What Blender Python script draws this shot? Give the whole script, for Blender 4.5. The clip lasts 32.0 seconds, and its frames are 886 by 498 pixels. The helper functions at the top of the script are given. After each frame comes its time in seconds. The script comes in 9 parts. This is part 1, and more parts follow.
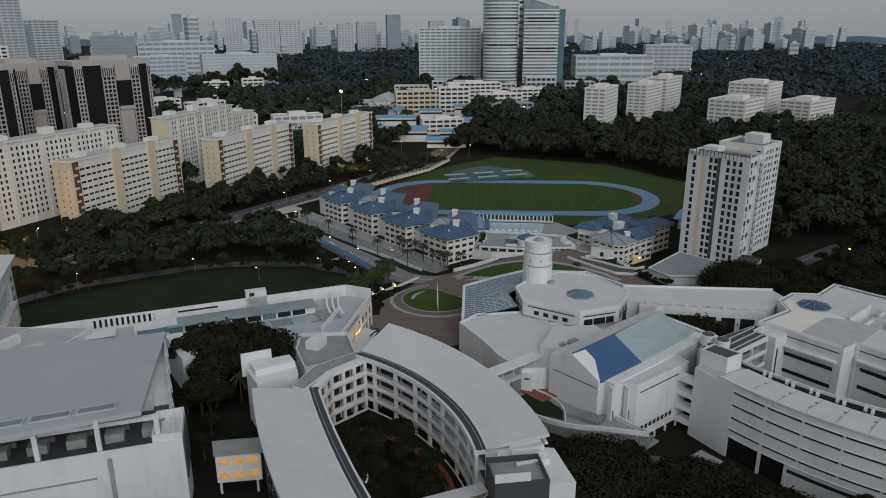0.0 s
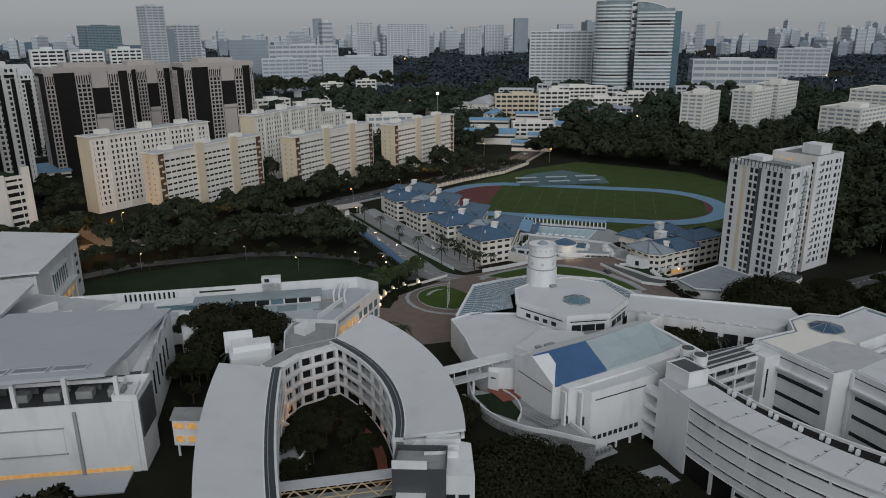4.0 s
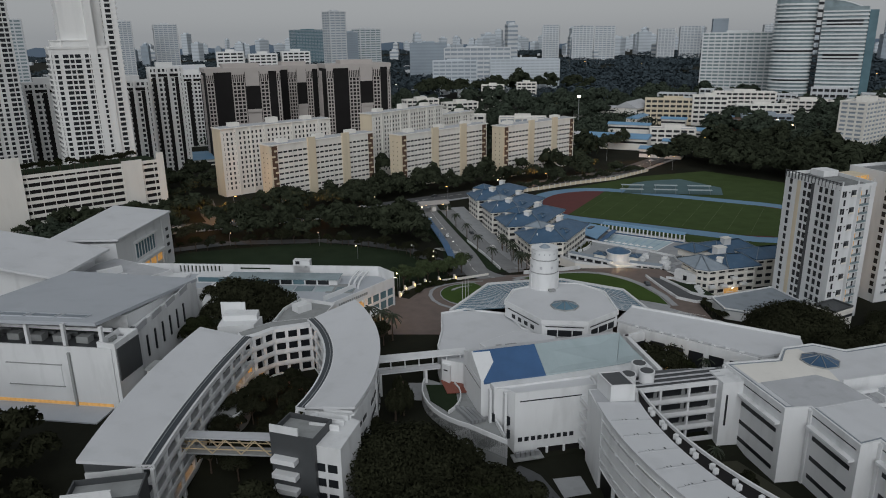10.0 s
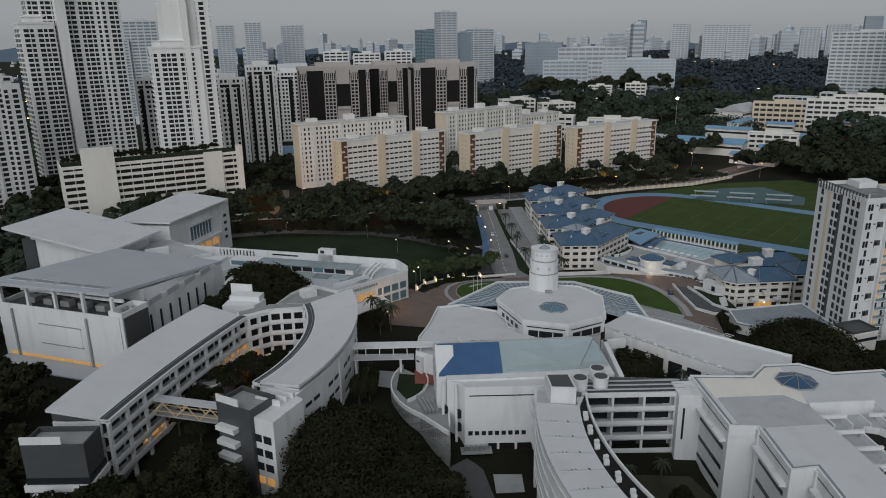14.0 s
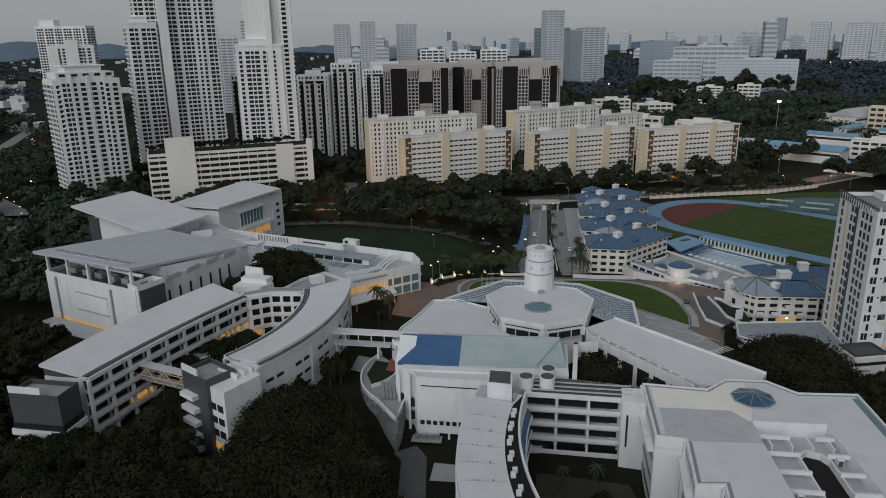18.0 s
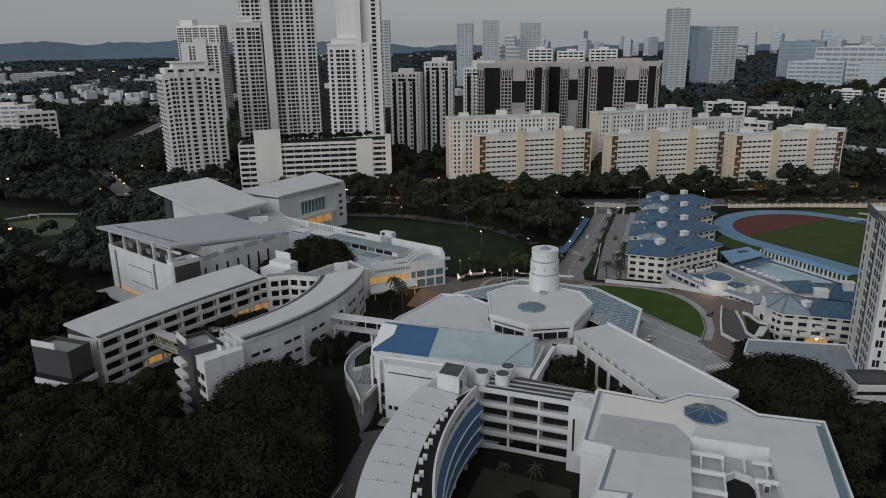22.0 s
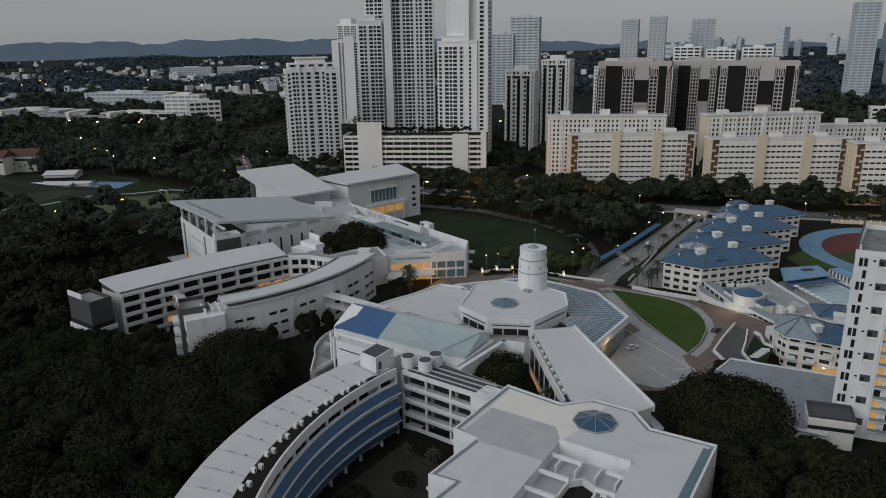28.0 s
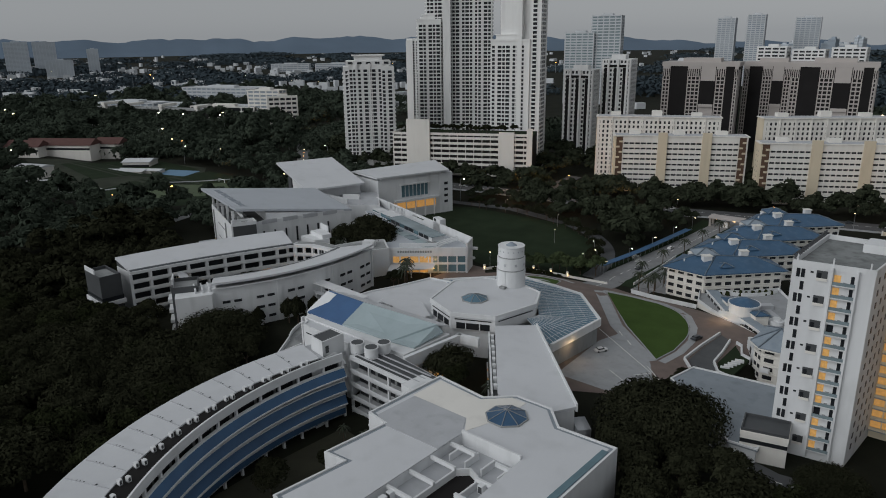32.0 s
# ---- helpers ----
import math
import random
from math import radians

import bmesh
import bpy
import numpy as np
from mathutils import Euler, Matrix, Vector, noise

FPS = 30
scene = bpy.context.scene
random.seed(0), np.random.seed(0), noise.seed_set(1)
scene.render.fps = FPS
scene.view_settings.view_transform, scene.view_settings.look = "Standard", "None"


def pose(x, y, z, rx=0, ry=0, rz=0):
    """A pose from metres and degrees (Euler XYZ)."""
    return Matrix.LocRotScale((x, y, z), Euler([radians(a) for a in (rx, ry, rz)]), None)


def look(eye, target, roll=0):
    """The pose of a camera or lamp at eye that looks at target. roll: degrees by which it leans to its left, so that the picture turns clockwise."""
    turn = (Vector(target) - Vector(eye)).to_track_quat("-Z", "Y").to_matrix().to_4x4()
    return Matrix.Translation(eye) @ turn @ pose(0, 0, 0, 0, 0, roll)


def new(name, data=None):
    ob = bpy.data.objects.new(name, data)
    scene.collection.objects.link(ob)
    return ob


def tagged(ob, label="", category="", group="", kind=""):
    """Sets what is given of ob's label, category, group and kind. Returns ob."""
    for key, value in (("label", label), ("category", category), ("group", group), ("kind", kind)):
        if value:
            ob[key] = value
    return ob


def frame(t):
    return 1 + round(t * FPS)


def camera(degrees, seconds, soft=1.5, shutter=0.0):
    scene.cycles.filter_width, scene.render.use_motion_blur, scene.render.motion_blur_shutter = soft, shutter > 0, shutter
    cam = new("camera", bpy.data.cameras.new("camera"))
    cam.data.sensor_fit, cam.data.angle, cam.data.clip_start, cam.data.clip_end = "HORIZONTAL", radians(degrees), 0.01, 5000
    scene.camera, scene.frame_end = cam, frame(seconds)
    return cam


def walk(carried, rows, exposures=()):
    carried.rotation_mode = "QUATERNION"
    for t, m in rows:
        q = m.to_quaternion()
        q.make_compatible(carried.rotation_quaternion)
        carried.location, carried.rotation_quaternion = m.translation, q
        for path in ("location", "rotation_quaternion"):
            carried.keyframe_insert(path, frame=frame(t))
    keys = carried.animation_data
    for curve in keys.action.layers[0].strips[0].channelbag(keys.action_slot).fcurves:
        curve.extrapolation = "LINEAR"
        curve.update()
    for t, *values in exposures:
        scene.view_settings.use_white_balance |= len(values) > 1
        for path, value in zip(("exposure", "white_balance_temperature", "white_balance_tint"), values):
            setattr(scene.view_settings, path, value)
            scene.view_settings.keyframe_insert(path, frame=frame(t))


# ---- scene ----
cam = camera(64.0, 32.0, soft=1.0)
METRES, EYE, TILT, LEAN, TURN = 334.7, 97.5, 0.0, 0.0, -40.0
ROWS = [
    (0.0, 0.0, 0.0, 0.0, -0.05, -17.59, 0.15),
    (0.5, 0.0156, -0.0022, -0.0001, 1.05, -17.54, 0.15),
    (1.0, 0.0312, -0.004, -0.0002, 2.14, -17.51, 0.15),
    (1.5, 0.0466, -0.0055, -0.0001, 3.36, -17.45, 0.2),
    (2.0, 0.0621, -0.0065, -0.0, 4.77, -17.42, 0.21),
    (2.5, 0.0775, -0.0073, -0.0002, 6.14, -17.39, 0.23),
    (3.0, 0.0929, -0.0073, 0.0001, 7.57, -17.36, 0.27),
    (3.5, 0.1085, -0.0071, 0.0001, 9.12, -17.33, 0.32),
    (5.5, 0.1706, -0.0031, 0.0005, 14.4, -17.2, 0.48),
    (6.0, 0.1861, -0.0013, 0.0005, 15.53, -17.18, 0.51),
    (6.5, 0.2014, 0.0011, 0.0005, 16.78, -17.17, 0.52),
    (7.0, 0.2167, 0.0038, 0.0006, 18.18, -17.15, 0.55),
    (7.5, 0.2325, 0.0068, 0.0001, 19.57, -17.11, 0.61),
    (8.0, 0.2478, 0.0099, 0.0004, 20.83, -17.09, 0.65),
    (8.5, 0.2631, 0.0139, 0.0004, 22.14, -17.06, 0.69),
    (9.0, 0.2781, 0.0179, 0.0005, 23.52, -17.04, 0.69),
    (9.5, 0.2933, 0.0225, 0.0005, 24.98, -17.02, 0.71),
    (10.0, 0.3083, 0.027, 0.0003, 26.35, -16.99, 0.72),
    (10.5, 0.3232, 0.0324, 0.0004, 27.68, -16.98, 0.73),
    (11.0, 0.3379, 0.038, 0.0007, 28.95, -16.98, 0.75),
    (11.5, 0.3525, 0.0436, 0.0005, 30.27, -16.95, 0.77),
    (12.0, 0.367, 0.0497, 0.0004, 31.6, -16.93, 0.81),
    (12.5, 0.3813, 0.0561, 0.0003, 32.94, -16.92, 0.81),
    (13.0, 0.3953, 0.0628, 0.0001, 34.25, -16.91, 0.8),
    (13.5, 0.4095, 0.0699, 0.0002, 35.5, -16.9, 0.84),
    (14.0, 0.4234, 0.0772, 0.0, 36.79, -16.88, 0.84),
    (14.5, 0.4369, 0.0848, 0.0001, 38.12, -16.89, 0.8),
    (16.5, 0.4899, 0.1182, 0.0002, 43.13, -16.87, 0.85),
    (17.0, 0.5026, 0.1273, 0.0003, 44.34, -16.88, 0.83),
    (17.5, 0.5151, 0.1368, 0.0002, 45.59, -16.88, 0.82),
    (18.0, 0.5274, 0.1466, 0.0, 46.89, -16.87, 0.81),
    (18.5, 0.5396, 0.1567, 0.0001, 48.13, -16.87, 0.8),
    (19.0, 0.5514, 0.167, 0.0001, 49.37, -16.88, 0.79),
    (19.5, 0.563, 0.1777, 0.0, 50.79, -16.86, 0.79),
    (20.0, 0.5745, 0.1886, 0.0, 52.39, -16.85, 0.78),
    (20.5, 0.5859, 0.2, 0.0, 53.74, -16.85, 0.77),
    (21.0, 0.5969, 0.2114, -0.0001, 54.89, -16.83, 0.77),
    (21.5, 0.6075, 0.2232, -0.0003, 56.5, -16.83, 0.75),
    (22.0, 0.6179, 0.2353, -0.0002, 57.94, -16.82, 0.74),
    (22.5, 0.6279, 0.2476, -0.0003, 59.38, -16.83, 0.75),
    (23.0, 0.6377, 0.2602, -0.0003, 60.93, -16.83, 0.75),
    (23.5, 0.6473, 0.2732, -0.0005, 62.25, -16.82, 0.78),
    (24.0, 0.6565, 0.2862, -0.0005, 63.49, -16.84, 0.79),
    (24.5, 0.6655, 0.2993, -0.0007, 64.69, -16.84, 0.81),
    (25.0, 0.6742, 0.3127, -0.0007, 65.86, -16.84, 0.82),
    (25.5, 0.6826, 0.3263, -0.0009, 67.07, -16.84, 0.84),
    (27.5, 0.7123, 0.3812, -0.0012, 71.68, -16.84, 0.83),
    (28.0, 0.719, 0.3954, -0.0012, 72.81, -16.85, 0.82),
    (28.5, 0.7255, 0.4095, -0.0011, 73.99, -16.85, 0.8),
    (29.0, 0.7316, 0.424, -0.0011, 75.25, -16.85, 0.8),
    (29.5, 0.7373, 0.4386, -0.0011, 76.47, -16.85, 0.78),
    (30.0, 0.743, 0.4532, -0.0012, 77.3, -16.85, 0.76),
    (30.5, 0.7483, 0.4672, -0.0014, 77.98, -16.85, 0.75),
    (31.0, 0.7534, 0.4808, -0.0015, 78.81, -16.87, 0.72),
    (31.5, 0.7582, 0.494, -0.0016, 79.87, -16.88, 0.71),
    (32.0, 0.7625, 0.5071, -0.0018, 81.05, -16.88, 0.67),
]
walk(cam, [(t, pose(0, 0, EYE, TILT, LEAN, TURN) @ pose(METRES * x, METRES * y, METRES * z, 90 + pitch, roll, yaw)) for t, x, y, z, yaw, pitch, roll in ROWS])

# ---- light ----
world = bpy.data.worlds.new("dusk")
scene.world = world
world.use_nodes = True
wn = world.node_tree
sky = wn.nodes.new("ShaderNodeTexSky")
sky.sky_type, sky.sun_disc = "NISHITA", False
sky.sun_elevation, sky.sun_rotation = radians(30.0), radians(198.0)
sky.air_density, sky.dust_density, sky.ozone_density = 1.3, 0.9, 1.5
wn.nodes["Background"].inputs[1].default_value = 0.065
grey = wn.nodes.new("ShaderNodeHueSaturation")
grey.inputs["Saturation"].default_value = 0.12
cloud = wn.nodes.new("ShaderNodeMix")      # an even veil of high cloud over the clear sky
cloud.data_type = "RGBA"
cloud.inputs[0].default_value, cloud.inputs[7].default_value = 0.75, (4.45, 4.75, 5.05, 1)
wn.links.new(sky.outputs[0], grey.inputs["Color"]), wn.links.new(grey.outputs[0], cloud.inputs[6]), wn.links.new(cloud.outputs[2], wn.nodes["Background"].inputs[0])
sun = new("sun", bpy.data.lights.new("sun", "SUN"))
sun.data.energy, sun.data.angle, sun.data.color = 1.45, radians(60), (0.965, 0.985, 1.0)
sun.matrix_world = look((-62, -190, 122), (0, 0, 0))
scene.view_settings.exposure = 0.0


def lamp_light(x, y, z, watts, color=(1.0, 0.55, 0.2), radius=0.5):
    """The light thrown by one of the place's lamps."""
    ob = new("lamp_light", bpy.data.lights.new("lamp_light", "POINT"))
    ob.data.energy, ob.data.color, ob.data.shadow_soft_size = watts, color, radius
    ob.location = (x, y, z)


SODIUM = (1.0, 0.42, 0.12)
for x, y, z, w, c in ((225.5, 202, 3.5, 420, (1.0, 0.68, 0.3)), (259.5, 171, -1.2, 70, (1.0, 0.88, 0.68)), (203.5, 141, 5.5, 220, (1.0, 0.66, 0.34)), (113, 176, 3.4, 480, (1.0, 0.52, 0.18)), (119, 172, 3.4, 360, (1.0, 0.52, 0.18)),
                      (190.5, 219, 0.8, 160, SODIUM), (63.5, 116, 2.0, 1300, SODIUM), (72, 128, 2.0, 800, SODIUM), (84, 128, 1.5, 120, SODIUM), (-300, 470, 4, 2600, SODIUM), (-330, 545, 4, 2600, SODIUM), (-266, 420, 4, 2000, SODIUM),
                      (40, 352, 3, 5200, SODIUM), (110, 358, 3, 3000, SODIUM), (262, 404, 3, 3600, SODIUM), (320, 424, 3, 3600, SODIUM), (372, 452, 3, 3600, SODIUM), (70, 318, 2, 900, SODIUM), (52, 346, 3, 900, (1.0, 0.8, 0.45)), (-180, 262, 2, 700, SODIUM), (184, 104, 5, 170, (1.0, 0.6, 0.25)), (45, 392, 3, 3200, SODIUM), (53, 372, 3, 4200, SODIUM), (100, 340, 2, 500, SODIUM), (58.6, 98, 0.5, 1100, SODIUM)):
    lamp_light(x, y, z, w, c)


# ---- materials ----
def mat(name, col, rough=0.7, metal=0.0, var=0.14, size=6.0, grain=0.6, bump=0.05, streak=1.0, dirt=None, dirt_amt=0.35, glow=None, glow_power=0.0, each=0.0, spec=0.5, island=0.0):
    """A procedural paint: patches at `size` metres, grain at `grain` metres, optional dirt and per-object variation."""
    m = bpy.data.materials.new(name)
    m.use_nodes = True
    nt = m.node_tree
    b = nt.nodes["Principled BSDF"]
    N, L = nt.nodes.new, nt.links.new
    geo = N("ShaderNodeNewGeometry")
    mp = N("ShaderNodeMapping")
    mp.inputs["Scale"].default_value = (1, 1, streak)
    L(geo.outputs["Position"], mp.inputs[0])
    n1, n2 = N("ShaderNodeTexNoise"), N("ShaderNodeTexNoise")
    n1.inputs["Scale"].default_value, n2.inputs["Scale"].default_value = 1 / size, 1 / grain
    n1.inputs["Detail"].default_value, n2.inputs["Detail"].default_value = 5, 4
    L(mp.outputs[0], n1.inputs["Vector"]), L(mp.outputs[0], n2.inputs["Vector"])
    mx = N("ShaderNodeMix")
    mx.data_type, mx.blend_type = "RGBA", "MIX"
    mx.inputs[6].default_value = (*[c * (1 - var) for c in col], 1)
    mx.inputs[7].default_value = (*[min(0.9, c * (1 + var)) for c in col], 1)
    ad = N("ShaderNodeMath")
    ad.operation, ad.inputs[1].default_value = "MULTIPLY_ADD", 0.4
    L(n2.outputs[0], ad.inputs[0])
    ml = N("ShaderNodeMath")
    ml.operation, ml.inputs[1].default_value = "MULTIPLY_ADD", 1.6
    ml.inputs[2].default_value = -0.5
    L(n1.outputs[0], ml.inputs[0]), L(ml.outputs[0], ad.inputs[2])
    last = ad.outputs[0]
    if each or island:
        oi = N("ShaderNodeObjectInfo")
        a2 = N("ShaderNodeMath")
        a2.operation, a2.inputs[1].default_value = "MULTIPLY_ADD", each or island
        L(geo.outputs["Random Per Island"] if island else oi.outputs["Random"], a2.inputs[0]), L(last, a2.inputs[2])
        last = a2.outputs[0]
    L(last, mx.inputs[0])
    out = mx.outputs[2]
    if dirt:
        rp = N("ShaderNodeValToRGB")
        rp.color_ramp.elements[0].position, rp.color_ramp.elements[1].position = 0.52, 0.72
        n3 = N("ShaderNodeTexNoise")
        n3.inputs["Scale"].default_value, n3.inputs["Detail"].default_value = 2.2 / size, 7
        L(mp.outputs[0], n3.inputs["Vector"]), L(n3.outputs[0], rp.inputs[0])
        sc = N("ShaderNodeMath")
        sc.operation, sc.inputs[1].default_value = "MULTIPLY", dirt_amt
        L(rp.outputs[0], sc.inputs[0])
        m2 = N("ShaderNodeMix")
        m2.data_type = "RGBA"
        m2.inputs[7].default_value = (*dirt, 1)
        L(sc.outputs[0], m2.inputs[0]), L(out, m2.inputs[6])
        out = m2.outputs[2]
    L(out, b.inputs["Base Color"])
    b.inputs["Roughness"].default_value, b.inputs["Metallic"].default_value = rough, metal
    b.inputs["Specular IOR Level"].default_value = spec
    if bump:
        bp = N("ShaderNodeBump")
        bp.inputs["Strength"].default_value, bp.inputs["Distance"].default_value = bump, 0.1
        L(n2.outputs[0], bp.inputs["Height"]), L(bp.outputs[0], b.inputs["Normal"])
    if glow:
        b.inputs["Emission Color"].default_value, b.inputs["Emission Strength"].default_value = (*glow, 1), glow_power
    return m


WHITE = mat("white_paint", (0.66, 0.67, 0.68), 0.6, var=0.06, size=9, grain=0.9, streak=0.25, dirt=(0.36, 0.37, 0.37), dirt_amt=0.35)
ROOFW = mat("white_roof_sheet", (0.56, 0.57, 0.59), 0.55, var=0.05, size=14, grain=0.7, dirt=(0.42, 0.43, 0.44), dirt_amt=0.35)
ROOFG = mat("grey_roof_membrane", (0.42, 0.43, 0.45), 0.8, var=0.1, size=7, grain=0.5, dirt=(0.28, 0.29, 0.3), dirt_amt=0.4)
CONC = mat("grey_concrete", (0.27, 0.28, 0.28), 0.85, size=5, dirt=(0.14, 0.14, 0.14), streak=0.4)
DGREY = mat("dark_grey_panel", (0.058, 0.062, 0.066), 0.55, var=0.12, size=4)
CREAM = mat("cream_paint", (0.6, 0.52, 0.39), 0.75, var=0.06, size=10, streak=0.2, dirt=(0.4, 0.33, 0.24), dirt_amt=0.3)
HDBW = mat("off_white_paint", (0.71, 0.688, 0.645), 0.75, var=0.06, size=10, streak=0.2, dirt=(0.46, 0.44, 0.41), dirt_amt=0.3)
CONDO = mat("cool_white_paint", (0.72, 0.72, 0.71), 0.7, var=0.05, size=12, streak=0.15, dirt=(0.5, 0.5, 0.5), dirt_amt=0.3)
BROWN = mat("brown_paint", (0.1, 0.055, 0.035), 0.7)
PINK = mat("pinkish_stone_cladding", (0.42, 0.385, 0.365), 0.75, var=0.06, size=8)
# Real black cladding, and also painted shade where openings are not cut.
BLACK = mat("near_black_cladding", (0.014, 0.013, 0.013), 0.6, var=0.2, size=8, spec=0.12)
GLASS = mat("dark_window_glass", (0.016, 0.018, 0.021), 0.3, var=0.3, size=3, bump=0, each=0.5, spec=0.25)
GLASSB = mat("blue_green_glass", (0.1, 0.17, 0.2), 0.15, var=0.25, size=12, bump=0, each=0.3)
SKYLT = mat("blue_skylight_glass", (0.08, 0.15, 0.2), 0.25, var=0.2, size=5, bump=0.02, each=0.3)
LANT = mat("deep_blue_lantern_glass", (0.03, 0.075, 0.14), 0.25, var=0.2, size=5, bump=0.02, each=0.3)
ROOFB = mat("blue_grey_roof_sheet", (0.4, 0.425, 0.46), 0.55, var=0.05, size=16, grain=0.7, dirt=(0.31, 0.33, 0.36), dirt_amt=0.3)
PODR = mat("podium_roof_membrane", (0.225, 0.255, 0.285), 0.7, var=0.1, size=7, grain=0.5, dirt=(0.12, 0.14, 0.16), dirt_amt=0.4)
BLUEW = mat("blue_wall_paint", (0.04, 0.105, 0.21), 0.55, var=0.2, size=6)
BLUER = mat("blue_metal_roof", (0.038, 0.093, 0.168), 0.42, var=0.16, size=5, grain=0.4, dirt=(0.11, 0.165, 0.235), dirt_amt=0.4)
SLATE = mat("weathered_blue_grey_roof", (0.24, 0.285, 0.33), 0.6, var=0.12, size=3, grain=0.4, dirt=(0.15, 0.2, 0.26), dirt_amt=0.4)
BLUEH = mat("deep_blue_roof_sheet", (0.04, 0.1, 0.22), 0.4, var=0.18, size=7)
GREENR = mat("pale_green_roof_sheet", (0.33, 0.4, 0.42), 0.5, var=0.08, size=9, dirt=(0.25, 0.32, 0.33))
BLUESH = mat("light_blue_shed_roof", (0.14, 0.29, 0.45), 0.45, var=0.12, size=12)
ASPH = mat("asphalt", (0.075, 0.078, 0.082), 0.9, var=0.2, size=6, grain=0.3, dirt=(0.045, 0.045, 0.046))
PAVE = mat("light_concrete_paving", (0.3, 0.31, 0.32), 0.85, var=0.12, size=5, dirt=(0.18, 0.18, 0.18))
BRICKP = mat("reddish_brick_paving", (0.138, 0.105, 0.092), 0.8, var=0.2, size=4, grain=0.3)
LAWN = mat("mown_lawn", (0.046, 0.07, 0.024), 0.95, var=0.2, size=8, grain=0.5, bump=0.3, spec=0.08)
LAWNG = mat("bright_mown_lawn", (0.046, 0.078, 0.02), 0.95, var=0.2, size=8, grain=0.5, bump=0.3, spec=0.08)
LAWND = mat("rough_grass", (0.019, 0.0295, 0.0155), 0.95, var=0.3, size=12, grain=0.8, bump=0.3, spec=0.08)
SOIL = mat("forest_floor", (0.014, 0.015, 0.01), 0.95, var=0.4, size=20, grain=1.5, bump=0.4, spec=0.1)
TRACKB = mat("light_blue_running_track", (0.125, 0.235, 0.35), 0.8, var=0.08, size=8)
TRACKR = mat("dark_red_rubber", (0.092, 0.019, 0.018), 0.85, var=0.12, size=6)
LINE = mat("white_road_marking", (0.6, 0.6, 0.58), 0.8, var=0.15, size=2)
WATER = mat("pool_water", (0.38, 0.5, 0.55), 0.15, var=0.08, size=5, bump=0.1)
BARK = mat("bark", (0.07, 0.05, 0.035), 0.9, var=0.3, size=1)
LEAF1 = mat("dark_tropical_leaves", (0.0192, 0.0206, 0.0122), 0.9, var=0.45, size=7, grain=1.2, bump=0, island=0.4, spec=0.01)
LEAFM = mat("dark_woodland_leaves", (0.0262, 0.0315, 0.02), 0.9, var=0.5, size=9, grain=1.5, bump=0, island=0.45, spec=0.03)
LEAF2 = mat("olive_leaves", (0.0165, 0.0195, 0.0095), 0.9, var=0.45, size=7, grain=1.2, bump=0, island=0.4, spec=0.01)
# LEAFW and LEAFF carry distance haze in their leaf colour.
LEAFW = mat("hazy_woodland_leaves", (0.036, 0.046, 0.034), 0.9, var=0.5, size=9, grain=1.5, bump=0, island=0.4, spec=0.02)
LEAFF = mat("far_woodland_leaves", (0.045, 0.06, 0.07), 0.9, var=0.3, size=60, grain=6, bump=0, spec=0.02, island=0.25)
# Greener garden leaves, with lamp light from the wall partly put into the colour.
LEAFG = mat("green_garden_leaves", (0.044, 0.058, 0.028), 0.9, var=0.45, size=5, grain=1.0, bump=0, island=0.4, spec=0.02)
PALMM = mat("palm_fronds", (0.018, 0.027, 0.011), 0.6, var=0.35, size=2, bump=0)
# Distance haze is painted into the hills' base colour.
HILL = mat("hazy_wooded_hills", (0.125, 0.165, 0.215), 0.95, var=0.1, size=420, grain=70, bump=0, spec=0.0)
# Far walls and windows: haze is mixed into these base colours.
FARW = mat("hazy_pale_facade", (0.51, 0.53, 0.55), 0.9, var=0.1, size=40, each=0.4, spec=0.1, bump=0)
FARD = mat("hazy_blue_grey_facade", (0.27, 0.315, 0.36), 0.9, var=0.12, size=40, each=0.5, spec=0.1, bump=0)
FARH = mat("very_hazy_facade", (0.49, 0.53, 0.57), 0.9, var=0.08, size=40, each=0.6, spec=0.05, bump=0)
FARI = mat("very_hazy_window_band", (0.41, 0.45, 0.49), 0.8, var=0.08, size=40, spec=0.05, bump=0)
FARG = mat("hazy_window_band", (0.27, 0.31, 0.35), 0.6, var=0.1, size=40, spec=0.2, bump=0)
HQG = mat("pale_green_office_glass", (0.2, 0.255, 0.275), 0.25, var=0.3, size=9, bump=0, spec=0.4)
HQW = mat("bright_white_spandrel", (0.62, 0.64, 0.65), 0.7, var=0.08, size=20)
STEEL = mat("grey_steel", (0.35, 0.36, 0.37), 0.4, 0.6)
YTRUSS = mat("cream_painted_steel", (0.52, 0.42, 0.27), 0.55)
GUTD = mat("wet_dark_gutter", (0.022, 0.03, 0.038), 0.35, var=0.3, size=3)
REDT = mat("terracotta_roof_tiles", (0.085, 0.036, 0.03), 0.8, var=0.2, size=3)
REDF = mat("red_floor_tiles", (0.2, 0.06, 0.04), 0.7)
WARM = mat("warm_lamp", (0.9, 0.7, 0.4), 0.5, glow=(1.0, 0.6, 0.24), glow_power=4, bump=0)
# For lit windows, and for walls whose lamp light is painted as glow.
WARMS = mat("warm_lit_window", (0.4, 0.26, 0.09), 0.4, glow=(1.0, 0.5, 0.15), glow_power=0.3, bump=0, var=0.5, size=1.2)
COOL = mat("white_lamp", (0.9, 0.9, 0.9), 0.5, glow=(1.0, 0.92, 0.78), glow_power=8, bump=0)
STLMP = mat("street_lamp_glow", (0.9, 0.8, 0.6), 0.5, glow=(1.0, 0.72, 0.42), glow_power=9, bump=0)
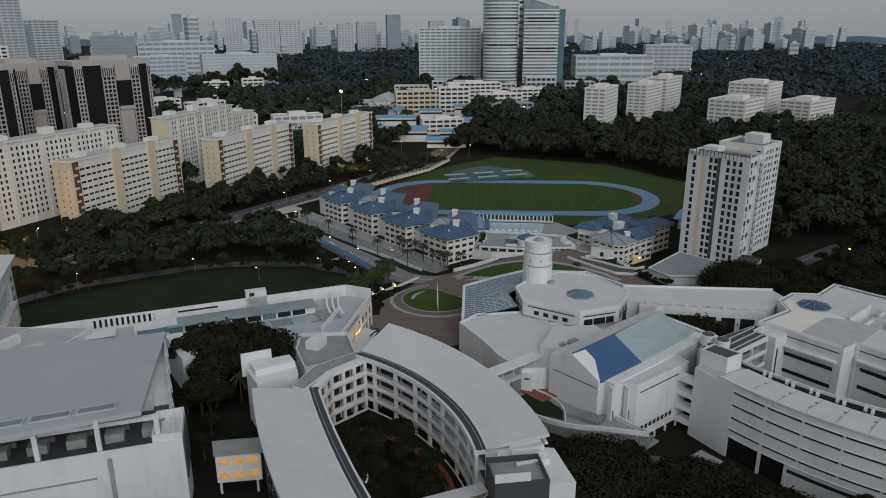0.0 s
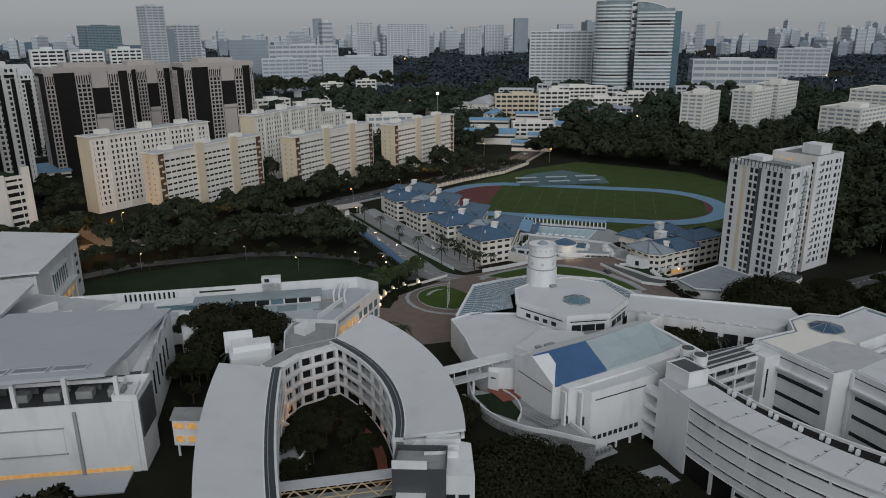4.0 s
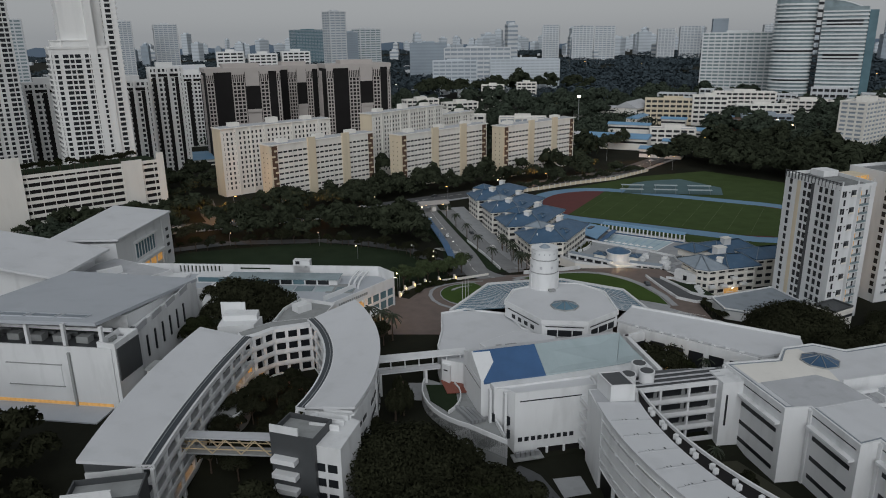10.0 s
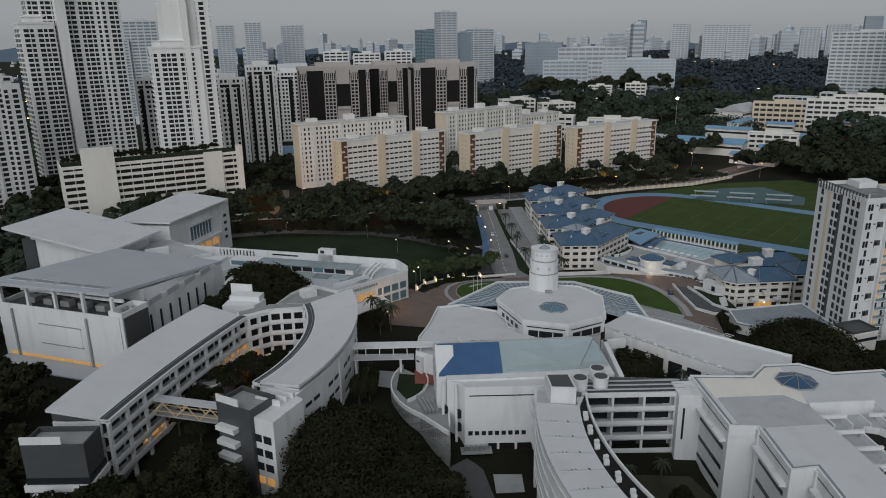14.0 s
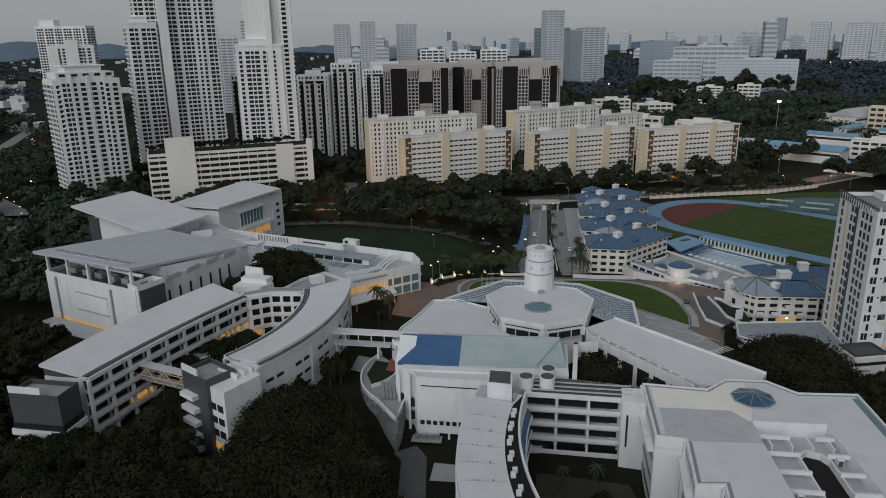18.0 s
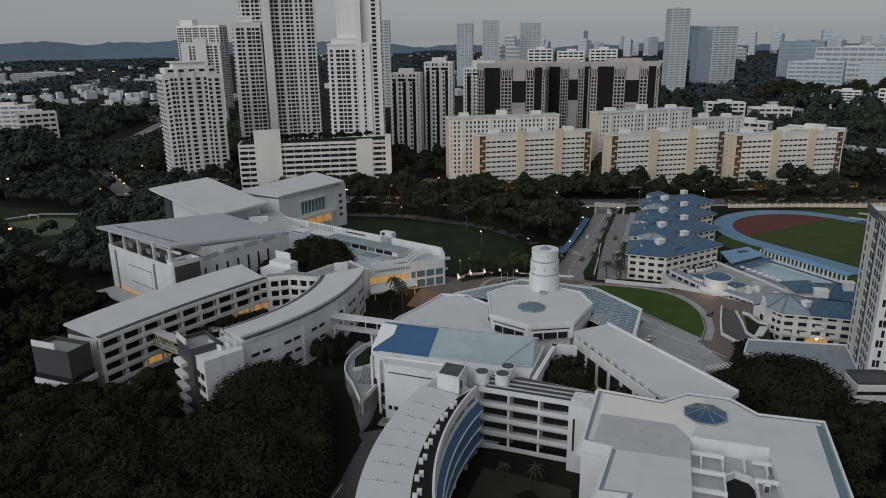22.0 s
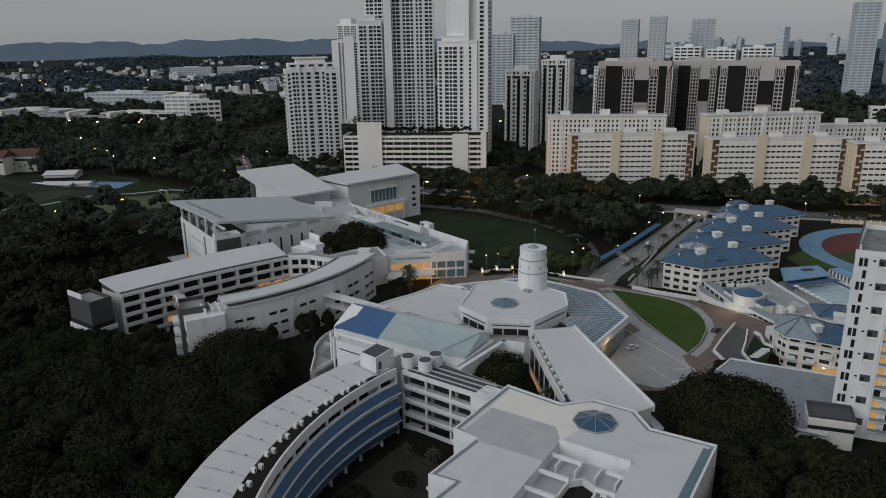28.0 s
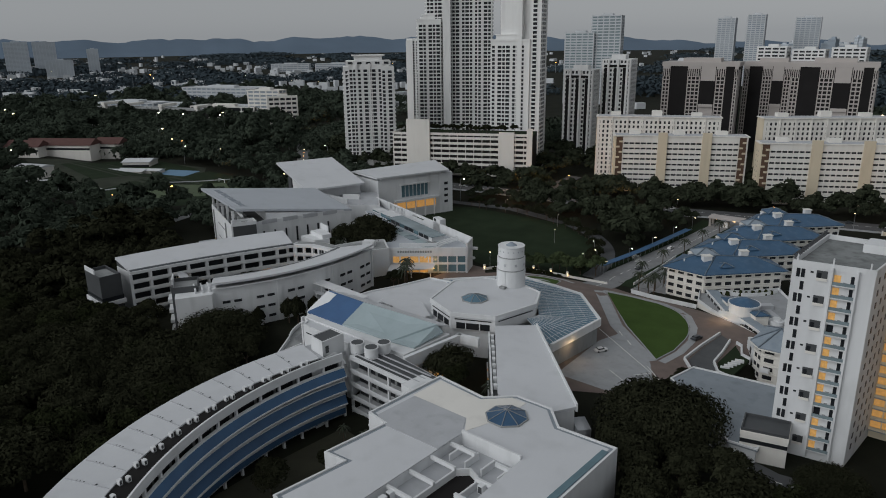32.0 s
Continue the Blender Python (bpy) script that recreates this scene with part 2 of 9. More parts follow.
ORNG = mat("sodium_lamp_glow", (0.9, 0.6, 0.3), 0.5, glow=(1.0, 0.42, 0.1), glow_power=9, bump=0)
CARW = mat("white_car_paint", (0.6, 0.6, 0.6), 0.3, each=0.4)
CARD = mat("dark_car_paint", (0.04, 0.045, 0.05), 0.3, each=0.6)
TYRE = mat("rubber", (0.02, 0.02, 0.02), 0.9)


# ---- building tools ----
class Geo:
    """Collects faces of one mesh."""

    def __init__(self):
        self.v, self.f = [], []

    def add(self, vs, fs):
        k = len(self.v)
        self.v += [tuple(p) for p in vs]
        self.f += [tuple(k + i for i in f) for f in fs]
        return self

    def prism(self, poly, z0, z1):
        n = len(poly)
        zs0 = z0 if isinstance(z0, (list, tuple)) else [z0] * n
        zs1 = z1 if isinstance(z1, (list, tuple)) else [z1] * n
        vs = [(p[0], p[1], z) for p, z in zip(poly, zs0)] + [(p[0], p[1], z) for p, z in zip(poly, zs1)]
        fs = [tuple(range(n - 1, -1, -1)), tuple(range(n, 2 * n))]
        fs += [(i, (i + 1) % n, n + (i + 1) % n, n + i) for i in range(n)]
        return self.add(vs, fs)

    def box(self, x, y, z, sx, sy, sz, rot=0.0):
        """A box on its base centre."""
        c, s = math.cos(rot), math.sin(rot)
        q = [(x + c * a - s * b, y + s * a + c * b) for a, b in ((-sx / 2, -sy / 2), (sx / 2, -sy / 2), (sx / 2, sy / 2), (-sx / 2, sy / 2))]
        return self.prism(q, z, z + sz)

    def strip(self, a, b, thick):
        """A slab between two lines of (x, y, top z)."""
        n = len(a)
        vs = [p for p in a] + [p for p in b] + [(p[0], p[1], p[2] - thick) for p in a] + [(p[0], p[1], p[2] - thick) for p in b]
        fs = []
        for i in range(n - 1):
            fs += [(i, i + 1, n + i + 1, n + i), (2 * n + i, 3 * n + i, 3 * n + i + 1, 2 * n + i + 1), (i, 2 * n + i, 2 * n + i + 1, i + 1), (n + i, n + i + 1, 3 * n + i + 1, 3 * n + i)]
        fs += [(0, n, 3 * n, 2 * n), (n - 1, 3 * n - 1, 4 * n - 1, 2 * n - 1)]
        return self.add(vs, fs)

    def tube(self, x, y, z0, z1, r0, r1=None, n=12, cap=True):
        r1 = r0 if r1 is None else r1
        ring = [(math.cos(2 * math.pi * i / n), math.sin(2 * math.pi * i / n)) for i in range(n)]
        vs = [(x + r0 * c, y + r0 * s, z0) for c, s in ring] + [(x + r1 * c, y + r1 * s, z1) for c, s in ring]
        fs = [(i, (i + 1) % n, n + (i + 1) % n, n + i) for i in range(n)]
        if cap:
            fs += [tuple(range(n - 1, -1, -1)), tuple(range(n, 2 * n))]
        return self.add(vs, fs)

    def bar(self, p, q, w):
        """A square bar from p to q."""
        p, q = Vector(p), Vector(q)
        d = (q - p).normalized()
        u = d.cross(Vector((0, 0, 1)))
        u = (u if u.length > 0.01 else Vector((1, 0, 0))).normalized() * w / 2
        v = d.cross(u).normalized() * w / 2
        vs = [p + u + v, p - u + v, p - u - v, p + u - v, q + u + v, q - u + v, q - u - v, q + u - v]
        return self.add(vs, [(0, 1, 2, 3), (7, 6, 5, 4), (0, 4, 5, 1), (1, 5, 6, 2), (2, 6, 7, 3), (3, 7, 4, 0)])

    def mesh(self, name, *mats):
        me = bpy.data.meshes.new(name)
        me.from_pydata(self.v, [], self.f)
        for m in mats:
            me.materials.append(m)
        b = bmesh.new()
        b.from_mesh(me)
        bmesh.ops.recalc_face_normals(b, faces=b.faces)
        b.to_mesh(me)
        b.free()
        return me


def thing(name, x, y, z, label, category, group="", kind=""):
    ob = new(name)
    ob.location = (x, y, z)
    ob.empty_display_size = 1
    return tagged(ob, label, category, group, kind)


def hang(ob, parent):
    """Makes ob a part of parent without moving it."""
    ob.parent = parent
    top = parent
    m = Matrix.Identity(4)
    while top is not None:
        m = m @ Matrix.Translation(-top.location) if top.type == "EMPTY" else m
        top = top.parent
    ob.matrix_parent_inverse = m
    return ob


def part(name, geo, material, parent, label=""):
    me = geo if isinstance(geo, bpy.types.Mesh) else geo.mesh(name, material)
    return hang(tagged(new(name, me), label), parent)


def piece(name, me, parent, m):
    ob = new(name, me)
    ob.matrix_basis = m
    return hang(ob, parent)


def solo(name, geo, material, label, category, group="", kind=""):
    me = geo if isinstance(geo, bpy.types.Mesh) else geo.mesh(name, material)
    return tagged(new(name, me), label, category, group, kind)


def smooth(a):
    a = min(1.0, max(0.0, a))
    return a * a * (3 - 2 * a)


def ground_z(x, y):
    z = -5.0 * smooth((y - 196) / 34)
    d = smooth((x - 243) / 4) * smooth((y - 159.5) / 3) * (1 - smooth((y - 214) / 10)) * (1 - smooth((x - 300) / 30))
    z = min(z, -4.6 * d)
    if y < 100:
        f = 1 - 0.55 * smooth((x - 232) / 20)
        near = smooth((x - 128) / 6) * (1 - smooth((x - 172) / 8))
        z -= 6.4 * f * smooth((99 - y) / (22 - 12 * near)) + 4 * smooth((30 - y) / 80)
    return z


def bow(p0, pm, p1, n, a0=0.0, a1=1.0):
    """n+1 points on the circle through three points; a0, a1 reach past its ends."""
    (ax, ay), (bx, by), (cx, cy) = p0, pm, p1
    d = 2 * (ax * (by - cy) + bx * (cy - ay) + cx * (ay - by))
    ux = ((ax * ax + ay * ay) * (by - cy) + (bx * bx + by * by) * (cy - ay) + (cx * cx + cy * cy) * (ay - by)) / d
    uy = ((ax * ax + ay * ay) * (cx - bx) + (bx * bx + by * by) * (ax - cx) + (cx * cx + cy * cy) * (bx - ax)) / d
    r = math.hypot(ax - ux, ay - uy)
    t0, tm, t1 = (math.atan2(q[1] - uy, q[0] - ux) for q in (p0, pm, p1))
    while tm - t0 > math.pi: tm -= 2 * math.pi
    while tm - t0 < -math.pi: tm += 2 * math.pi
    while t1 - tm > math.pi: t1 -= 2 * math.pi
    while t1 - tm < -math.pi: t1 += 2 * math.pi
    return [(ux + r * math.cos(t0 + (t1 - t0) * (a0 + (a1 - a0) * i / n)), uy + r * math.sin(t0 + (t1 - t0) * (a0 + (a1 - a0) * i / n))) for i in range(n + 1)]


def shift(path, d):
    """A line moved d metres to its right."""
    out = []
    for i, p in enumerate(path):
        a, b = path[max(0, i - 1)], path[min(len(path) - 1, i + 1)]
        l = math.hypot(b[0] - a[0], b[1] - a[1])
        out.append((p[0] + (b[1] - a[1]) / l * d, p[1] - (b[0] - a[0]) / l * d))
    return out


def grow(poly, d):
    """A counter-clockwise outline grown outwards by d."""
    n, out = len(poly), []
    for i in range(n):
        a, p, b = poly[i - 1], poly[i], poly[(i + 1) % n]
        u = Vector((p[0] - a[0], p[1] - a[1])).normalized()
        v = Vector((b[0] - p[0], b[1] - p[1])).normalized()
        n1, n2 = Vector((u.y, -u.x)), Vector((v.y, -v.x))
        k = (n1 + n2)
        k = k / max(0.3, 1 + n1.dot(n2))
        out.append((p[0] + k.x * d, p[1] + k.y * d))
    return out


def ccw(poly):
    s = sum(poly[i - 1][0] * poly[i][1] - poly[i][0] * poly[i - 1][1] for i in range(len(poly)))
    return poly if s > 0 else poly[::-1]


def zed(path, z):
    return [(p[0], p[1], z) for p in path]


def parapet(th, poly, z, h=1.0, w=0.35, material=None, name="parapet"):
    g = Geo()
    o, i = poly, grow(poly, -w)
    n = len(o)
    v = zed(o, z) + zed(o, z + h) + zed(i, z + h) + zed(i, z)
    g.add(v, [(a * n + k, a * n + (k + 1) % n, (a + 1) % 4 * n + (k + 1) % n, (a + 1) % 4 * n + k) for a in range(4) for k in range(n)])
    return part(name, g, material or WHITE, th)


def place(p, q, z):
    a = math.atan2(q[1] - p[1], q[0] - p[0])
    return Matrix.Translation((p[0], p[1], z)) @ Matrix.Rotation(a, 4, "Z")


def facade(th, p, q, z0, z1, floors, bays, band=0.45, pier=0.5, proud=0.35, wall=None, glass=None, rows=True, sill=0.0, gap=0.0, ends=True, joined=False):
    """Floor bands, piers and glazing on the wall from p to q; its outside lies to the right."""
    wall, glass = wall or WHITE, glass or GLASS
    l = math.hypot(q[0] - p[0], q[1] - p[1])
    fh = (z1 - z0) / floors
    if joined:
        w, gb, gp, gw = l / bays, Geo(), Geo(), Geo()
        for i in range(floors):
            gb.prism([(0, -proud), (l, -proud), (l, 0.02), (0, 0.02)], i * fh, (i + band) * fh)
            for j in range(bays):
                gw.prism([(j * w + pier / 2, -0.06), ((j + 1) * w - pier / 2, -0.06), ((j + 1) * w - pier / 2, 0.01), (j * w + pier / 2, 0.01)], (i + band) * fh, (i + 1) * fh)
        for j in range(bays + 1):
            k = min(max(j * w, pier / 2), l - pier / 2)
            gp.prism([(k - pier / 2, -proud * 0.9), (k + pier / 2, -proud * 0.9), (k + pier / 2, 0.02), (k - pier / 2, 0.02)], 0, z1 - z0)
        for nm, gg, mm in (("band_grid", gb, wall), ("pier_grid", gp, wall), ("window_grid", gw, glass)):
            if gg.f:
                tagged(piece(nm, gg.mesh(nm, mm), th, place(p, q, z0)), kind="stuff")
        return
    if band:
        me = Geo().prism([(0, -proud), (l, -proud), (l, 0.02), (0, 0.02)], 0, fh * band).mesh("floor_band", wall)
        for i in range(floors):
            piece("floor_band", me, th, place(p, q, z0 + i * fh))
        piece("floor_band", me, th, place(p, q, z1 - fh * band * 0.5))
    if pier:
        me = Geo().prism([(-pier / 2, -proud * 0.9), (pier / 2, -proud * 0.9), (pier / 2, 0.02), (-pier / 2, 0.02)], 0, z1 - z0).mesh("pier", wall)
        for i in range(bays + 1):
            if ends or 0 < i < bays:
                k = min(max(i / bays, pier / 2 / l), 1 - pier / 2 / l)
                piece("pier", me, th, place((p[0] + (q[0] - p[0]) * k, p[1] + (q[1] - p[1]) * k), q, z0))
    w = l / bays
    if rows:
        g = Geo()
        for i in range(bays):
            g.prism([(i * w + pier / 2 + gap, -0.06), ((i + 1) * w - pier / 2 - gap, -0.06), ((i + 1) * w - pier / 2 - gap, 0.01), (i * w + pier / 2 + gap, 0.01)], 0, fh * (1 - band))
        me = g.mesh("window_row", glass)
        for i in range(floors):
            piece("window_row", me, th, place(p, q, z0 + (i + band) * fh))
    else:
        g = Geo().prism([(pier / 2 + gap, -0.06), (w - pier / 2 - gap, -0.06), (w - pier / 2 - gap, 0.01), (pier / 2 + gap, 0.01)], sill, fh * (1 - band))
        me = g.mesh("window", glass)
        for i in range(floors):
            for j in range(bays):
                piece("window", me, th, place((p[0] + (q[0] - p[0]) * j / bays, p[1] + (q[1] - p[1]) * j / bays), q, z0 + (i + band) * fh))


def block(name, poly, z0, z1, floors, label, category="apartment block", group="", pitch=4.0, band=0.5, pier=0.5, proud=0.3, wall=None, glass=None, roof=None, edges=None, top=1.1, gap=0.0, core=None, joined=True):
    """A building on a counter-clockwise outline: body, faced sides, roof and parapet."""
    poly = ccw(poly)
    cx, cy = sum(p[0] for p in poly) / len(poly), sum(p[1] for p in poly) / len(poly)
    th = thing(name, cx, cy, z0, label, category, group)
    part("body", Geo().prism(poly, z0 - 3, z1), core or wall or WHITE, th)
    n = len(poly)
    for i in range(n):
        p, q = poly[i], poly[(i + 1) % n]
        l = math.hypot(q[0] - p[0], q[1] - p[1])
        if (edges is None or i in edges) and l > 3:
            facade(th, p, q, z0, z1, floors, max(1, round(l / pitch)), band, pier, proud, wall, glass, gap=gap, joined=joined)
    part("roof", Geo().prism(grow(poly, -0.3), z1, z1 + 0.12), roof or ROOFG, th)
    if top:
        parapet(th, grow(poly, proud), z1 - 0.02, top, 0.4, wall)
    return th


def rect(cx, cy, w, d, deg):
    c, s = math.cos(radians(deg)), math.sin(radians(deg))
    return [(cx + c * a - s * b, cy + s * a + c * b) for a, b in ((-w / 2, -d / 2), (w / 2, -d / 2), (w / 2, d / 2), (-w / 2, d / 2))]


def side(p, q, d):
    """The rectangle on the line p to q, d metres deep to its left."""
    l = math.hypot(q[0] - p[0], q[1] - p[1])
    nx, ny = -(q[1] - p[1]) / l * d, (q[0] - p[0]) / l * d
    return [p, q, (q[0] + nx, q[1] + ny), (p[0] + nx, p[1] + ny)]


FOOT = []          # outlines that trees keep away from


def inside(x, y, poly):
    c, j = False, len(poly) - 1
    for i in range(len(poly)):
        if (poly[i][1] > y) != (poly[j][1] > y) and x < (poly[j][0] - poly[i][0]) * (y - poly[i][1]) / (poly[j][1] - poly[i][1]) + poly[i][0]:
            c = not c
        j = i
    return c


# ---- ground ----
def terrain():
    g = Geo()
    xs = [-4800, -3500, -2400, -1600, -1000, -600] + [-400 + 20 * i for i in range(30)] + [200 + 4 * i for i in range(31)] + [340 + 20 * i for i in range(14)] + [800, 1100, 1600, 2400, 3500, 4800]
    ys = [-4800, -2400, -1200, -600, -300] + [-200 + 12 * i for i in range(29)] + [144 + 4 * i for i in range(22)] + [240 + 12 * i for i in range(24)] + [540, 600, 700, 900, 1200, 1600, 2400, 3500, 4800]
    vs = [(x, y, ground_z(x, y) - 0.05) for y in ys for x in xs]
    w = len(xs)
    g.add(vs, [(j * w + i, j * w + i + 1, (j + 1) * w + i + 1, (j + 1) * w + i) for j in range(len(ys) - 1) for i in range(w - 1)])
    return g


solo("ground", terrain(), SOIL, "dark earth and undergrowth reaching to the horizon", "ground", kind="structure")


def drape(poly, lift, step=6.0):
    """A flat outline laid on the ground, cut into cells."""
    b = bmesh.new()
    b.faces.new([b.verts.new((p[0], p[1], 0)) for p in ccw(poly)])
    for ax in (0, 1):
        lo, hi = min(p[ax] for p in poly), max(p[ax] for p in poly)
        k = lo + step
        while k < hi:
            no = (1, 0, 0) if ax == 0 else (0, 1, 0)
            bmesh.ops.bisect_plane(b, geom=b.verts[:] + b.edges[:] + b.faces[:], plane_co=(k, k, 0), plane_no=no)
            k += step
    for v in b.verts:
        v.co.z = ground_z(v.co.x, v.co.y) + lift
    return b


def sheet(name, poly, material, label, category, lift=0.06, keep=True, kerb=0.0, kind="structure"):
    b = drape(poly, lift)
    me = bpy.data.meshes.new(name)
    b.to_mesh(me)
    b.free()
    me.materials.append(material)
    ob = tagged(new(name, me), label, category, kind=kind)
    if kerb:
        g = Geo()
        for i in range(len(poly)):
            p, q = poly[i - 1], poly[i]
            zp, zq = ground_z(*p) + lift + kerb, ground_z(*q) + lift + kerb
            g.bar((p[0], p[1], zp - 0.1), (q[0], q[1], zq - 0.1), 0.3)
        part("kerb", g, PAVE, ob, "pale concrete kerb")
    if keep:
        FOOT.append(poly)
    return ob


def ribbon(name, path, width, material, label, category, lift=0.08, keep=True):
    a, b = shift(path, -width / 2), shift(path, width / 2)
    g = Geo()
    g.strip([(p[0], p[1], ground_z(*p) + lift) for p in a], [(p[0], p[1], ground_z(*p) + lift) for p in b], 0.3)
    if keep:
        FOOT.append(a + b[::-1])
    return solo(name, g, material, label, category, kind="structure")


def fine(path, n):
    out = []
    for i in range(len(path) - 1):
        for k in range(n):
            f = k / n
            out.append((path[i][0] * (1 - f) + path[i + 1][0] * f, path[i][1] * (1 - f) + path[i + 1][1] * f))
    return out + [path[-1]]


def dashes(parent, path, every, length, width, lift):
    g = Geo()
    acc = 0.0
    for i in range(len(path) - 1):
        p, q = path[i], path[i + 1]
        l = math.hypot(q[0] - p[0], q[1] - p[1])
        k = 0.0
        while k + length < l:
            a = (p[0] + (q[0] - p[0]) * k / l, p[1] + (q[1] - p[1]) * k / l)
            b = (p[0] + (q[0] - p[0]) * (k + length) / l, p[1] + (q[1] - p[1]) * (k + length) / l)
            s1, s2 = shift([a, b], -width / 2), shift([a, b], width / 2)
            g.strip([(c[0], c[1], ground_z(*c) + lift) for c in s1], [(c[0], c[1], ground_z(*c) + lift) for c in s2], 0.02)
            k += every
    return part("lane_marking", g, LINE, parent, "white painted dashes")


# forecourt, roundabout and lawn
FORE = [(118, 160), (116, 196), (126, 196), (131, 191), (140, 202), (155, 209), (167, 214), (176, 217), (190, 212), (206, 213), (219, 211), (241, 197), (246, 187), (244, 174), (238, 164), (234, 157), (232, 150), (229, 138), (222, 130), (208, 122), (200, 132), (176, 150), (140, 154)]
sheet("forecourt", FORE, BRICKP, "reddish brick-paved forecourt and drive round the lawn", "forecourt", 0.05)
LAWNP = [(180.7, 204), (191, 205.6), (201.5, 205.4)] + bow((208, 202.5), (217.5, 193.5), (223.3, 178), 8) + [(224, 168), (222.6, 158.3), (203, 177)]
lawn = sheet("lawn", LAWNP, LAWNG, "bright green mown lawn behind a pale kerb", "lawn", 0.16, kerb=0.12)
sheet("car_park_apron", [(202, 160), (205, 172), (222, 155.5), (230, 141), (221, 131), (204, 131)], PAVE, "pale concrete apron in front of the octagonal hall", "apron", 0.12)
ribbon("lawn_path", [(178.5, 206), (191, 208), (202.5, 207.6), (209.5, 204.4), (216, 198.4), (221.5, 190), (225.4, 178.5), (226, 168), (224.6, 158)], 2.4, PAVE, "pale curved paving band round the lawn", "paving", 0.13, False)
ribbon("lawn_walk", fine([(178, 203.5), (200.3, 175), (221.5, 156.5)], 4), 4.2, PAVE, "pale straight walk beside the lawn", "paving", 0.14, False)
g = Geo()
for a, b, w in (((197.3, 168.6), (225.5, 149.0), 0.25), ((203.5, 171), (206, 168.5), 0.35), ((209, 166), (211.5, 163.6), 0.35), ((225.5, 149), (222, 144.6), 0.25), ((222.5, 152.5), (229.5, 146), 0.25), ((215, 143), (222, 139), 0.2)):
    g.strip(zed(shift([a, b], -w / 2), 0.17), zed(shift([a, b], w / 2), 0.17), 0.02)
solo("apron_marking", g, LINE, "thin white lines painted on the apron", "road marking", kind="structure")
g = Geo()
for i in range(7):
    p = (158.6 + 1.1 * i, 268.4 - 1.5 * i)
    g.strip([(*p, ground_z(*p) + 0.16), (p[0] + 4.4, p[1] + 0.4, ground_z(*p) + 0.16)], [(p[0] + 0.3, p[1] - 0.6, ground_z(*p) + 0.16), (p[0] + 4.7, p[1] - 0.2, ground_z(*p) + 0.16)], 0.02)
solo("hatched_marking", g, LINE, "white hatched lines where two lanes meet", "road marking", kind="structure")
ISL = [(157 + 13.5 * math.cos(a), 190 + 13.5 * math.sin(a)) for a in [math.pi * (0.42 + 0.092 * i) for i in range(15)]] 
island = sheet("roundabout_island", ISL, LAWNG, "grass island of the roundabout, bordered by a kerb", "traffic island", 0.18, kerb=0.14)
for r, dlt in ((17.5, 0), (9.5, 0)):
    pth = [(157 + r * math.cos(a), 190 + r * math.sin(a)) for a in [math.pi * (0.35 + 0.1 * i) for i in range(13)]]
    ribbon("paving_band", pth, 1.4, PAVE, "pale curved paving band in the brick drive", "paving", 0.14, False)
AVE = fine([(172, 212), (168.5, 232), (170.5, 262), (172.5, 300), (174, 345), (176, 380)], 5)
WORN = mat("worn_pale_asphalt", (0.2, 0.203, 0.208), 0.9, var=0.15, size=5, grain=0.3, dirt=(0.13, 0.13, 0.132))
avenue = ribbon("avenue", AVE, 12.5, WORN, "grey asphalt avenue running to the gatehouse", "road", 0.08)
dashes(avenue, AVE, 5.0, 3.0, 0.3, 0.12)
ribbon("side_lane", fine([(186, 222), (184, 250), (183, 300), (184, 345)], 5), 8, WORN, "asphalt service lane beside the houses", "road", 0.09)
ribbon("verge", fine([(177.4, 236), (177.6, 262), (178, 300), (178.8, 345)], 5), 2.2, LAWND, "planted verge between two lanes", "verge", 0.14)
ribbon("curving_lane", fine(bow((160, 226), (150, 262), (100, 300), 14), 1) + [(60, 308), (20, 300), (-20, 270)], 7, ASPH, "asphalt lane curving round the sunken field", "road", 0.09)
PUB = fine([(-150, 300), (-60, 330), (25, 346), (116, 357), (189, 380), (246, 396), (304, 415), (349, 431), (400, 470), (470, 540), (560, 640)], 3)
pub = ribbon("public_road", PUB, 15, ASPH, "wide public road in front of the apartment slabs", "road", 0.1)
dashes(pub, PUB, 6, 3, 0.35, 0.14)
ribbon("public_pavement", shift(PUB, 10.5), 3.5, PAVE, "pale pavement along the public road", "pavement", 0.16)
HILLR = [(-60, 150), (-92, 247), (-150, 318), (-250, 395), (-283, 430), (-341, 543), (-440, 740)]
FOOT.append([(-250, 395), (-225, 398), (-262, 445), (-318, 556), (-420, 745), (-450, 740), (-341, 543), (-283, 430)])
ribbon("hill_road", fine(HILLR, 4), 13, WORN, "long straight road lit by orange lamps", "road", 0.1)
ribbon("south_road", fine([(152, -20), (145, 10), (141.5, 40), (141.5, 60), (139, 80), (136, 84)], 4), 6.5, ASPH, "narrow asphalt drive beside the curved block", "road", 0.1)
ribbon("kerb_line", fine([(149.5, -20), (142.5, 10), (139.2, 40), (139.2, 60)], 5), 0.25, LINE, "white edge line of the drive", "road marking", 0.16, False)
sheet("service_yard", [(144.4, 78.6), (151.4, 78), (151, 71), (144.2, 71)], PAVE, "pale concrete service bay", "yard", 0.12)
sheet("garden_yard", [(114, 125), (122, 123), (121.8, 112), (114, 115)], PAVE, "pale paved yard below the covered walkway", "yard", 0.12)
sheet("inner_court", [(171, 18), (201, 24), (195, 60), (192, 74), (170, 77), (169, 46)], mat("worn_court_grass", (0.03, 0.03, 0.017), 0.95, var=0.35, size=6, bump=0.3), "worn grass court inside the curved block", "court", 0.1)
sheet("road_junction", [(34, 420), (44, 418), (50, 376), (58, 344), (48, 342), (40, 374)], ASPH, "lit road junction among trees", "road", 0.12)
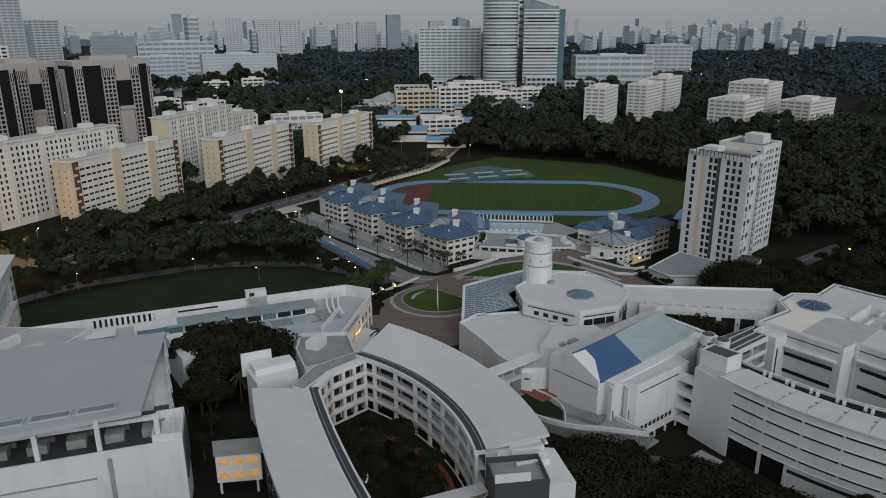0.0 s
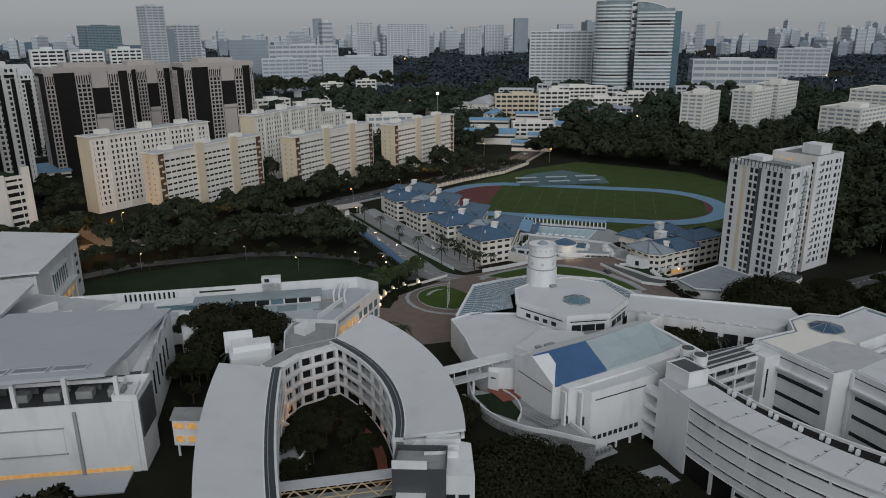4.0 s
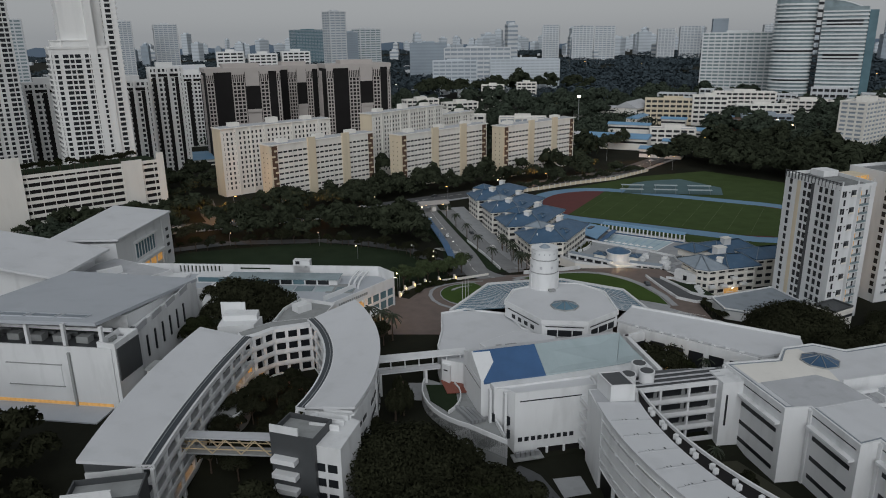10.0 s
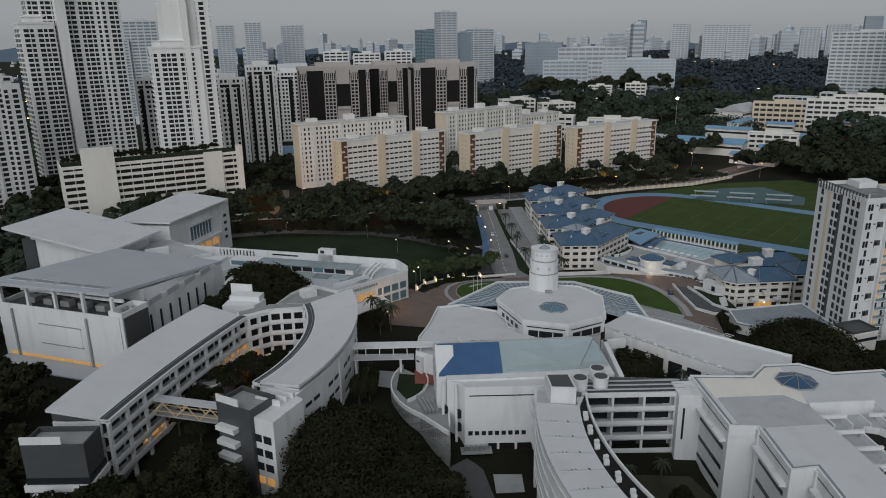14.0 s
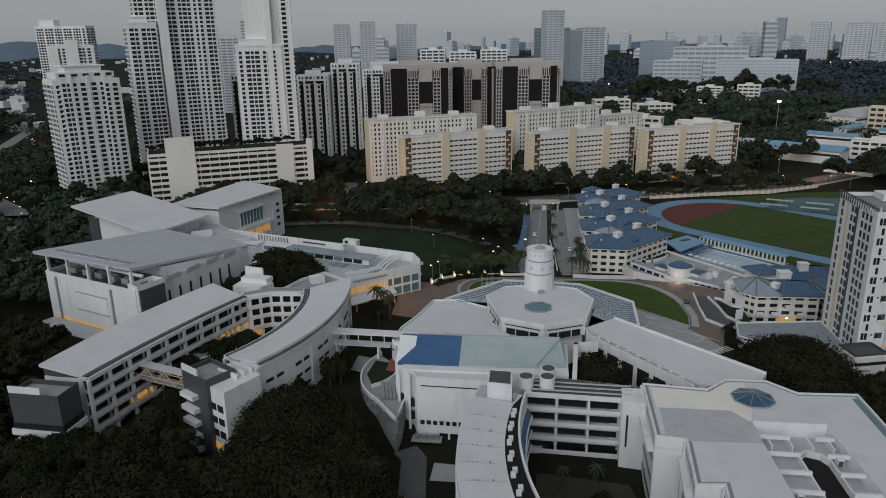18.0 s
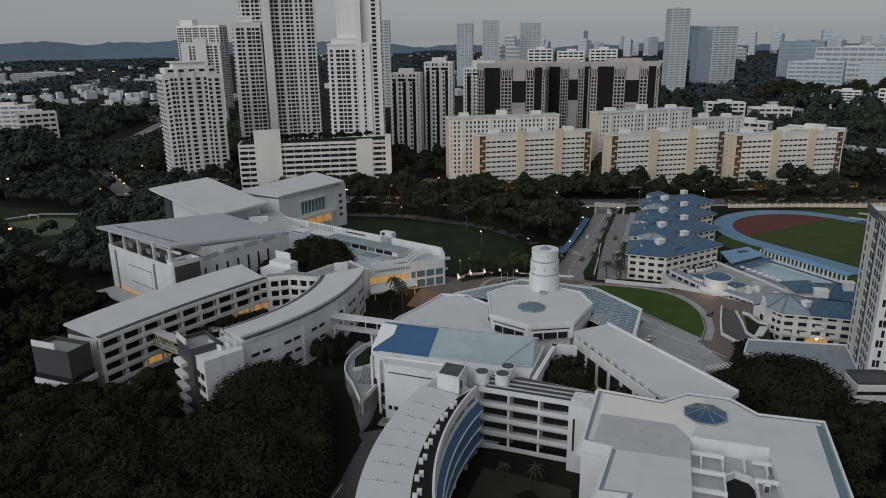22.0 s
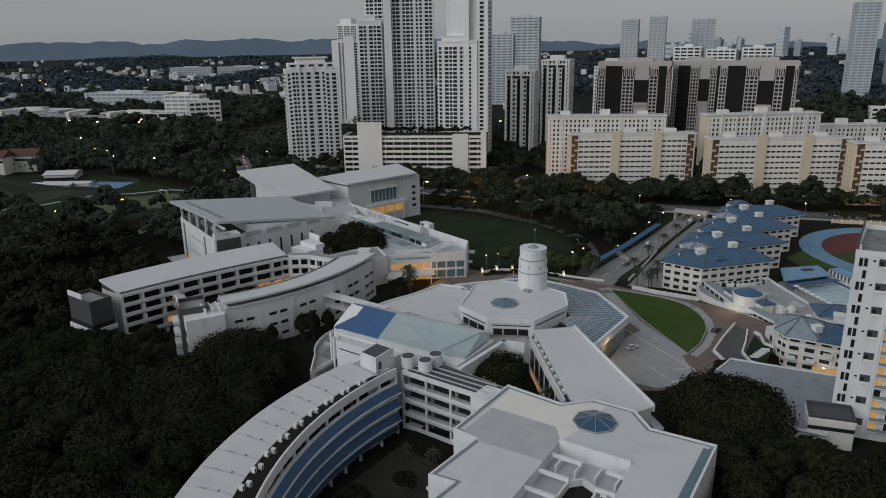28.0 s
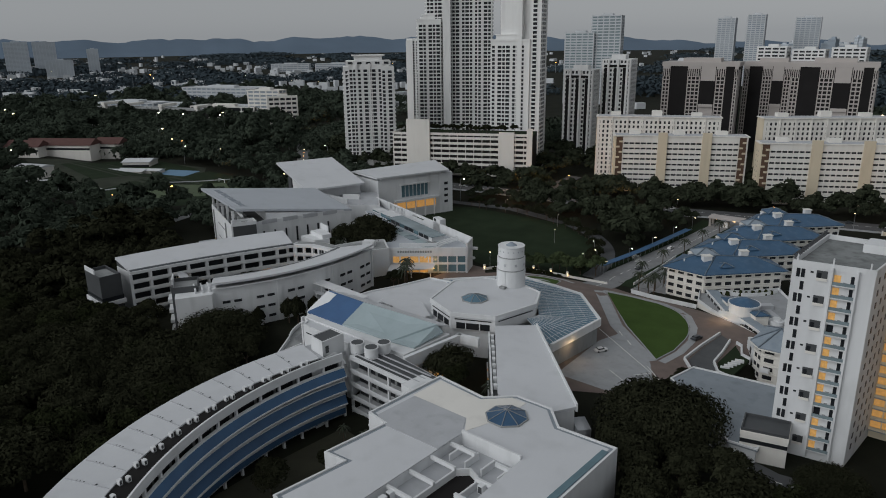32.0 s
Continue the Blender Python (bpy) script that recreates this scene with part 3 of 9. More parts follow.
SEAST = fine([(243, 132), (256, 120), (270, 117), (300, 122), (340, 120)], 4)
ser = ribbon("lower_road", SEAST, 7.5, ASPH, "dark asphalt road at the foot of the tower", "road", 0.1)
dashes(ser, SEAST, 3.2, 1.6, 0.3, 0.14)
FLD2 = [(22, 232), (60, 219), (124, 199), (134, 212), (158, 224), (145, 268), (105, 296), (40, 296), (8, 280)]
sheet("sunken_field", FLD2, LAWND, "dark grass playing field behind the long wing", "field", 0.1)
sheet("house_forecourt", [(187, 226), (195, 227), (196, 350), (187.5, 350)], PAVE, "pale paved strip in front of the boarding houses", "pavement", 0.07)
sheet("avenue_margin", [(156, 232), (172, 224), (190, 226), (190, 352), (160, 352), (163, 270)], LAWND, "grass margin of the avenue", "verge", 0.04, keep=False)
lw_ = thing("lane_wall", 178.6, 252, -5, "low white wall between the avenue and the lane", "wall")
lwp = fine([(179.9, 229), (179.2, 252), (177.6, 276)], 6)
part("wall", Geo().strip([(p[0], p[1], ground_z(*p) + 1.3) for p in lwp], [(p[0], p[1], ground_z(*p) + 1.3) for p in shift(lwp, 0.35)], 2.2), WHITE, lw_)
# crossing stripes
g = Geo()
for i in range(7):
    g.box(224.5 + 1.35 * i * 0.85, 136.5 + 0.9 * i * 0.85, ground_z(227, 139) + 0.16, 0.6, 3.2, 0.02, radians(35))
solo("zebra_crossing", g, LINE, "white zebra crossing stripes on the drive", "crossing", kind="structure")

# boundary wall along the public road
bw = thing("boundary_wall", 285, 391, -5, "pale boundary wall with piers along the public road", "wall")
bwp = fine([(243.5, 378), (284, 390.4), (322, 399), (360, 420)], 9)
for i in range(len(bwp) - 1):
    part("wall_panel", Geo().prism(side(bwp[i], bwp[i + 1], 0.25), -5.2, -3.0), CREAM, bw)
    part("pier", Geo().box(bwp[i][0], bwp[i][1], -5.2, 0.6, 0.6, 2.7), HDBW, bw)

# running track
TC, TD = (311, 303), radians(137.0)


def oval(half, r, n=16):
    c, s = math.cos(TD), math.sin(TD)
    pts = [(half + r * math.cos(a), r * math.sin(a)) for a in [math.pi * (-0.5 + i / n) for i in range(n + 1)]]
    pts += [(-half + r * math.cos(a), r * math.sin(a)) for a in [math.pi * (0.5 + i / n) for i in range(n + 1)]]
    return [(TC[0] + c * x - s * y, TC[1] + s * x + c * y) for x, y in pts]


sheet("outer_field", ccw([(232, 296), (246, 350), (252, 372), (300, 388), (345, 404), (400, 408), (440, 330), (428, 250), (400, 214), (345, 196), (296, 226)]), LAWN, "grass surrounding the running track", "field", 0.06)
sheet("running_track", oval(43, 46.5), TRACKB, "light blue oval running track", "track", 0.2)
sheet("infield_ends", oval(43, 36.5), TRACKR, "dark red rubber ends inside the track", "track infield", 0.26, False)
c, s = math.cos(TD), math.sin(TD)
PIT = [(TC[0] + c * x - s * y, TC[1] + s * x + c * y) for x, y in ((-75, -17), (-62, -30.6), (-43, -36.3), (43, -36.3), (52, -35.2), (52, 35.2), (43, 36.3), (-43, 36.3), (-62, 30.6), (-75, 17))]
pitch = sheet("pitch", PIT, LAWN, "striped green playing pitch inside the track", "pitch", 0.32, False)
g = Geo()
for k in range(-4, 5):
    a = [(TC[0] + c * (k * 11.5) - s * y, TC[1] + s * (k * 11.5) + c * y) for y in (-33, 33)]
    g.strip(zed(shift(a, -0.06), -4.6), zed(shift(a, 0.06), -4.6), 0.03)
part("pitch_line", g, mat("worn_pitch_line", (0.1, 0.13, 0.06), 0.9), pitch)
courts = sheet("tennis_courts", ccw([(306, 356), (327, 383), (340, 387), (366, 386), (376, 352), (364, 332)]), mat("dull_teal_court", (0.06, 0.115, 0.125), 0.85, var=0.12, size=6), "dull teal hard courts beside the track", "courts", 0.3)
for i in range(3):
    for j in range(2):
        x, y = 318 + 20 * i - 7 * j, 366 - 8 * i - 12 * j
        th = thing("court_shelter", x, y, -5, "pale flat-roofed court shelter on posts", "shelter", "court shelters")
        part("roof", Geo().prism(rect(x, y, 15, 3.2, -22), -2.0, -1.8), GREENR, th)
        for a, b in ((-6.5, 0), (6.5, 0)):
            part("post", Geo().tube(x + a * 0.93, y - a * 0.37, -5, -2, 0.12, n=6), STEEL, th)


# ---- campus: curved teaching wings ----
def lamp_strip(th, x, y, z, w=1.2, material=None):
    return part("ceiling_lamp", Geo().box(x, y, z, w, 0.25, 0.1), material or WARM, th, "warm glowing corridor lamp")


def gallery(th, line, zs, top, depth, bays, back=None, lamps=(), pane=True, rail=1.15, band_mat=None, post=0.55, coping=False):
    """Open corridors along a line whose outside lies to its right: slabs, parapets, posts and a glazed back wall."""
    n = len(line) - 1
    inner = shift(line, -depth)
    levels = list(zs) + [top]
    for k, z in enumerate(zs):
        part("gallery_slab", Geo().strip(zed(inner, z), zed(line, z), 0.35), WHITE, th)
        part("gallery_parapet", Geo().strip(zed(shift(line, -0.25), z + rail), zed(line, z + rail), rail + 0.35), band_mat or WHITE, th)
        if coping:
            part("coping", Geo().strip(zed(shift(line, -0.5), z + rail + 0.4), zed(shift(line, 0.25), z + rail + 0.4), 0.45), WHITE, th)
    part("top_beam", Geo().strip(zed(inner, top + 0.9), zed(line, top + 0.9), 1.1), WHITE, th)
    step = n / bays
    for b in range(bays + 1):
        i = min(n, round(b * step))
        q = shift(line, -0.45)[i]
        a = math.atan2(line[min(n, i + 1)][1] - line[max(0, i - 1)][1], line[min(n, i + 1)][0] - line[max(0, i - 1)][0])
        part("column", Geo().box(q[0], q[1], zs[0] - 4, post, 0.7, top - zs[0] + 4, a), WHITE, th)
    w1 = shift(line, -depth + 0.02)
    for k, z in enumerate(zs):
        h = levels[k + 1] - z - 0.4
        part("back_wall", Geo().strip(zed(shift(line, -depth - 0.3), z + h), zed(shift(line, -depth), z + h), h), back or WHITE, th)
        if pane:
            for b in range(bays):
                i0, i1 = round(b * step), round((b + 1) * step)
                # Nearly full-width dark panes also give the corridor its shade.
                sub = [((w1[i0][0] * (1 - f) + w1[i1][0] * f), (w1[i0][1] * (1 - f) + w1[i1][1] * f)) for f in (0.07, 0.93)]
                # Glowing panes stand in for lamp light on the back wall.
                lit = (k, b) in lamps
                part("window", Geo().strip(zed(sub, z + h - 0.2), zed(shift(sub, 0.08), z + h - 0.2), h - 0.5), WARMS if lit else GLASS, th)
        for kk, b in lamps:
            if kk == k:
                i = round((b + 0.5) * step)
                q = shift(line, -depth * 0.5)[i]
                lamp_strip(th, q[0], q[1], z + h - 0.1)


def roof_slab(th, a, b, za, zb, thick=0.7, material=None):
    part("roof", Geo().strip(zed(a, za), zed(b, zb), thick), material or ROOFW, th, "smooth white metal roof sheet")
    part("roof_edge", Geo().strip([(p[0], p[1], zb + 0.06) for p in shift(b, -0.15)], [(p[0], p[1], zb + 0.06) for p in shift(b, 0.15)], 0.6), WHITE, th)


# west wing: the galleries look east, into the court
O1 = bow((60.4, 141), (48.4, 108), (41.9, 76.8), 36)
I1 = bow((72.4, 136.4), (61.2, 104.5), (53.9, 76.0), 36)
F1 = shift(I1, -2.6)
w1 = thing("west_wing", 58, 105, -6, "curved white teaching wing with open galleries and smooth roof", "school building", "curved wings")
roof_slab(w1, O1, I1, 17.3, 15.0)
part("body", Geo().strip(zed(shift(O1, -1.2), 14.2), zed(shift(F1[::-1], -2.6)[::-1], 14.2), 21.5), WHITE, w1)
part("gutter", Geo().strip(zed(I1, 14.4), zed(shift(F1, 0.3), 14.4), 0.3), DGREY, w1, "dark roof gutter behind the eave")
gallery(w1, F1[::-1], (-0.6, 3.1, 6.8, 10.4), 13.9, 2.5, 9, post=0.95, rail=1.15, lamps=((0, 2), (0, 3), (0, 4), (0, 5), (0, 6), (0, 7), (1, 7), (1, 8)))
# Dark grey fill under the roof, painted as its shade; no glazing.
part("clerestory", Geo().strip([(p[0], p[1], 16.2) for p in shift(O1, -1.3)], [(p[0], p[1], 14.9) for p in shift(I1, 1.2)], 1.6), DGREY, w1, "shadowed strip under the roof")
for i in range(3, 36, 3):
    for z in (1.5, 5.2, 8.9):
        pp = shift(O1, -1.05)
        part("window", Geo().strip(zed([pp[i], pp[i - 2]], z + 1.7), zed(shift([pp[i], pp[i - 2]], -0.2), z + 1.7), 1.7), GLASS, w1)
def between(a, b, k): return [(p[0] + (q[0] - p[0]) * k, p[1] + (q[1] - p[1]) * k) for p, q in zip(a, b)]
part("gutter_channel", Geo().strip(zed(between(I1, F1, 0.04), 14.95), zed(between(I1, F1, 0.8), 14.95), 0.14), GUTD, w1, "dark wet roof channel")
part("gutter_lip", Geo().strip(zed(between(I1, F1, 0.3), 15.1), zed(between(I1, F1, 0.36), 15.1), 0.2), STEEL, w1)
FOOT.append(O1 + F1[::-1])

# east wing
O2 = bow((106.2, 150.3), (109.1, 118), (98.1, 83.2), 36)
I2 = bow((93.3, 145), (96.6, 121), (87.4, 90.5), 36)
F2 = shift(I2, 2.6)
w2 = thing("east_wing", 100, 118, -6, "curved white teaching wing with slit windows and smooth roof", "school building", "curved wings")
roof_slab(w2, O2, I2, 17.6, 15.2)
B2 = shift(O2, -1.0) if shift(O2, -1.0)[18][0] < O2[18][0] else shift(O2, 1.0)
part("body", Geo().strip(zed(B2, 15.2), zed(shift(F2, -2.4), 14.2), 22), WHITE, w2)
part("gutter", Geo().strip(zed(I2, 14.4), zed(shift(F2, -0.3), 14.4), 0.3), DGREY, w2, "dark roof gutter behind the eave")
gallery(w2, F2, (-0.6, 3.1, 6.8, 10.4), 13.9, 2.4, 8, post=0.95, rail=0.85, lamps=((0, 4), (0, 6)))
bands = shift(O2, -0.9) if shift(O2, -0.9)[18][0] < O2[18][0] else shift(O2, 0.9)
sgn = -1 if bands == shift(O2, -0.9) else 1
for z in (-3.4, 0.4, 4.2, 8.0):
    for i in range(1, 35, 6):
        for j in (0, 2):
            a, b = bands[i + j], bands[i + j + 1]
            d = ((b[0] - a[0]) * 0.35, (b[1] - a[1]) * 0.35)
            b = (b[0] + d[0], b[1] + d[1])
            part("slit_window", Geo().strip(zed([a, b], z + 2.6), zed(shift([a, b], 0.12 * -sgn), z + 2.6), 0.95), GLASS, w2)
            part("window_sill", Geo().strip(zed([a, b], z + 1.62), zed(shift([a, b], 0.3 * -sgn), z + 1.62), 0.18), WHITE, w2)
part("roof_gutter", Geo().strip(zed(shift(O2, sgn * 0.9), 15.6), zed(shift(O2, sgn * 0.2), 15.6), 0.4), WHITE, w2)
for i in (0, 12, 24):
    q = bands[i]
    part("fin", Geo().box(q[0], q[1], -6, 0.5, 1.6, 21.5, math.atan2(q[1] - 118, q[0] - 60)), WHITE, w2)
part("gutter_channel", Geo().strip(zed(between(I2, F2, 0.04), 14.95), zed(between(I2, F2, 0.8), 14.95), 0.14), GUTD, w2, "dark wet roof channel")
part("gutter_lip", Geo().strip(zed(between(I2, F2, 0.3), 15.1), zed(between(I2, F2, 0.36), 15.1), 0.2), STEEL, w2)
FOOT.append(O2 + F2[::-1])

# dark stair blocks that end the two wings
def end_block(x, y, deg, w, d, zt, label, levels=(-5, -1.3, 2.4, 6.1, 9.8)):
    th = thing("stair_block", x, y, -7, label, "stair block", "stair blocks")
    part("body", Geo().prism(rect(x, y, w, d, deg), -9, zt), DGREY, th, "dark grey panelled wall")
    pr = rect(x, y, w, d, deg)
    parapet(th, ccw(grow(pr, 0.02)), zt, 1.3, 0.3, DGREY)
    part("screen_wall", Geo().prism(side(pr[0], ((pr[0][0] * 0.35 + pr[1][0] * 0.65), (pr[0][1] * 0.35 + pr[1][1] * 0.65)), 0.4), zt + 0.2, zt + 3.0), WHITE, th, "white upstand wall on the roof")
    part("roof_deck", Geo().prism(grow(ccw(pr), -0.3), zt, zt + 0.1), CONC, th)
    c, s = math.cos(radians(deg)), math.sin(radians(deg))
    for z in levels:
        bx, by = x - s * -(d / 2 + 0.8) + c * (-w * 0.15), y + c * -(d / 2 + 0.8) + s * (-w * 0.15)
        if z < zt - 3:
            part("balcony", Geo().prism(rect(bx, by, w * 0.55, 2.0, deg), z, z + 1.2), WHITE, th, "white cantilevered balcony")
    return th


e1 = end_block(48.6, 68.8, -3, 13.5, 7.5, 14.0, "dark grey stair block with a white roof screen and balcony", (-1.0, 2.2))
part("white_ledge", Geo().prism(grow(ccw(rect(48.6, 68.8, 13.5, 7.5, -3)), 0.6), 4.0, 5.6), WHITE, e1)
part("lower_glazing", Geo().prism(grow(ccw(rect(48.6, 68.8, 13.5, 7.5, -3)), 0.15), 5.6, 7.2), GLASS, e1)
e2 = end_block(86.0, 80.5, -32, 10.5, 8.5, 15.0, "dark grey stair block with white cantilevered balconies")
th = thing("end_annexe", 93.5, 82, -6, "white end annexe with stepped windows under the curved roof", "annexe")
part("body", Geo().prism([(87.5, 75.8), (93.6, 72.2), (99.0, 82.5), (92.0, 90.5), (87.8, 88)], -9, 14.2), WHITE, th)
for i, z in enumerate((-3, 0.7, 4.4, 8.1)):
    for k in (0.15, 0.55):
        p = (87.5 + 6.1 * k, 75.8 - 3.6 * k)
        q = (p[0] + 1.9, p[1] - 1.12)
        part("window", Geo().prism(side(p, q, -0.12), z, z + 1.9), WARMS if i == 0 else GLASS, th)
for i in range(4):
    part("roof_fin", Geo().prism(rect(91 + 1.2 * i, 81 + 1.9 * i, 7, 0.5, -25), 14.2, 15.6), WHITE, th)
FOOT.append(rect(48.6, 68.8, 16, 12, -3)), FOOT.append(rect(90, 80, 18, 16, -32))

# link block between the wings, and the white stair tower beside it
lk = thing("link_block", 82, 143, -1, "white link block with deep openings between the curved wings", "school building")
LKL = [(72.5, 133.5), (81, 139.5), (91.5, 140.5)]
gallery(lk, fine(LKL, 3), (-0.6, 3.1, 6.8, 10.4), 13.9, 2.0, 6, post=0.9, lamps=((1, 0), (0, 1)))
part("body", Geo().prism(ccw([(71, 136.5), (80.2, 141.7), (91.5, 142.7), (94, 147), (80, 147), (70.5, 141)]), -1, 14.2), WHITE, lk)
part("roof_deck", Geo().prism(ccw([(72, 138), (80.2, 142), (91.5, 143), (93, 146.5), (80, 146.5), (71, 141)]), 14.2, 14.32), CONC, lk)
st = thing("stair_tower", 70.5, 151.5, 0, "white roof-top stair tower with a blank screen and louvres", "stair tower")
part("body", Geo().prism(ccw([(64.5, 147), (75, 146), (77.5, 152), (66, 156.5)]), -1, 14.3), WHITE, st)
part("screen_wall", Geo().prism(side((65.2, 157.2), (72.6, 155.2), 0.5), 12, 18.2), WHITE, st)
part("upper_box", Geo().prism(ccw([(66, 151), (76, 149.4), (76.8, 153.6), (66.8, 156)]), 14.3, 16), WHITE, st)
for i in range(9):
    part("louvre", Geo().box(66.2 + 1.05 * i, 147.2 - 0.1 * i, 12.2, 0.25, 0.3, 2.0, radians(-6)), DGREY, st)
FOOT.append([(63, 134), (94, 139), (95, 150), (64, 158)])
tr = thing("roof_terrace", 82, 160, 6, "dark grey roof terrace with a white curved parapet", "terrace")
TP = ccw([(80, 152), (94, 148), (101, 164), (90, 172), (84, 164)])
part("body", Geo().prism(TP, -1, 10.6), WHITE, tr)
part("deck", Geo().prism(grow(TP, -0.4), 10.6, 10.75), CONC, tr)
parapet(tr, TP, 10.6, 1.2, 0.35)
part("plant_box", Geo().box(90, 163, 10.7, 5, 4, 2.4, radians(30)), WHITE, tr)
FOOT.append(TP)

# truss footbridge in front of the court, and the oval stage inside it
br = thing("truss_footbridge", 66, 93, 6, "covered footbridge with a yellow steel truss", "footbridge")
A, B = (56.5, 92.5), (82, 84.2)
part("roof", Geo().prism(side(A, B, 3.0), 10.6, 10.9), ROOFG, br)
part("deck", Geo().prism(side(A, B, 3.0), 6.6, 7.0), CONC, br)
for off in (0.0, 2.9):
    a, b = shift([A, B], -off)
    part("rail", Geo().bar((a[0], a[1], 8.1), (b[0], b[1], 8.1), 0.2), YTRUSS, br)
    for i in range(8):
        f0, f1 = i / 8, (i + 1) / 8
        lo, hi = (7.0, 10.5) if i % 2 else (10.5, 7.0)
        part("truss_bar", Geo().bar((a[0] + (b[0] - a[0]) * f0, a[1] + (b[1] - a[1]) * f0, lo), (a[0] + (b[0] - a[0]) * f1, a[1] + (b[1] - a[1]) * f1, hi), 0.22), YTRUSS, br)
for k in (0.2, 0.5, 0.8):
    lamp_strip(br, A[0] + (B[0] - A[0]) * k, A[1] + (B[1] - A[1]) * k + 1.6, 10.4, 1.0)
sg = thing("court_platform", 69, 118, 0, "raised oval platform with a white rim in the court", "platform")
OV = [(68 + 5.5 * math.cos(a) , 118 + 10 * math.sin(a)) for a in [i * math.pi / 12 for i in range(24)]]
part("body", Geo().prism(OV, -1, 4.2), CONC, sg)
parapet(sg, OV, 4.2, 1.0, 0.3)
lamp_strip(sg, 71.5, 108, 3.2)
part("paved_floor", Geo().strip(zed(bow((86, 134), (91.5, 116), (84, 95), 10), 0.05), zed(bow((83.5, 134), (89, 116), (81.5, 95), 10), 0.05), 0.5), REDF, sg)
for x, y in ((80, 100), (86, 108), (88, 118), (66, 96), (62, 100)):
    pl = thing("path_lamp", x, y, 0, "short warm path lamp in the court", "lamp", "court lamps")
    part("post", Geo().tube(x, y, 0, 2.6, 0.06, n=6), STEEL, pl)
    part("head", Geo().tube(x, y, 2.6, 2.9, 0.22, n=8), WARM, pl)


# ---- sports hall ----
sh = thing("sports_hall", 25, 165, 0, "large white hall under a tilted wing-like roof", "hall", "tilted-roof halls")
SW = ccw([(-5.8, 147.4), (38.6, 129.6), (55.5, 184), (13, 200)])
part("body", Geo().prism(SW, -5, 16.5), WHITE, sh)
T, R_, E_, L_ = (-5.4, 142.3), (34.3, 135.4), (56, 184), (14, 196)
part("roof", Geo().strip([(*L_, 20.6), (*T, 26.8)], [(*E_, 18.0), (*R_, 23.7)], 1.0), ROOFB, sh, "pale tilted roof slab")
def hall_roof(u, v, lift=0.0):
    """A point on the tilted roof, u along the front edge and v back from it."""
    f = [T[k] + (R_[k] - T[k]) * u for k in (0, 1)] + [26.8 - 3.1 * u]
    b = [L_[k] + (E_[k] - L_[k]) * u for k in (0, 1)] + [20.6 - 2.6 * u]
    return tuple(f[k] + (b[k] - f[k]) * v for k in range(3))[:2] + (f[2] + (b[2] - f[2]) * v + lift,)
# Trays lie flush; their darker grey paints the shade of sunken recesses.
for i in range(4):
    u0, u1 = 0.1 + 0.2 * i, 0.27 + 0.2 * i
    q = [hall_roof(u0, 0.07, 0.05), hall_roof(u1, 0.07, 0.05), hall_roof(u1, 0.13, 0.05), hall_roof(u0, 0.13, 0.05)]
    part("roof_tray", Geo().add(q + [(a, b, z - 0.3) for a, b, z in q], [(0, 1, 2, 3), (7, 6, 5, 4), (0, 4, 5, 1), (1, 5, 6, 2), (2, 6, 7, 3), (3, 7, 4, 0)]), PODR, sh, "sunken grey roof tray")
    for a, b in ((0, 1), (1, 2), (2, 3), (3, 0)):
        part("tray_rim", Geo().bar(q[a], q[b], 0.4), ROOFB, sh)
up = ccw([(1, 162), (40, 147), (52.5, 182), (13, 197)])
part("upper_wall", Geo().prism(up, 16, [22.4, 20.6, 17.0, 18.6]), WHITE, sh)
for i in range(5):
    f = i / 4
    x, y = -4.3 + 40.5 * f, 147.6 - 15.2 * f
    part("column", Geo().box(x, y, 16, 0.9, 0.9, 9.6 - 2.0 * f, radians(-22)), WHITE, sh)
part("terrace_floor", Geo().prism(ccw([(-5, 148.6), (38.2, 131), (43.4, 147.4), (1, 162)]), 16.5, 16.65), DGREY, sh)
parapet(sh, SW, 16.5, 1.6, 0.4)
part("cross_beam", Geo().prism(side((0, 151), (38, 135.5), 0.8), 20.5, 21.4), WHITE, sh)
for i in range(6):
    x, y = 4 + 6.5 * i, 150.5 - 2.6 * i
    part("air_conditioner", Geo().box(x, y, 16.7, 3.6, 2.6, 1.9, radians(-22)), CONC, sh, "grey roof-top plant unit")
    part("duct", Geo().box(x + 1.5, y + 3, 16.7, 4.2, 0.7, 1.1, radians(-22)), STEEL, sh)
part("framed_panel", Geo().prism(side((9.3, 141.4), (24.3, 135.4), -0.25), 6.2, 12.5), WHITE, sh)
fr = Geo()
fr.prism(side((9.0, 141.5), (24.6, 135.25), -0.4), 6.0, 6.25).prism(side((9.0, 141.5), (24.6, 135.25), -0.4), 12.5, 12.7)
part("panel_frame", fr, CONC, sh)
for f in (0.12, 0.74):
    x, y = -5.8 + 44.4 * f, 147.4 - 17.8 * f
    part("downpipe", Geo().box(x - 0.1, y - 0.3, 0, 0.7, 0.5, 16.5, radians(-25)), CONC, sh)
part("lit_band", Geo().prism(side((-4, 146.7), (37, 130.3), -0.15), 0.6, 1.5), WARMS, sh, "warm lit strip of ground-floor windows")
part("canopy", Geo().prism(side((-5, 147.0), (37, 130.2), -8), 0.0, 0.4), ROOFB, sh, "wide low grey canopy roof")
for i in range(7):
    f = 0.25 + 0.09 * i
    x, y = 38.6 + 16.9 * f, 129.6 + 54.4 * f
    part("slit_window", Geo().box(x + 0.12, y, 7.0, 0.4, 0.7, 6.5, radians(-14)), GLASS, sh)
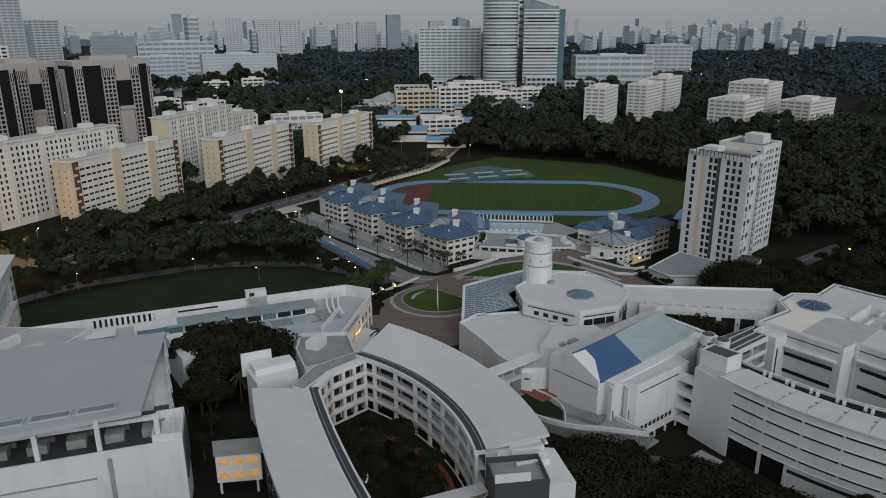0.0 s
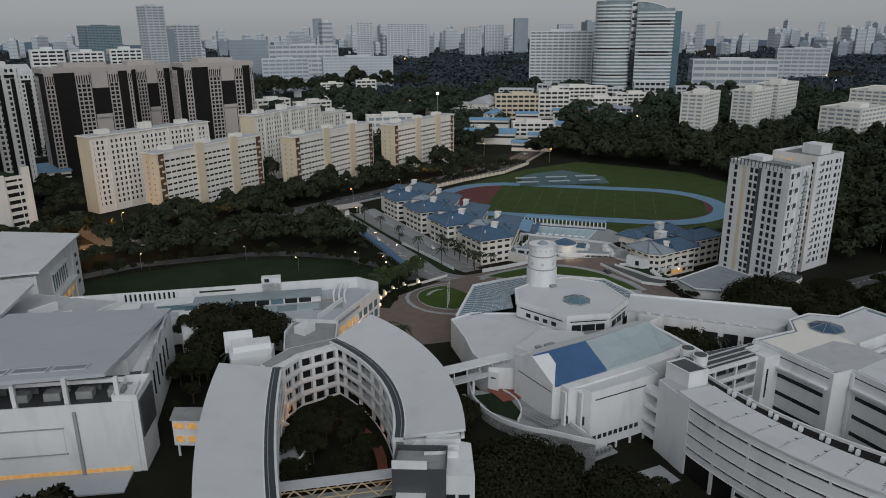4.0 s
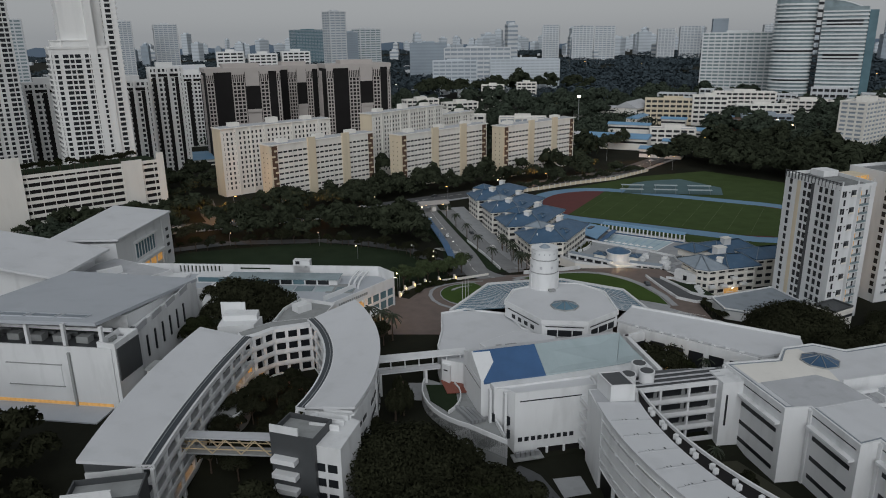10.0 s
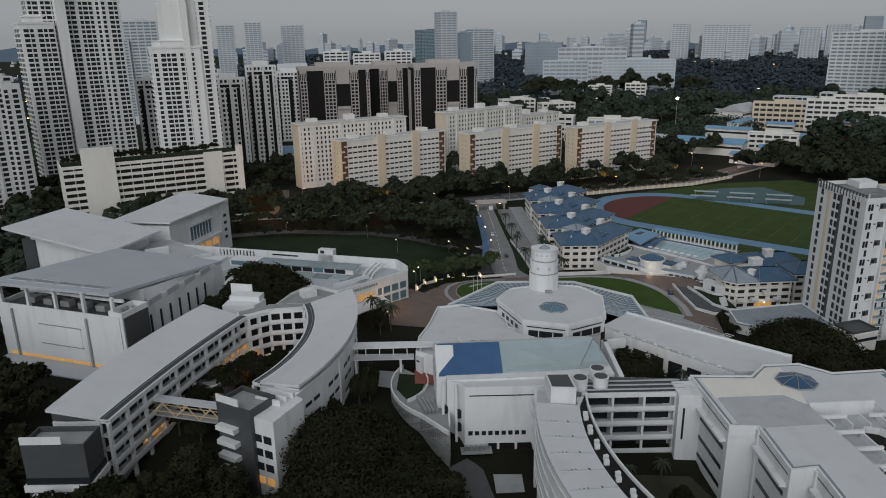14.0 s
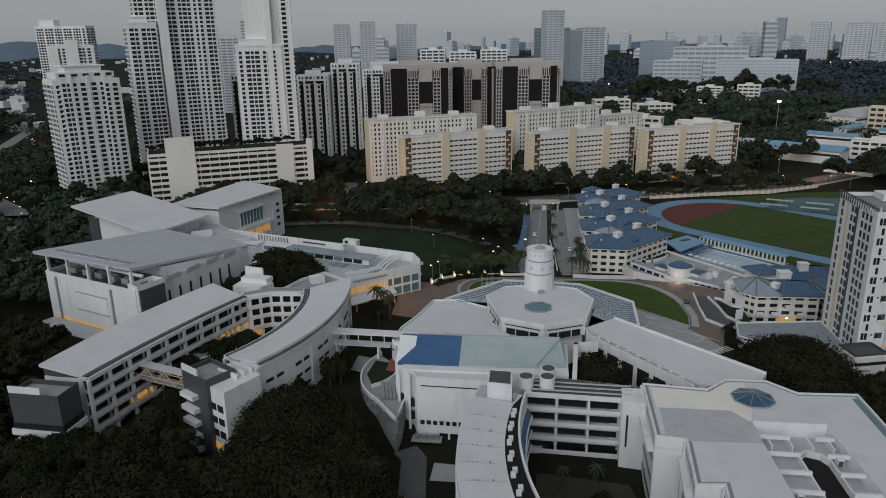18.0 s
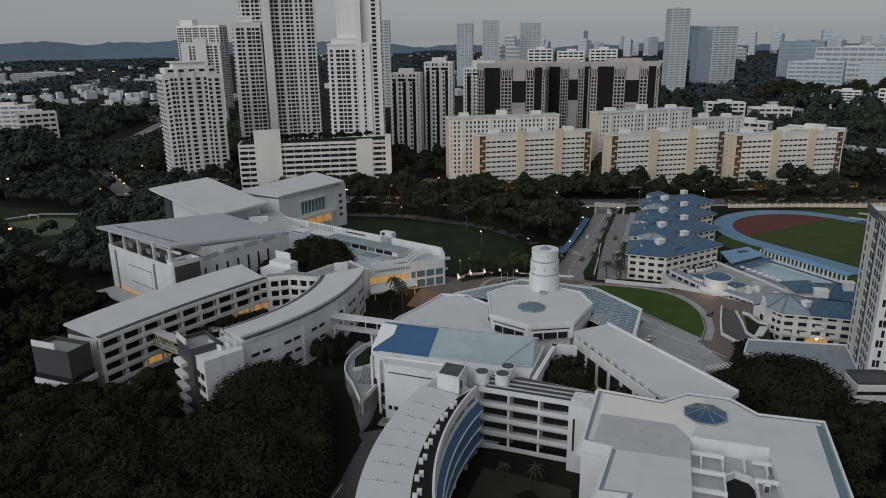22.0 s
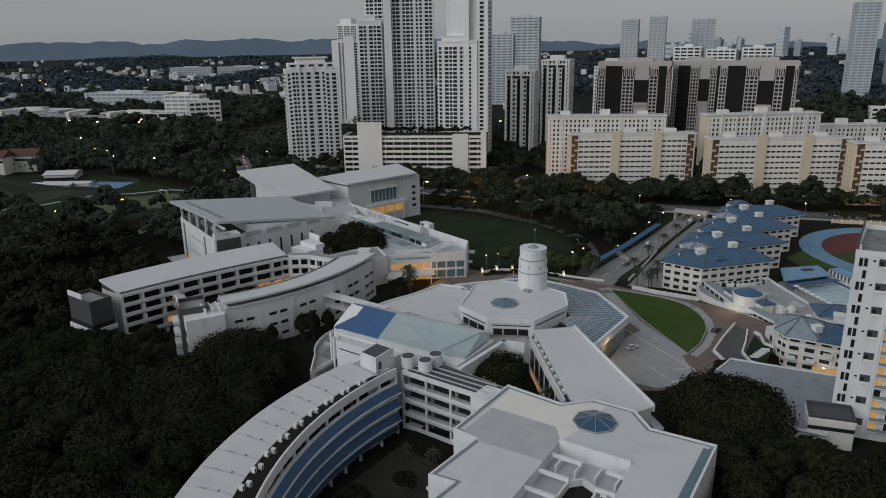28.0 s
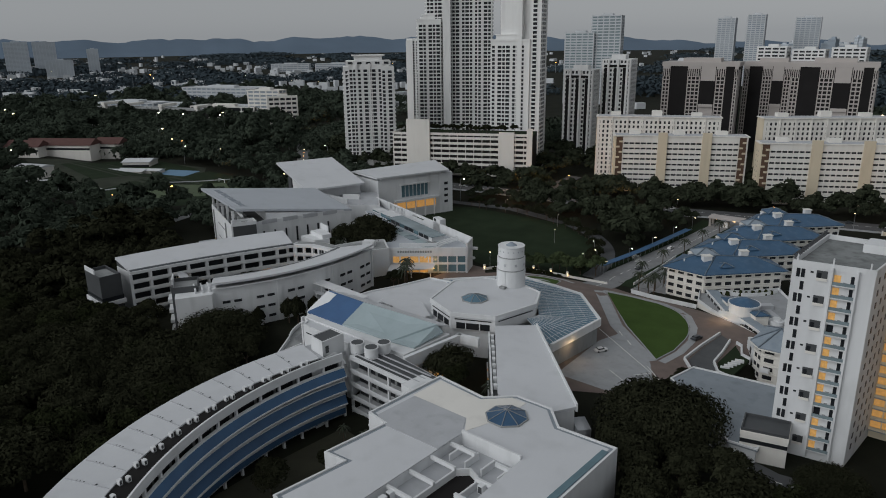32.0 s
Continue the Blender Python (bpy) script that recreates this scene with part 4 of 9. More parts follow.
for i in range(4):
    f = 0.3 + 0.17 * i
    x, y = 38.6 + 16.9 * f, 129.6 + 54.4 * f
    part("louvre_panel", Geo().box(x + 0.1, y, 16.8, 0.4, 7, 1.8, radians(-14.4)), ROOFG, sh)
for z in (3, 7, 11):
    part("window", Geo().prism(side((-6, 148.5), (-5.4, 150.4), 0.2), z, z + 1.4), GLASS, sh)
for i in range(3):
    part("side_balcony", Geo().prism(ccw([(-7.2, 149.5), (-5.8, 148.8), (-1, 165), (-2.6, 166)]), 2 + 4 * i, 3.2 + 4 * i), WHITE, sh)
sb = thing("hall_stair_block", 44, 131, 0, "white stair block with a dark panelled side on the hall's corner", "stair block")
part("body", Geo().prism(ccw([(34.8, 132), (39.8, 129.2), (44, 139), (38.8, 141)]), -5, 17.5), WHITE, sb)
part("dark_panel", Geo().prism(side((40.0, 129.6), (43.9, 138.8), -0.3), 8.5, 17.8), DGREY, sb)
part("stair_window", Geo().prism(side((35.6, 131.5), (37.8, 130.2), -0.2), 1, 7), GLASS, sb)
parapet(sb, ccw([(34.8, 132), (39.8, 129.2), (44, 139), (38.8, 141)]), 17.5, 2.0, 0.35)
FOOT.append(grow(SW, 3)), FOOT.append([(0, 140), (42, 120), (48, 136), (0, 150)])
# covered link with lit windows between the hall and the west wing
cl = thing("covered_link", 52, 136, 3, "covered bridge with warm lit windows", "covered link")
part("body", Geo().prism(ccw([(46.5, 131), (54.5, 126), (56.5, 130), (48.5, 135)]), 3.5, 10.5), WHITE, cl)
part("roof", Geo().prism(ccw([(46, 130.4), (55, 125), (57.2, 130.4), (48, 136)]), 10.5, 10.8), CONC, cl)
for i in range(3):
    for z in (4.6, 8.0):
        p = (46.9 + 2.6 * i, 130.7 - 1.62 * i)
        part("window", Geo().prism(side(p, (p[0] + 1.9, p[1] - 1.18), -0.15), z, z + 1.5), WARMS, cl)
for x, y in ((47.5, 131.8), (54, 127.5)):
    part("post", Geo().tube(x, y, -6, 3.5, 0.3, n=8), WHITE, cl)

# ---- auditorium with fly tower ----
au = thing("auditorium", 0, 225, 0, "white auditorium under a sharp tilted roof", "hall", "tilted-roof halls")
AP = ccw([(-26, 211), (4, 201), (14, 228), (-18, 236)])
part("body", Geo().prism(AP, -4, [23, 17.2, 17.2, 23]), WHITE, au)
part("roof", Geo().strip([(-24.5, 241.0, 26.8), (-34.6, 207.9, 27.1)], [(20.5, 225.5, 19.5), (9.6, 193.6, 19.2)], 0.9), ROOFW, au, "pale tilted roof slab")
part("dark_side", Geo().prism(ccw([(-30, 212), (-24, 209.5), (-18, 234), (-23, 236)]), 6, 21), DGREY, au, "dark grey panelled end wall")
part("lower_roof", Geo().prism(ccw([(4, 200), (22, 196), (44, 214), (20, 236), (14, 230)]), -2, 12.4), WHITE, au)
part("lower_roof_deck", Geo().prism(ccw([(5, 201), (22, 197), (43, 214), (20, 235), (14.5, 229)]), 12.4, 12.55), ROOFG, au)
part("roof_duct", Geo().prism(rect(22, 214, 9, 1.6, 30), 12.5, 15), WHITE, au)
part("roof_screen", Geo().prism(side((11, 205), (30, 204), 0.5), 12.5, 15.5), WHITE, au)
fl = thing("fly_tower", 28, 256, 0, "white hall with a tall gridded window and a sloped roof", "hall")
FP = ccw([(-3, 238), (21, 235), (35, 281), (12, 292)])
part("body", Geo().prism(FP, -6, 18.8), WHITE, fl)
part("roof", Geo().strip([(-5.5, 239, 20.8), (10, 295, 21.4)], [(22.3, 233, 20.9), (37, 277.5, 21.0)], 0.8), ROOFW, fl)
def fw(k, o=0.0): return (21 + 14 * k + 0.957 * o, 235 + 46 * k - 0.291 * o)
part("upper_wall", Geo().prism(side(fw(0.05), fw(0.86), 12), 18.7, 20.2), WHITE, fl)
part("corner_block", Geo().prism(ccw([fw(0.84, 0.4), fw(1.02, 0.4), fw(1.02, -6), fw(0.84, -6)]), -6, 18.9), WHITE, fl)
p0, p1 = fw(0.3), fw(0.67)
part("tall_window", Geo().prism(side(p0, p1, -0.2), 7.6, 14.6), GLASSB, fl, "blue tall window grid")
for i in range(8):
    q = fw(0.3 + 0.37 * i / 7, 0.2)
    part("mullion", Geo().box(q[0], q[1], 7.5, 0.3, 0.5, 7.2, radians(73)), WHITE, fl)
part("window_hood", Geo().prism(side(fw(0.28), fw(0.69), -1.6), 14.6, 15.2), WHITE, fl)
part("entrance_glow", Geo().prism(side(fw(0.2), fw(0.78), -0.15), 0.5, 4.6), WARMS, fl, "warm lit entrance glazing")
for i in range(5):
    part("entrance_column", Geo().tube(*fw(0.22 + 0.13 * i, 1.6), -5, 5.2, 0.35, n=8), WHITE, fl)
part("entrance_beam", Geo().prism(side(fw(0.2), fw(0.8), -2.0), 5.0, 6.2), WHITE, fl)
for z in (1, 4.6, 8.2, 11.8):
    part("window", Geo().prism(side(fw(0.9, 0.4), fw(0.95, 0.4), -0.15), z, z + 1.5), GLASS, fl)
FOOT.append(grow(AP, 4)), FOOT.append([(4, 198), (24, 194), (40, 278), (36, 286), (12, 296), (-6, 240)])

# ---- long wing with the slotted wall ----
lw = thing("long_wing", 88, 192, 0, "long white wing with a slotted parapet wall and lit entrance", "school building")
WP = ccw([(33, 222.5), (120, 194.3), (124.3, 186.5), (99, 165.3), (84, 178), (66, 197), (54, 199), (30, 214)])
part("body", Geo().prism(WP, -1, 9.2), WHITE, lw)
part("roof_deck", Geo().prism(grow(WP, -0.4), 9.2, 9.35), ROOFB, lw, "pale blue-grey roof deck")
wall0, wall1 = (30, 224.6), (120.2, 194.8)
wd = Vector((wall1[0] - wall0[0], wall1[1] - wall0[1]))
wl = wd.length
wd = wd / wl
def wp(k): return (wall0[0] + wd.x * k, wall0[1] + wd.y * k)
g = Geo()
g.prism(side(wp(0), wp(16), 0.6), -3, 12.9).prism(side(wp(16), wp(34), 0.6), -3, 9.6).prism(side(wp(16), wp(34), 0.6), 12.3, 12.9)
for i in range(12):
    g.prism(side(wp(16 + 1.55 * i), wp(16.8 + 1.55 * i), 0.6), 9.6, 12.3)
g.prism(side(wp(34), wp(41), 0.6), -3, 12.9).prism(side(wp(41), wp(53), 0.6), -3, 11.0).prism(side(wp(41), wp(53), 0.6), 11.8, 12.9).prism(side(wp(53), wp(wl), 0.6), -3, 12.9)
part("slotted_wall", g, WHITE, lw, "white wall pierced by a row of slots")
part("roof_hut", Geo().prism(side(wp(62), wp(68.5), 3.0), 9, 14.9), WHITE, lw)
part("hut_window", Geo().prism(side(wp(63), wp(64.6), -0.15), 13.4, 14.6), GLASS, lw)
ft0, ft1 = (99, 165.3), (124.3, 186.5)
fdv = Vector((ft1[0] - ft0[0], ft1[1] - ft0[1])).normalized()
def fp(k, o=0.0): return (ft0[0] + fdv.x * k + fdv.y * o, ft0[1] + fdv.y * k - fdv.x * o)
part("front_band", Geo().prism(side(fp(0), fp(33), -0.5), 7.4, 11.2), WHITE, lw, "white fascia with raised sign letters")
part("front_band", Geo().prism(side(fp(0), fp(33), -0.4), 3.7, 4.6), WHITE, lw)
part("lit_glazing", Geo().prism(side(fp(2), fp(18), -0.12), 4.6, 7.4), WARMS, lw, "warm lit upper windows")
part("lit_glazing", Geo().prism(side(fp(2), fp(17), -0.12), 0.3, 3.5), WARMS, lw, "warm lit entrance glazing")
part("glazing", Geo().prism(side(fp(19), fp(32.5), -0.12), 4.6, 7.4), GLASSB, lw)
part("glazing", Geo().prism(side(fp(19), fp(32.5), -0.12), 0.6, 3.7), GLASSB, lw)
for i in range(14):
    part("sign_bar", Geo().prism(side(fp(4 + 1.05 * i, 0.5), fp(4.75 + 1.05 * i, 0.5), -0.12), 9.0, 9.9), CONC, lw, "small grey sign letter bar")
for i in range(9):
    part("column", Geo().box(*fp(1 + 4 * i, 0.3), 0, 0.5, 0.5, 7.5, 0.7), WHITE, lw)
part("entrance_canopy", Geo().strip([(*fp(1, 1), 4.0), (*fp(20, 1), 4.6)], [(*fp(0, 8), 3.6), (*fp(19, 7), 4.2)], 0.35), ROOFW, lw, "pale sloping entrance canopy")
for k in (2, 10, 18):
    part("canopy_post", Geo().tube(*fp(k, 6.5), 0, 3.7, 0.2, n=8), WHITE, lw)
    lamp_strip(lw, *fp(k + 1, 4), 3.4, 1.4)
part("end_wall", Geo().prism(side((120.2, 194.8), (124.3, 186.3), 0.6), -1, 12.9), WHITE, lw)
part("end_fin", Geo().prism(side((121.5, 191.5), (125, 192.8), 1.2), 8.6, 9.6), WHITE, lw)
part("end_fin", Geo().prism(side((121.5, 190.5), (124.4, 191.8), 1.2), 4.6, 5.4), WHITE, lw)
part("roof_room", Geo().prism(rect(84, 197.5, 44, 6.5, -18), 9.3, 11.6), WHITE, lw)
part("room_roof", Geo().prism(rect(84, 197.3, 45, 7.4, -18), 11.6, 11.85), HQG, lw, "pale blue glass roof strip")
for i in range(9):
    a = (-20 + 4.6 * i)
    x, y = 84 + a * math.cos(radians(-18)) - 3.3 * math.sin(radians(18)), 197.5 + a * math.sin(radians(-18)) - 3.3 * math.cos(radians(18))
    part("room_glazing", Geo().prism(rect(x, y, 4.0, 0.3, -18), 9.7, 11.3), GLASS if i % 3 else GLASSB, lw)
for i in range(6):
    a = -18 + 7.4 * i
    part("glass_roof_pane", Geo().prism(rect(88 + a * 0.95, 188.5 - a * 0.31, 6.4, 4.6, -18), 9.36, 9.6), HQG if i % 2 else GREENR, lw, "pale glazed roof panel")
part("terrace_wall", Geo().prism(rect(104, 178.5, 16, 0.5, 40), 9.3, 11.0), WHITE, lw)
part("terrace_deck", Geo().prism(rect(105, 184, 10, 9, -18), 9.36, 9.5), CONC, lw, "darker terrace deck")
for x, y, w, d, h in ((60, 206, 12, 6, 2.6), (46, 212, 8, 5, 1.4), (70, 202, 4, 3, 1.8)):
    part("roof_room", Geo().prism(rect(x, y, w, d, -18), 9.3, 9.3 + h), WHITE, lw)
    part("room_glazing", Geo().prism(rect(x + 0.1, y - 0.1, w * 0.9, d + 0.1, -18), 9.9, 9.0 + h), GLASSB, lw)
for k in range(3):
    rb = bow((113 + 1.6 * k, 194 - 1.1 * k), (108 + 1.6 * k, 185 - 1.0 * k), (108.5 + 1.7 * k, 174.5), 10)
    part("curved_beam", Geo().strip([(p[0], p[1], 12.4 - 0.5 * i) for i, p in enumerate(rb)], [(p[0], p[1], 12.4 - 0.5 * i) for i, p in enumerate(shift(rb, 0.6))], 0.6), WHITE, lw, "curved white beam over the terrace")
FOOT.append(grow(WP, 2)), FOOT.append([(99, 160), (116, 160), (128, 184), (110, 180)])
wl2 = thing("window_strip_block", 62, 192, 0, "narrow white stair block with stacked dark windows", "stair block")
part("body", Geo().prism(ccw([(57.5, 178), (62, 177), (64, 196), (59.5, 197)]), -1, 11.5), WHITE, wl2)
for z in (0.8, 3.6, 6.4):
    for k in range(2):
        part("window", Geo().box(58.9 + 1.8 * k, 177.6 - 0.4 * k, z, 1.3, 0.3, 1.7, radians(-12)), GLASS, wl2)

# ---- octagonal hall, skylights and round tower ----
OC, OR = (171.7, 138.0), 18.2
def octagon(r, off=2.0, c=OC): return [(c[0] + r * math.cos(radians(off + 45 * k)), c[1] + r * math.sin(radians(off + 45 * k))) for k in range(8)]
RING = ((17.0, 4.4), (12.0, 14.2), (0.4, 17.5), (-12.0, 14.2), (-18.0, 5.0), (-12.4, -13.6), (0.6, -18.6), (13.4, -12.6))
def hall_ring(r): return [(171.4 + x * r / 18.2, 138.8 + y * r / 18.2) for x, y in RING]
oc = thing("octagonal_hall", *OC, 0, "white octagonal hall with a flat roof and a small glazed lantern", "hall")
part("body", Geo().prism(hall_ring(OR - 1.5), -2, 9.4), WHITE, oc)
part("upper_wall", Geo().prism(hall_ring(OR - 0.4), 9.4, 14.0), WHITE, oc)
part("roof_rim", Geo().prism(hall_ring(OR), 13.4, 14.4), WHITE, oc)
part("roof_deck", Geo().prism(hall_ring(OR - 1.0), 14.4, 14.55), ROOFW, oc, "smooth pale roof deck")
o = hall_ring(OR - 0.38)
for k in range(8):
    p, q = o[k], o[(k + 1) % 8]
    v = Vector((q[0] - p[0], q[1] - p[1])) / 10
    part("rim_slot", Geo().prism(side((p[0] + v.x * 0.8, p[1] + v.y * 0.8), (q[0] - v.x * 0.8, q[1] - v.y * 0.8), -0.08), 12.5, 12.8), GLASS, oc)
    if k in (4, 3):
        for j in range(4):
            a = (p[0] + v.x * (2 + 1.7 * j), p[1] + v.y * (2 + 1.7 * j))
            part("window", Geo().prism(side(a, (a[0] + v.x * 0.9, a[1] + v.y * 0.9), -0.08), 10.2, 11.5), GLASS, oc)
    if k in (5, 6):
        part("recess", Geo().prism(side((p[0] + v.x * 1.2, p[1] + v.y * 1.2), (q[0] - v.x * 1.2, q[1] - v.y * 1.2), -0.1), 9.6, 11.6), GLASS, oc, "dark recessed window band")
        for j in range(2):
            part("mullion", Geo().box(p[0] + v.x * (3.4 + 3.2 * j), p[1] + v.y * (3.4 + 3.2 * j), 9.6, 0.25, 0.5, 2.0), WHITE, oc)
def lantern(th, c, z, r, name="lantern"):
    ring = octagon(r, 22.5, c)
    part("lantern_kerb", Geo().prism(octagon(r + 0.25, 22.5, c), z - 0.1, z + 0.35), CONC, th)
    g = Geo()
    for k in range(8):
        me = Geo().add([(ring[k][0], ring[k][1], z + 0.35), (ring[(k + 1) % 8][0], ring[(k + 1) % 8][1], z + 0.35), (c[0], c[1], z + 1.9)], [(0, 1, 2)])
        part("pane", me, LANT if r > 4.4 else SKYLT, th)
        part("glazing_bar", Geo().bar((ring[k][0], ring[k][1], z + 0.4), (c[0], c[1], z + 1.95), 0.14), STEEL, th)
parapet(oc, hall_ring(OR), 14.38, 0.45, 0.5)
lantern(oc, (170.3, 134.4), 14.6, 4.3)
part("roof_hatch", Geo().box(171.5, 148, 14.7, 2.2, 1.4, 0.6), CONC, oc)
FOOT.append(octagon(30))

def skylight(name, outer, inner, zo, zi, label):
    """A sloped glass apron between two lines, with bars and single panes."""
    th = thing(name, sum(p[0] for p in outer) / len(outer), sum(p[1] for p in outer) / len(outer), 0, label, "skylight", "glass aprons")
    n = len(outer)
    part("fascia", Geo().strip(zed(outer, zo + 0.6), zed(shift(outer, 0.9), zo + 0.6), 2.6), WHITE, th)
    part("wall_below", Geo().strip(zed(shift(outer, -0.6), zo - 1.0), zed(shift(outer, -0.2), zo - 1.0), 8.5), CONC, th)
    for i in range(n - 1):
        cells = max(2, round(math.hypot(outer[i + 1][0] - outer[i][0], outer[i + 1][1] - outer[i][1]) / 2.0))
        for j in range(cells):
            for k in range(5):
                def pt(u, w):
                    a = [outer[i][m] + (outer[i + 1][m] - outer[i][m]) * u for m in (0, 1)]
                    b = [inner[i][m] + (inner[i + 1][m] - inner[i][m]) * u for m in (0, 1)]
                    return (a[0] + (b[0] - a[0]) * w, a[1] + (b[1] - a[1]) * w, zo + (zi - zo) * w)
                q = [pt(j / cells, k / 5), pt((j + 1) / cells, k / 5), pt((j + 1) / cells, (k + 1) / 5), pt(j / cells, (k + 1) / 5)]
                part("pane", Geo().add(q + [(a, b, z - 0.06) for a, b, z in q], [(0, 1, 2, 3), (7, 6, 5, 4), (0, 4, 5, 1), (1, 5, 6, 2), (2, 6, 7, 3), (3, 7, 4, 0)]), SKYLT, th)
                part("glazing_bar", Geo().bar(q[0], q[1], 0.1), ROOFB, th)
            part("glazing_bar", Geo().bar(pt(j / cells, 0), pt(j / cells, 1), 0.13), ROOFW, th)
    return th

skylight("west_skylight", [(174.5, 175.5), (158.5, 176.5), (138.8, 155.0)], [(172, 160), (160.5, 157.0), (154.8, 147)], 8.2, 10.8, "blue-grey glass roof in a white frame west of the tower")
skylight("east_skylight", [(201.2, 131.5), (202.5, 157.8), (186.0, 174.0), (174.5, 175.5)], [(187.5, 139), (188.8, 144), (180, 156), (172, 160)], 8.2, 10.8, "blue-grey glass roof in a white frame beside the lawn")

tw = thing("round_tower", 170.8, 153.6, 0, "tall round white tower in three tiers with a small blue-grey dome", "tower")
X, Y = 170.8, 153.6
for r, a, b in ((4.9, 0, 20.2), (4.75, 20.6, 24.6), (4.4, 25.0, 28.0)):
    part("tier", Geo().tube(X, Y, a, b, r, n=40), WHITE, tw)
for r, z in ((4.6, 20.2), (4.3, 24.6)):
    part("shadow_joint", Geo().tube(X, Y, z, z + 0.4, r, n=40), CONC, tw)
part("cornice", Geo().tube(X, Y, 28.0, 28.45, 4.4, 4.55, n=40), WHITE, tw)
part("dome", Geo().tube(X, Y, 28.4, 29.5, 2.0, 0.3, n=24), SLATE, tw, "small blue-grey dome")
for k in range(16):
    a = radians(22.5 * k)
    part("slot", Geo().box(X + 4.42 * math.cos(a), Y + 4.42 * math.sin(a), 26.7, 0.14, 0.4, 0.5, a), ROOFG, tw)
for k in range(8):
    a = radians(45 * k + 10)
    part("niche", Geo().box(X + 4.76 * math.cos(a), Y + 4.76 * math.sin(a), 22.0, 0.12, 0.8, 0.9, a), ROOFG, tw)
    part("pilaster", Geo().box(X + 4.9 * math.cos(a), Y + 4.9 * math.sin(a), 9, 0.25, 0.5, 11.2, a), WHITE, tw)

# stepped terraces west of the octagon
ts = thing("stepped_terraces", 142, 132, 0, "white stepped roof terraces with a zigzag edge", "terrace building")
T1 = ccw([(126.5, 118), (127.5, 128), (131, 138), (134.5, 152.5), (143, 154), (156, 146), (156, 134), (164, 123), (150, 112.5), (134, 112.5)])
part("body", Geo().prism(T1, -2, 8.6), WHITE, ts)
part("deck", Geo().prism(grow(T1, -0.5), 8.6, 8.75), ROOFW, ts)
parapet(ts, T1, 8.6, 0.7, 0.4)
T2 = ccw([(139, 123), (152, 129), (162, 122), (160, 113.5), (142, 113.5)])
part("upper_block", Geo().prism(T2, 8.7, 10.6), WHITE, ts)
part("upper_deck", Geo().prism(grow(T2, -0.4), 10.6, 10.7), ROOFW, ts)
for i in range(3):
    x, y = 128 + 3.6 * i, 116.5 - 0.8 * i
    part("bay", Geo().prism(ccw([(x - 1.6, y + 1.5), (x, y - 1.2), (x + 1.6, y + 1.2)]), 3, 8.2), WHITE, ts)
    part("slot_window", Geo().box(x - 0.7, y + 0.0, 6.4, 1.6, 0.3, 0.35, radians(-45)), GLASS, ts)
part("roof_unit", Geo().box(147, 117.5, 10.7, 3.2, 1.8, 1.0), CONC, ts)
part("roof_unit", Geo().box(143.5, 118.5, 10.7, 1.6, 1.2, 0.8), STEEL, ts)
FOOT.append(T1)

# covered footbridge from the east wing and its lower walk
fb = thing("covered_walkway", 120, 119, 7, "white covered walkway on posts between two buildings", "footbridge")
part("roof", Geo().prism(ccw([(106, 118.2), (134, 117.6), (134, 121.2), (106, 122.5)]), 10.3, 10.7), WHITE, fb)
part("deck", Geo().prism(ccw([(106, 118.4), (126, 117.8), (126, 121), (106, 122.2)]), 6.6, 7.0), WHITE, fb)
part("rail", Geo().prism(side((106, 118.2), (126, 117.6), 0.15), 7.0, 8.1), ROOFG, fb)
for i in range(7):
    part("post", Geo().box(108 + 4 * i, 118.6, 7, 0.25, 0.25, 3.4), WHITE, fb)
for x in (109, 122):
    for y in (118.6, 121):
        part("pier", Geo().box(x, y, -4, 0.6, 0.6, 10.7), WHITE, fb)
part("red_floor", Geo().prism(ccw([(126, 110), (134, 109), (134, 118), (126, 118)]), 2.8, 3.0), REDF, fb)
rm = thing("ramp_garden", 126, 104, 0, "curved white-walled ramp round a small lawn", "ramp")
RP = bow((122.4, 121), (119.5, 105), (127, 92), 10) + bow((134, 82.5), (134.5, 96), (131, 112), 6)
part("slab", Geo().prism(ccw(RP), -7, 2.4), CONC, rm)
part("rim", Geo().strip(zed(RP[:14], 3.6), zed(shift(RP[:14], -0.4), 3.6), 5), WHITE, rm)
part("grass", Geo().prism(ccw([(121.5, 117), (120.8, 108), (124, 101), (127.4, 104), (129.5, 115)]), 2.4, 2.6), LAWND, rm)
part("inner_rim", Geo().strip(zed(bow((129.5, 115), (127.8, 104), (124, 100), 6), 3.4), zed(shift(bow((129.5, 115), (127.8, 104), (124, 100), 6), 0.35), 3.4), 3), WHITE, rm)
for i in range(4):
    part("duct", Geo().prism(rect(127.6 + 1.1 * i, 98 - 0.4 * i, 0.8, 9 - i, 14), 2.5, 3.4), STEEL, rm, "grey insulated pipe run")
FOOT.append(RP)

# ---- performing hall with the blue and green roof ----
ph = thing("performing_hall", 155, 100, -3, "white hall with a pitched roof in deep blue and pale green", "hall")
HP = [(134.2, 93.6), (178, 93.5), (178.5, 112.5), (131.3, 112.5), (131.6, 96.6), (134, 96.5)]
part("body", Geo().prism(HP, -8, 12.0), WHITE, ph)
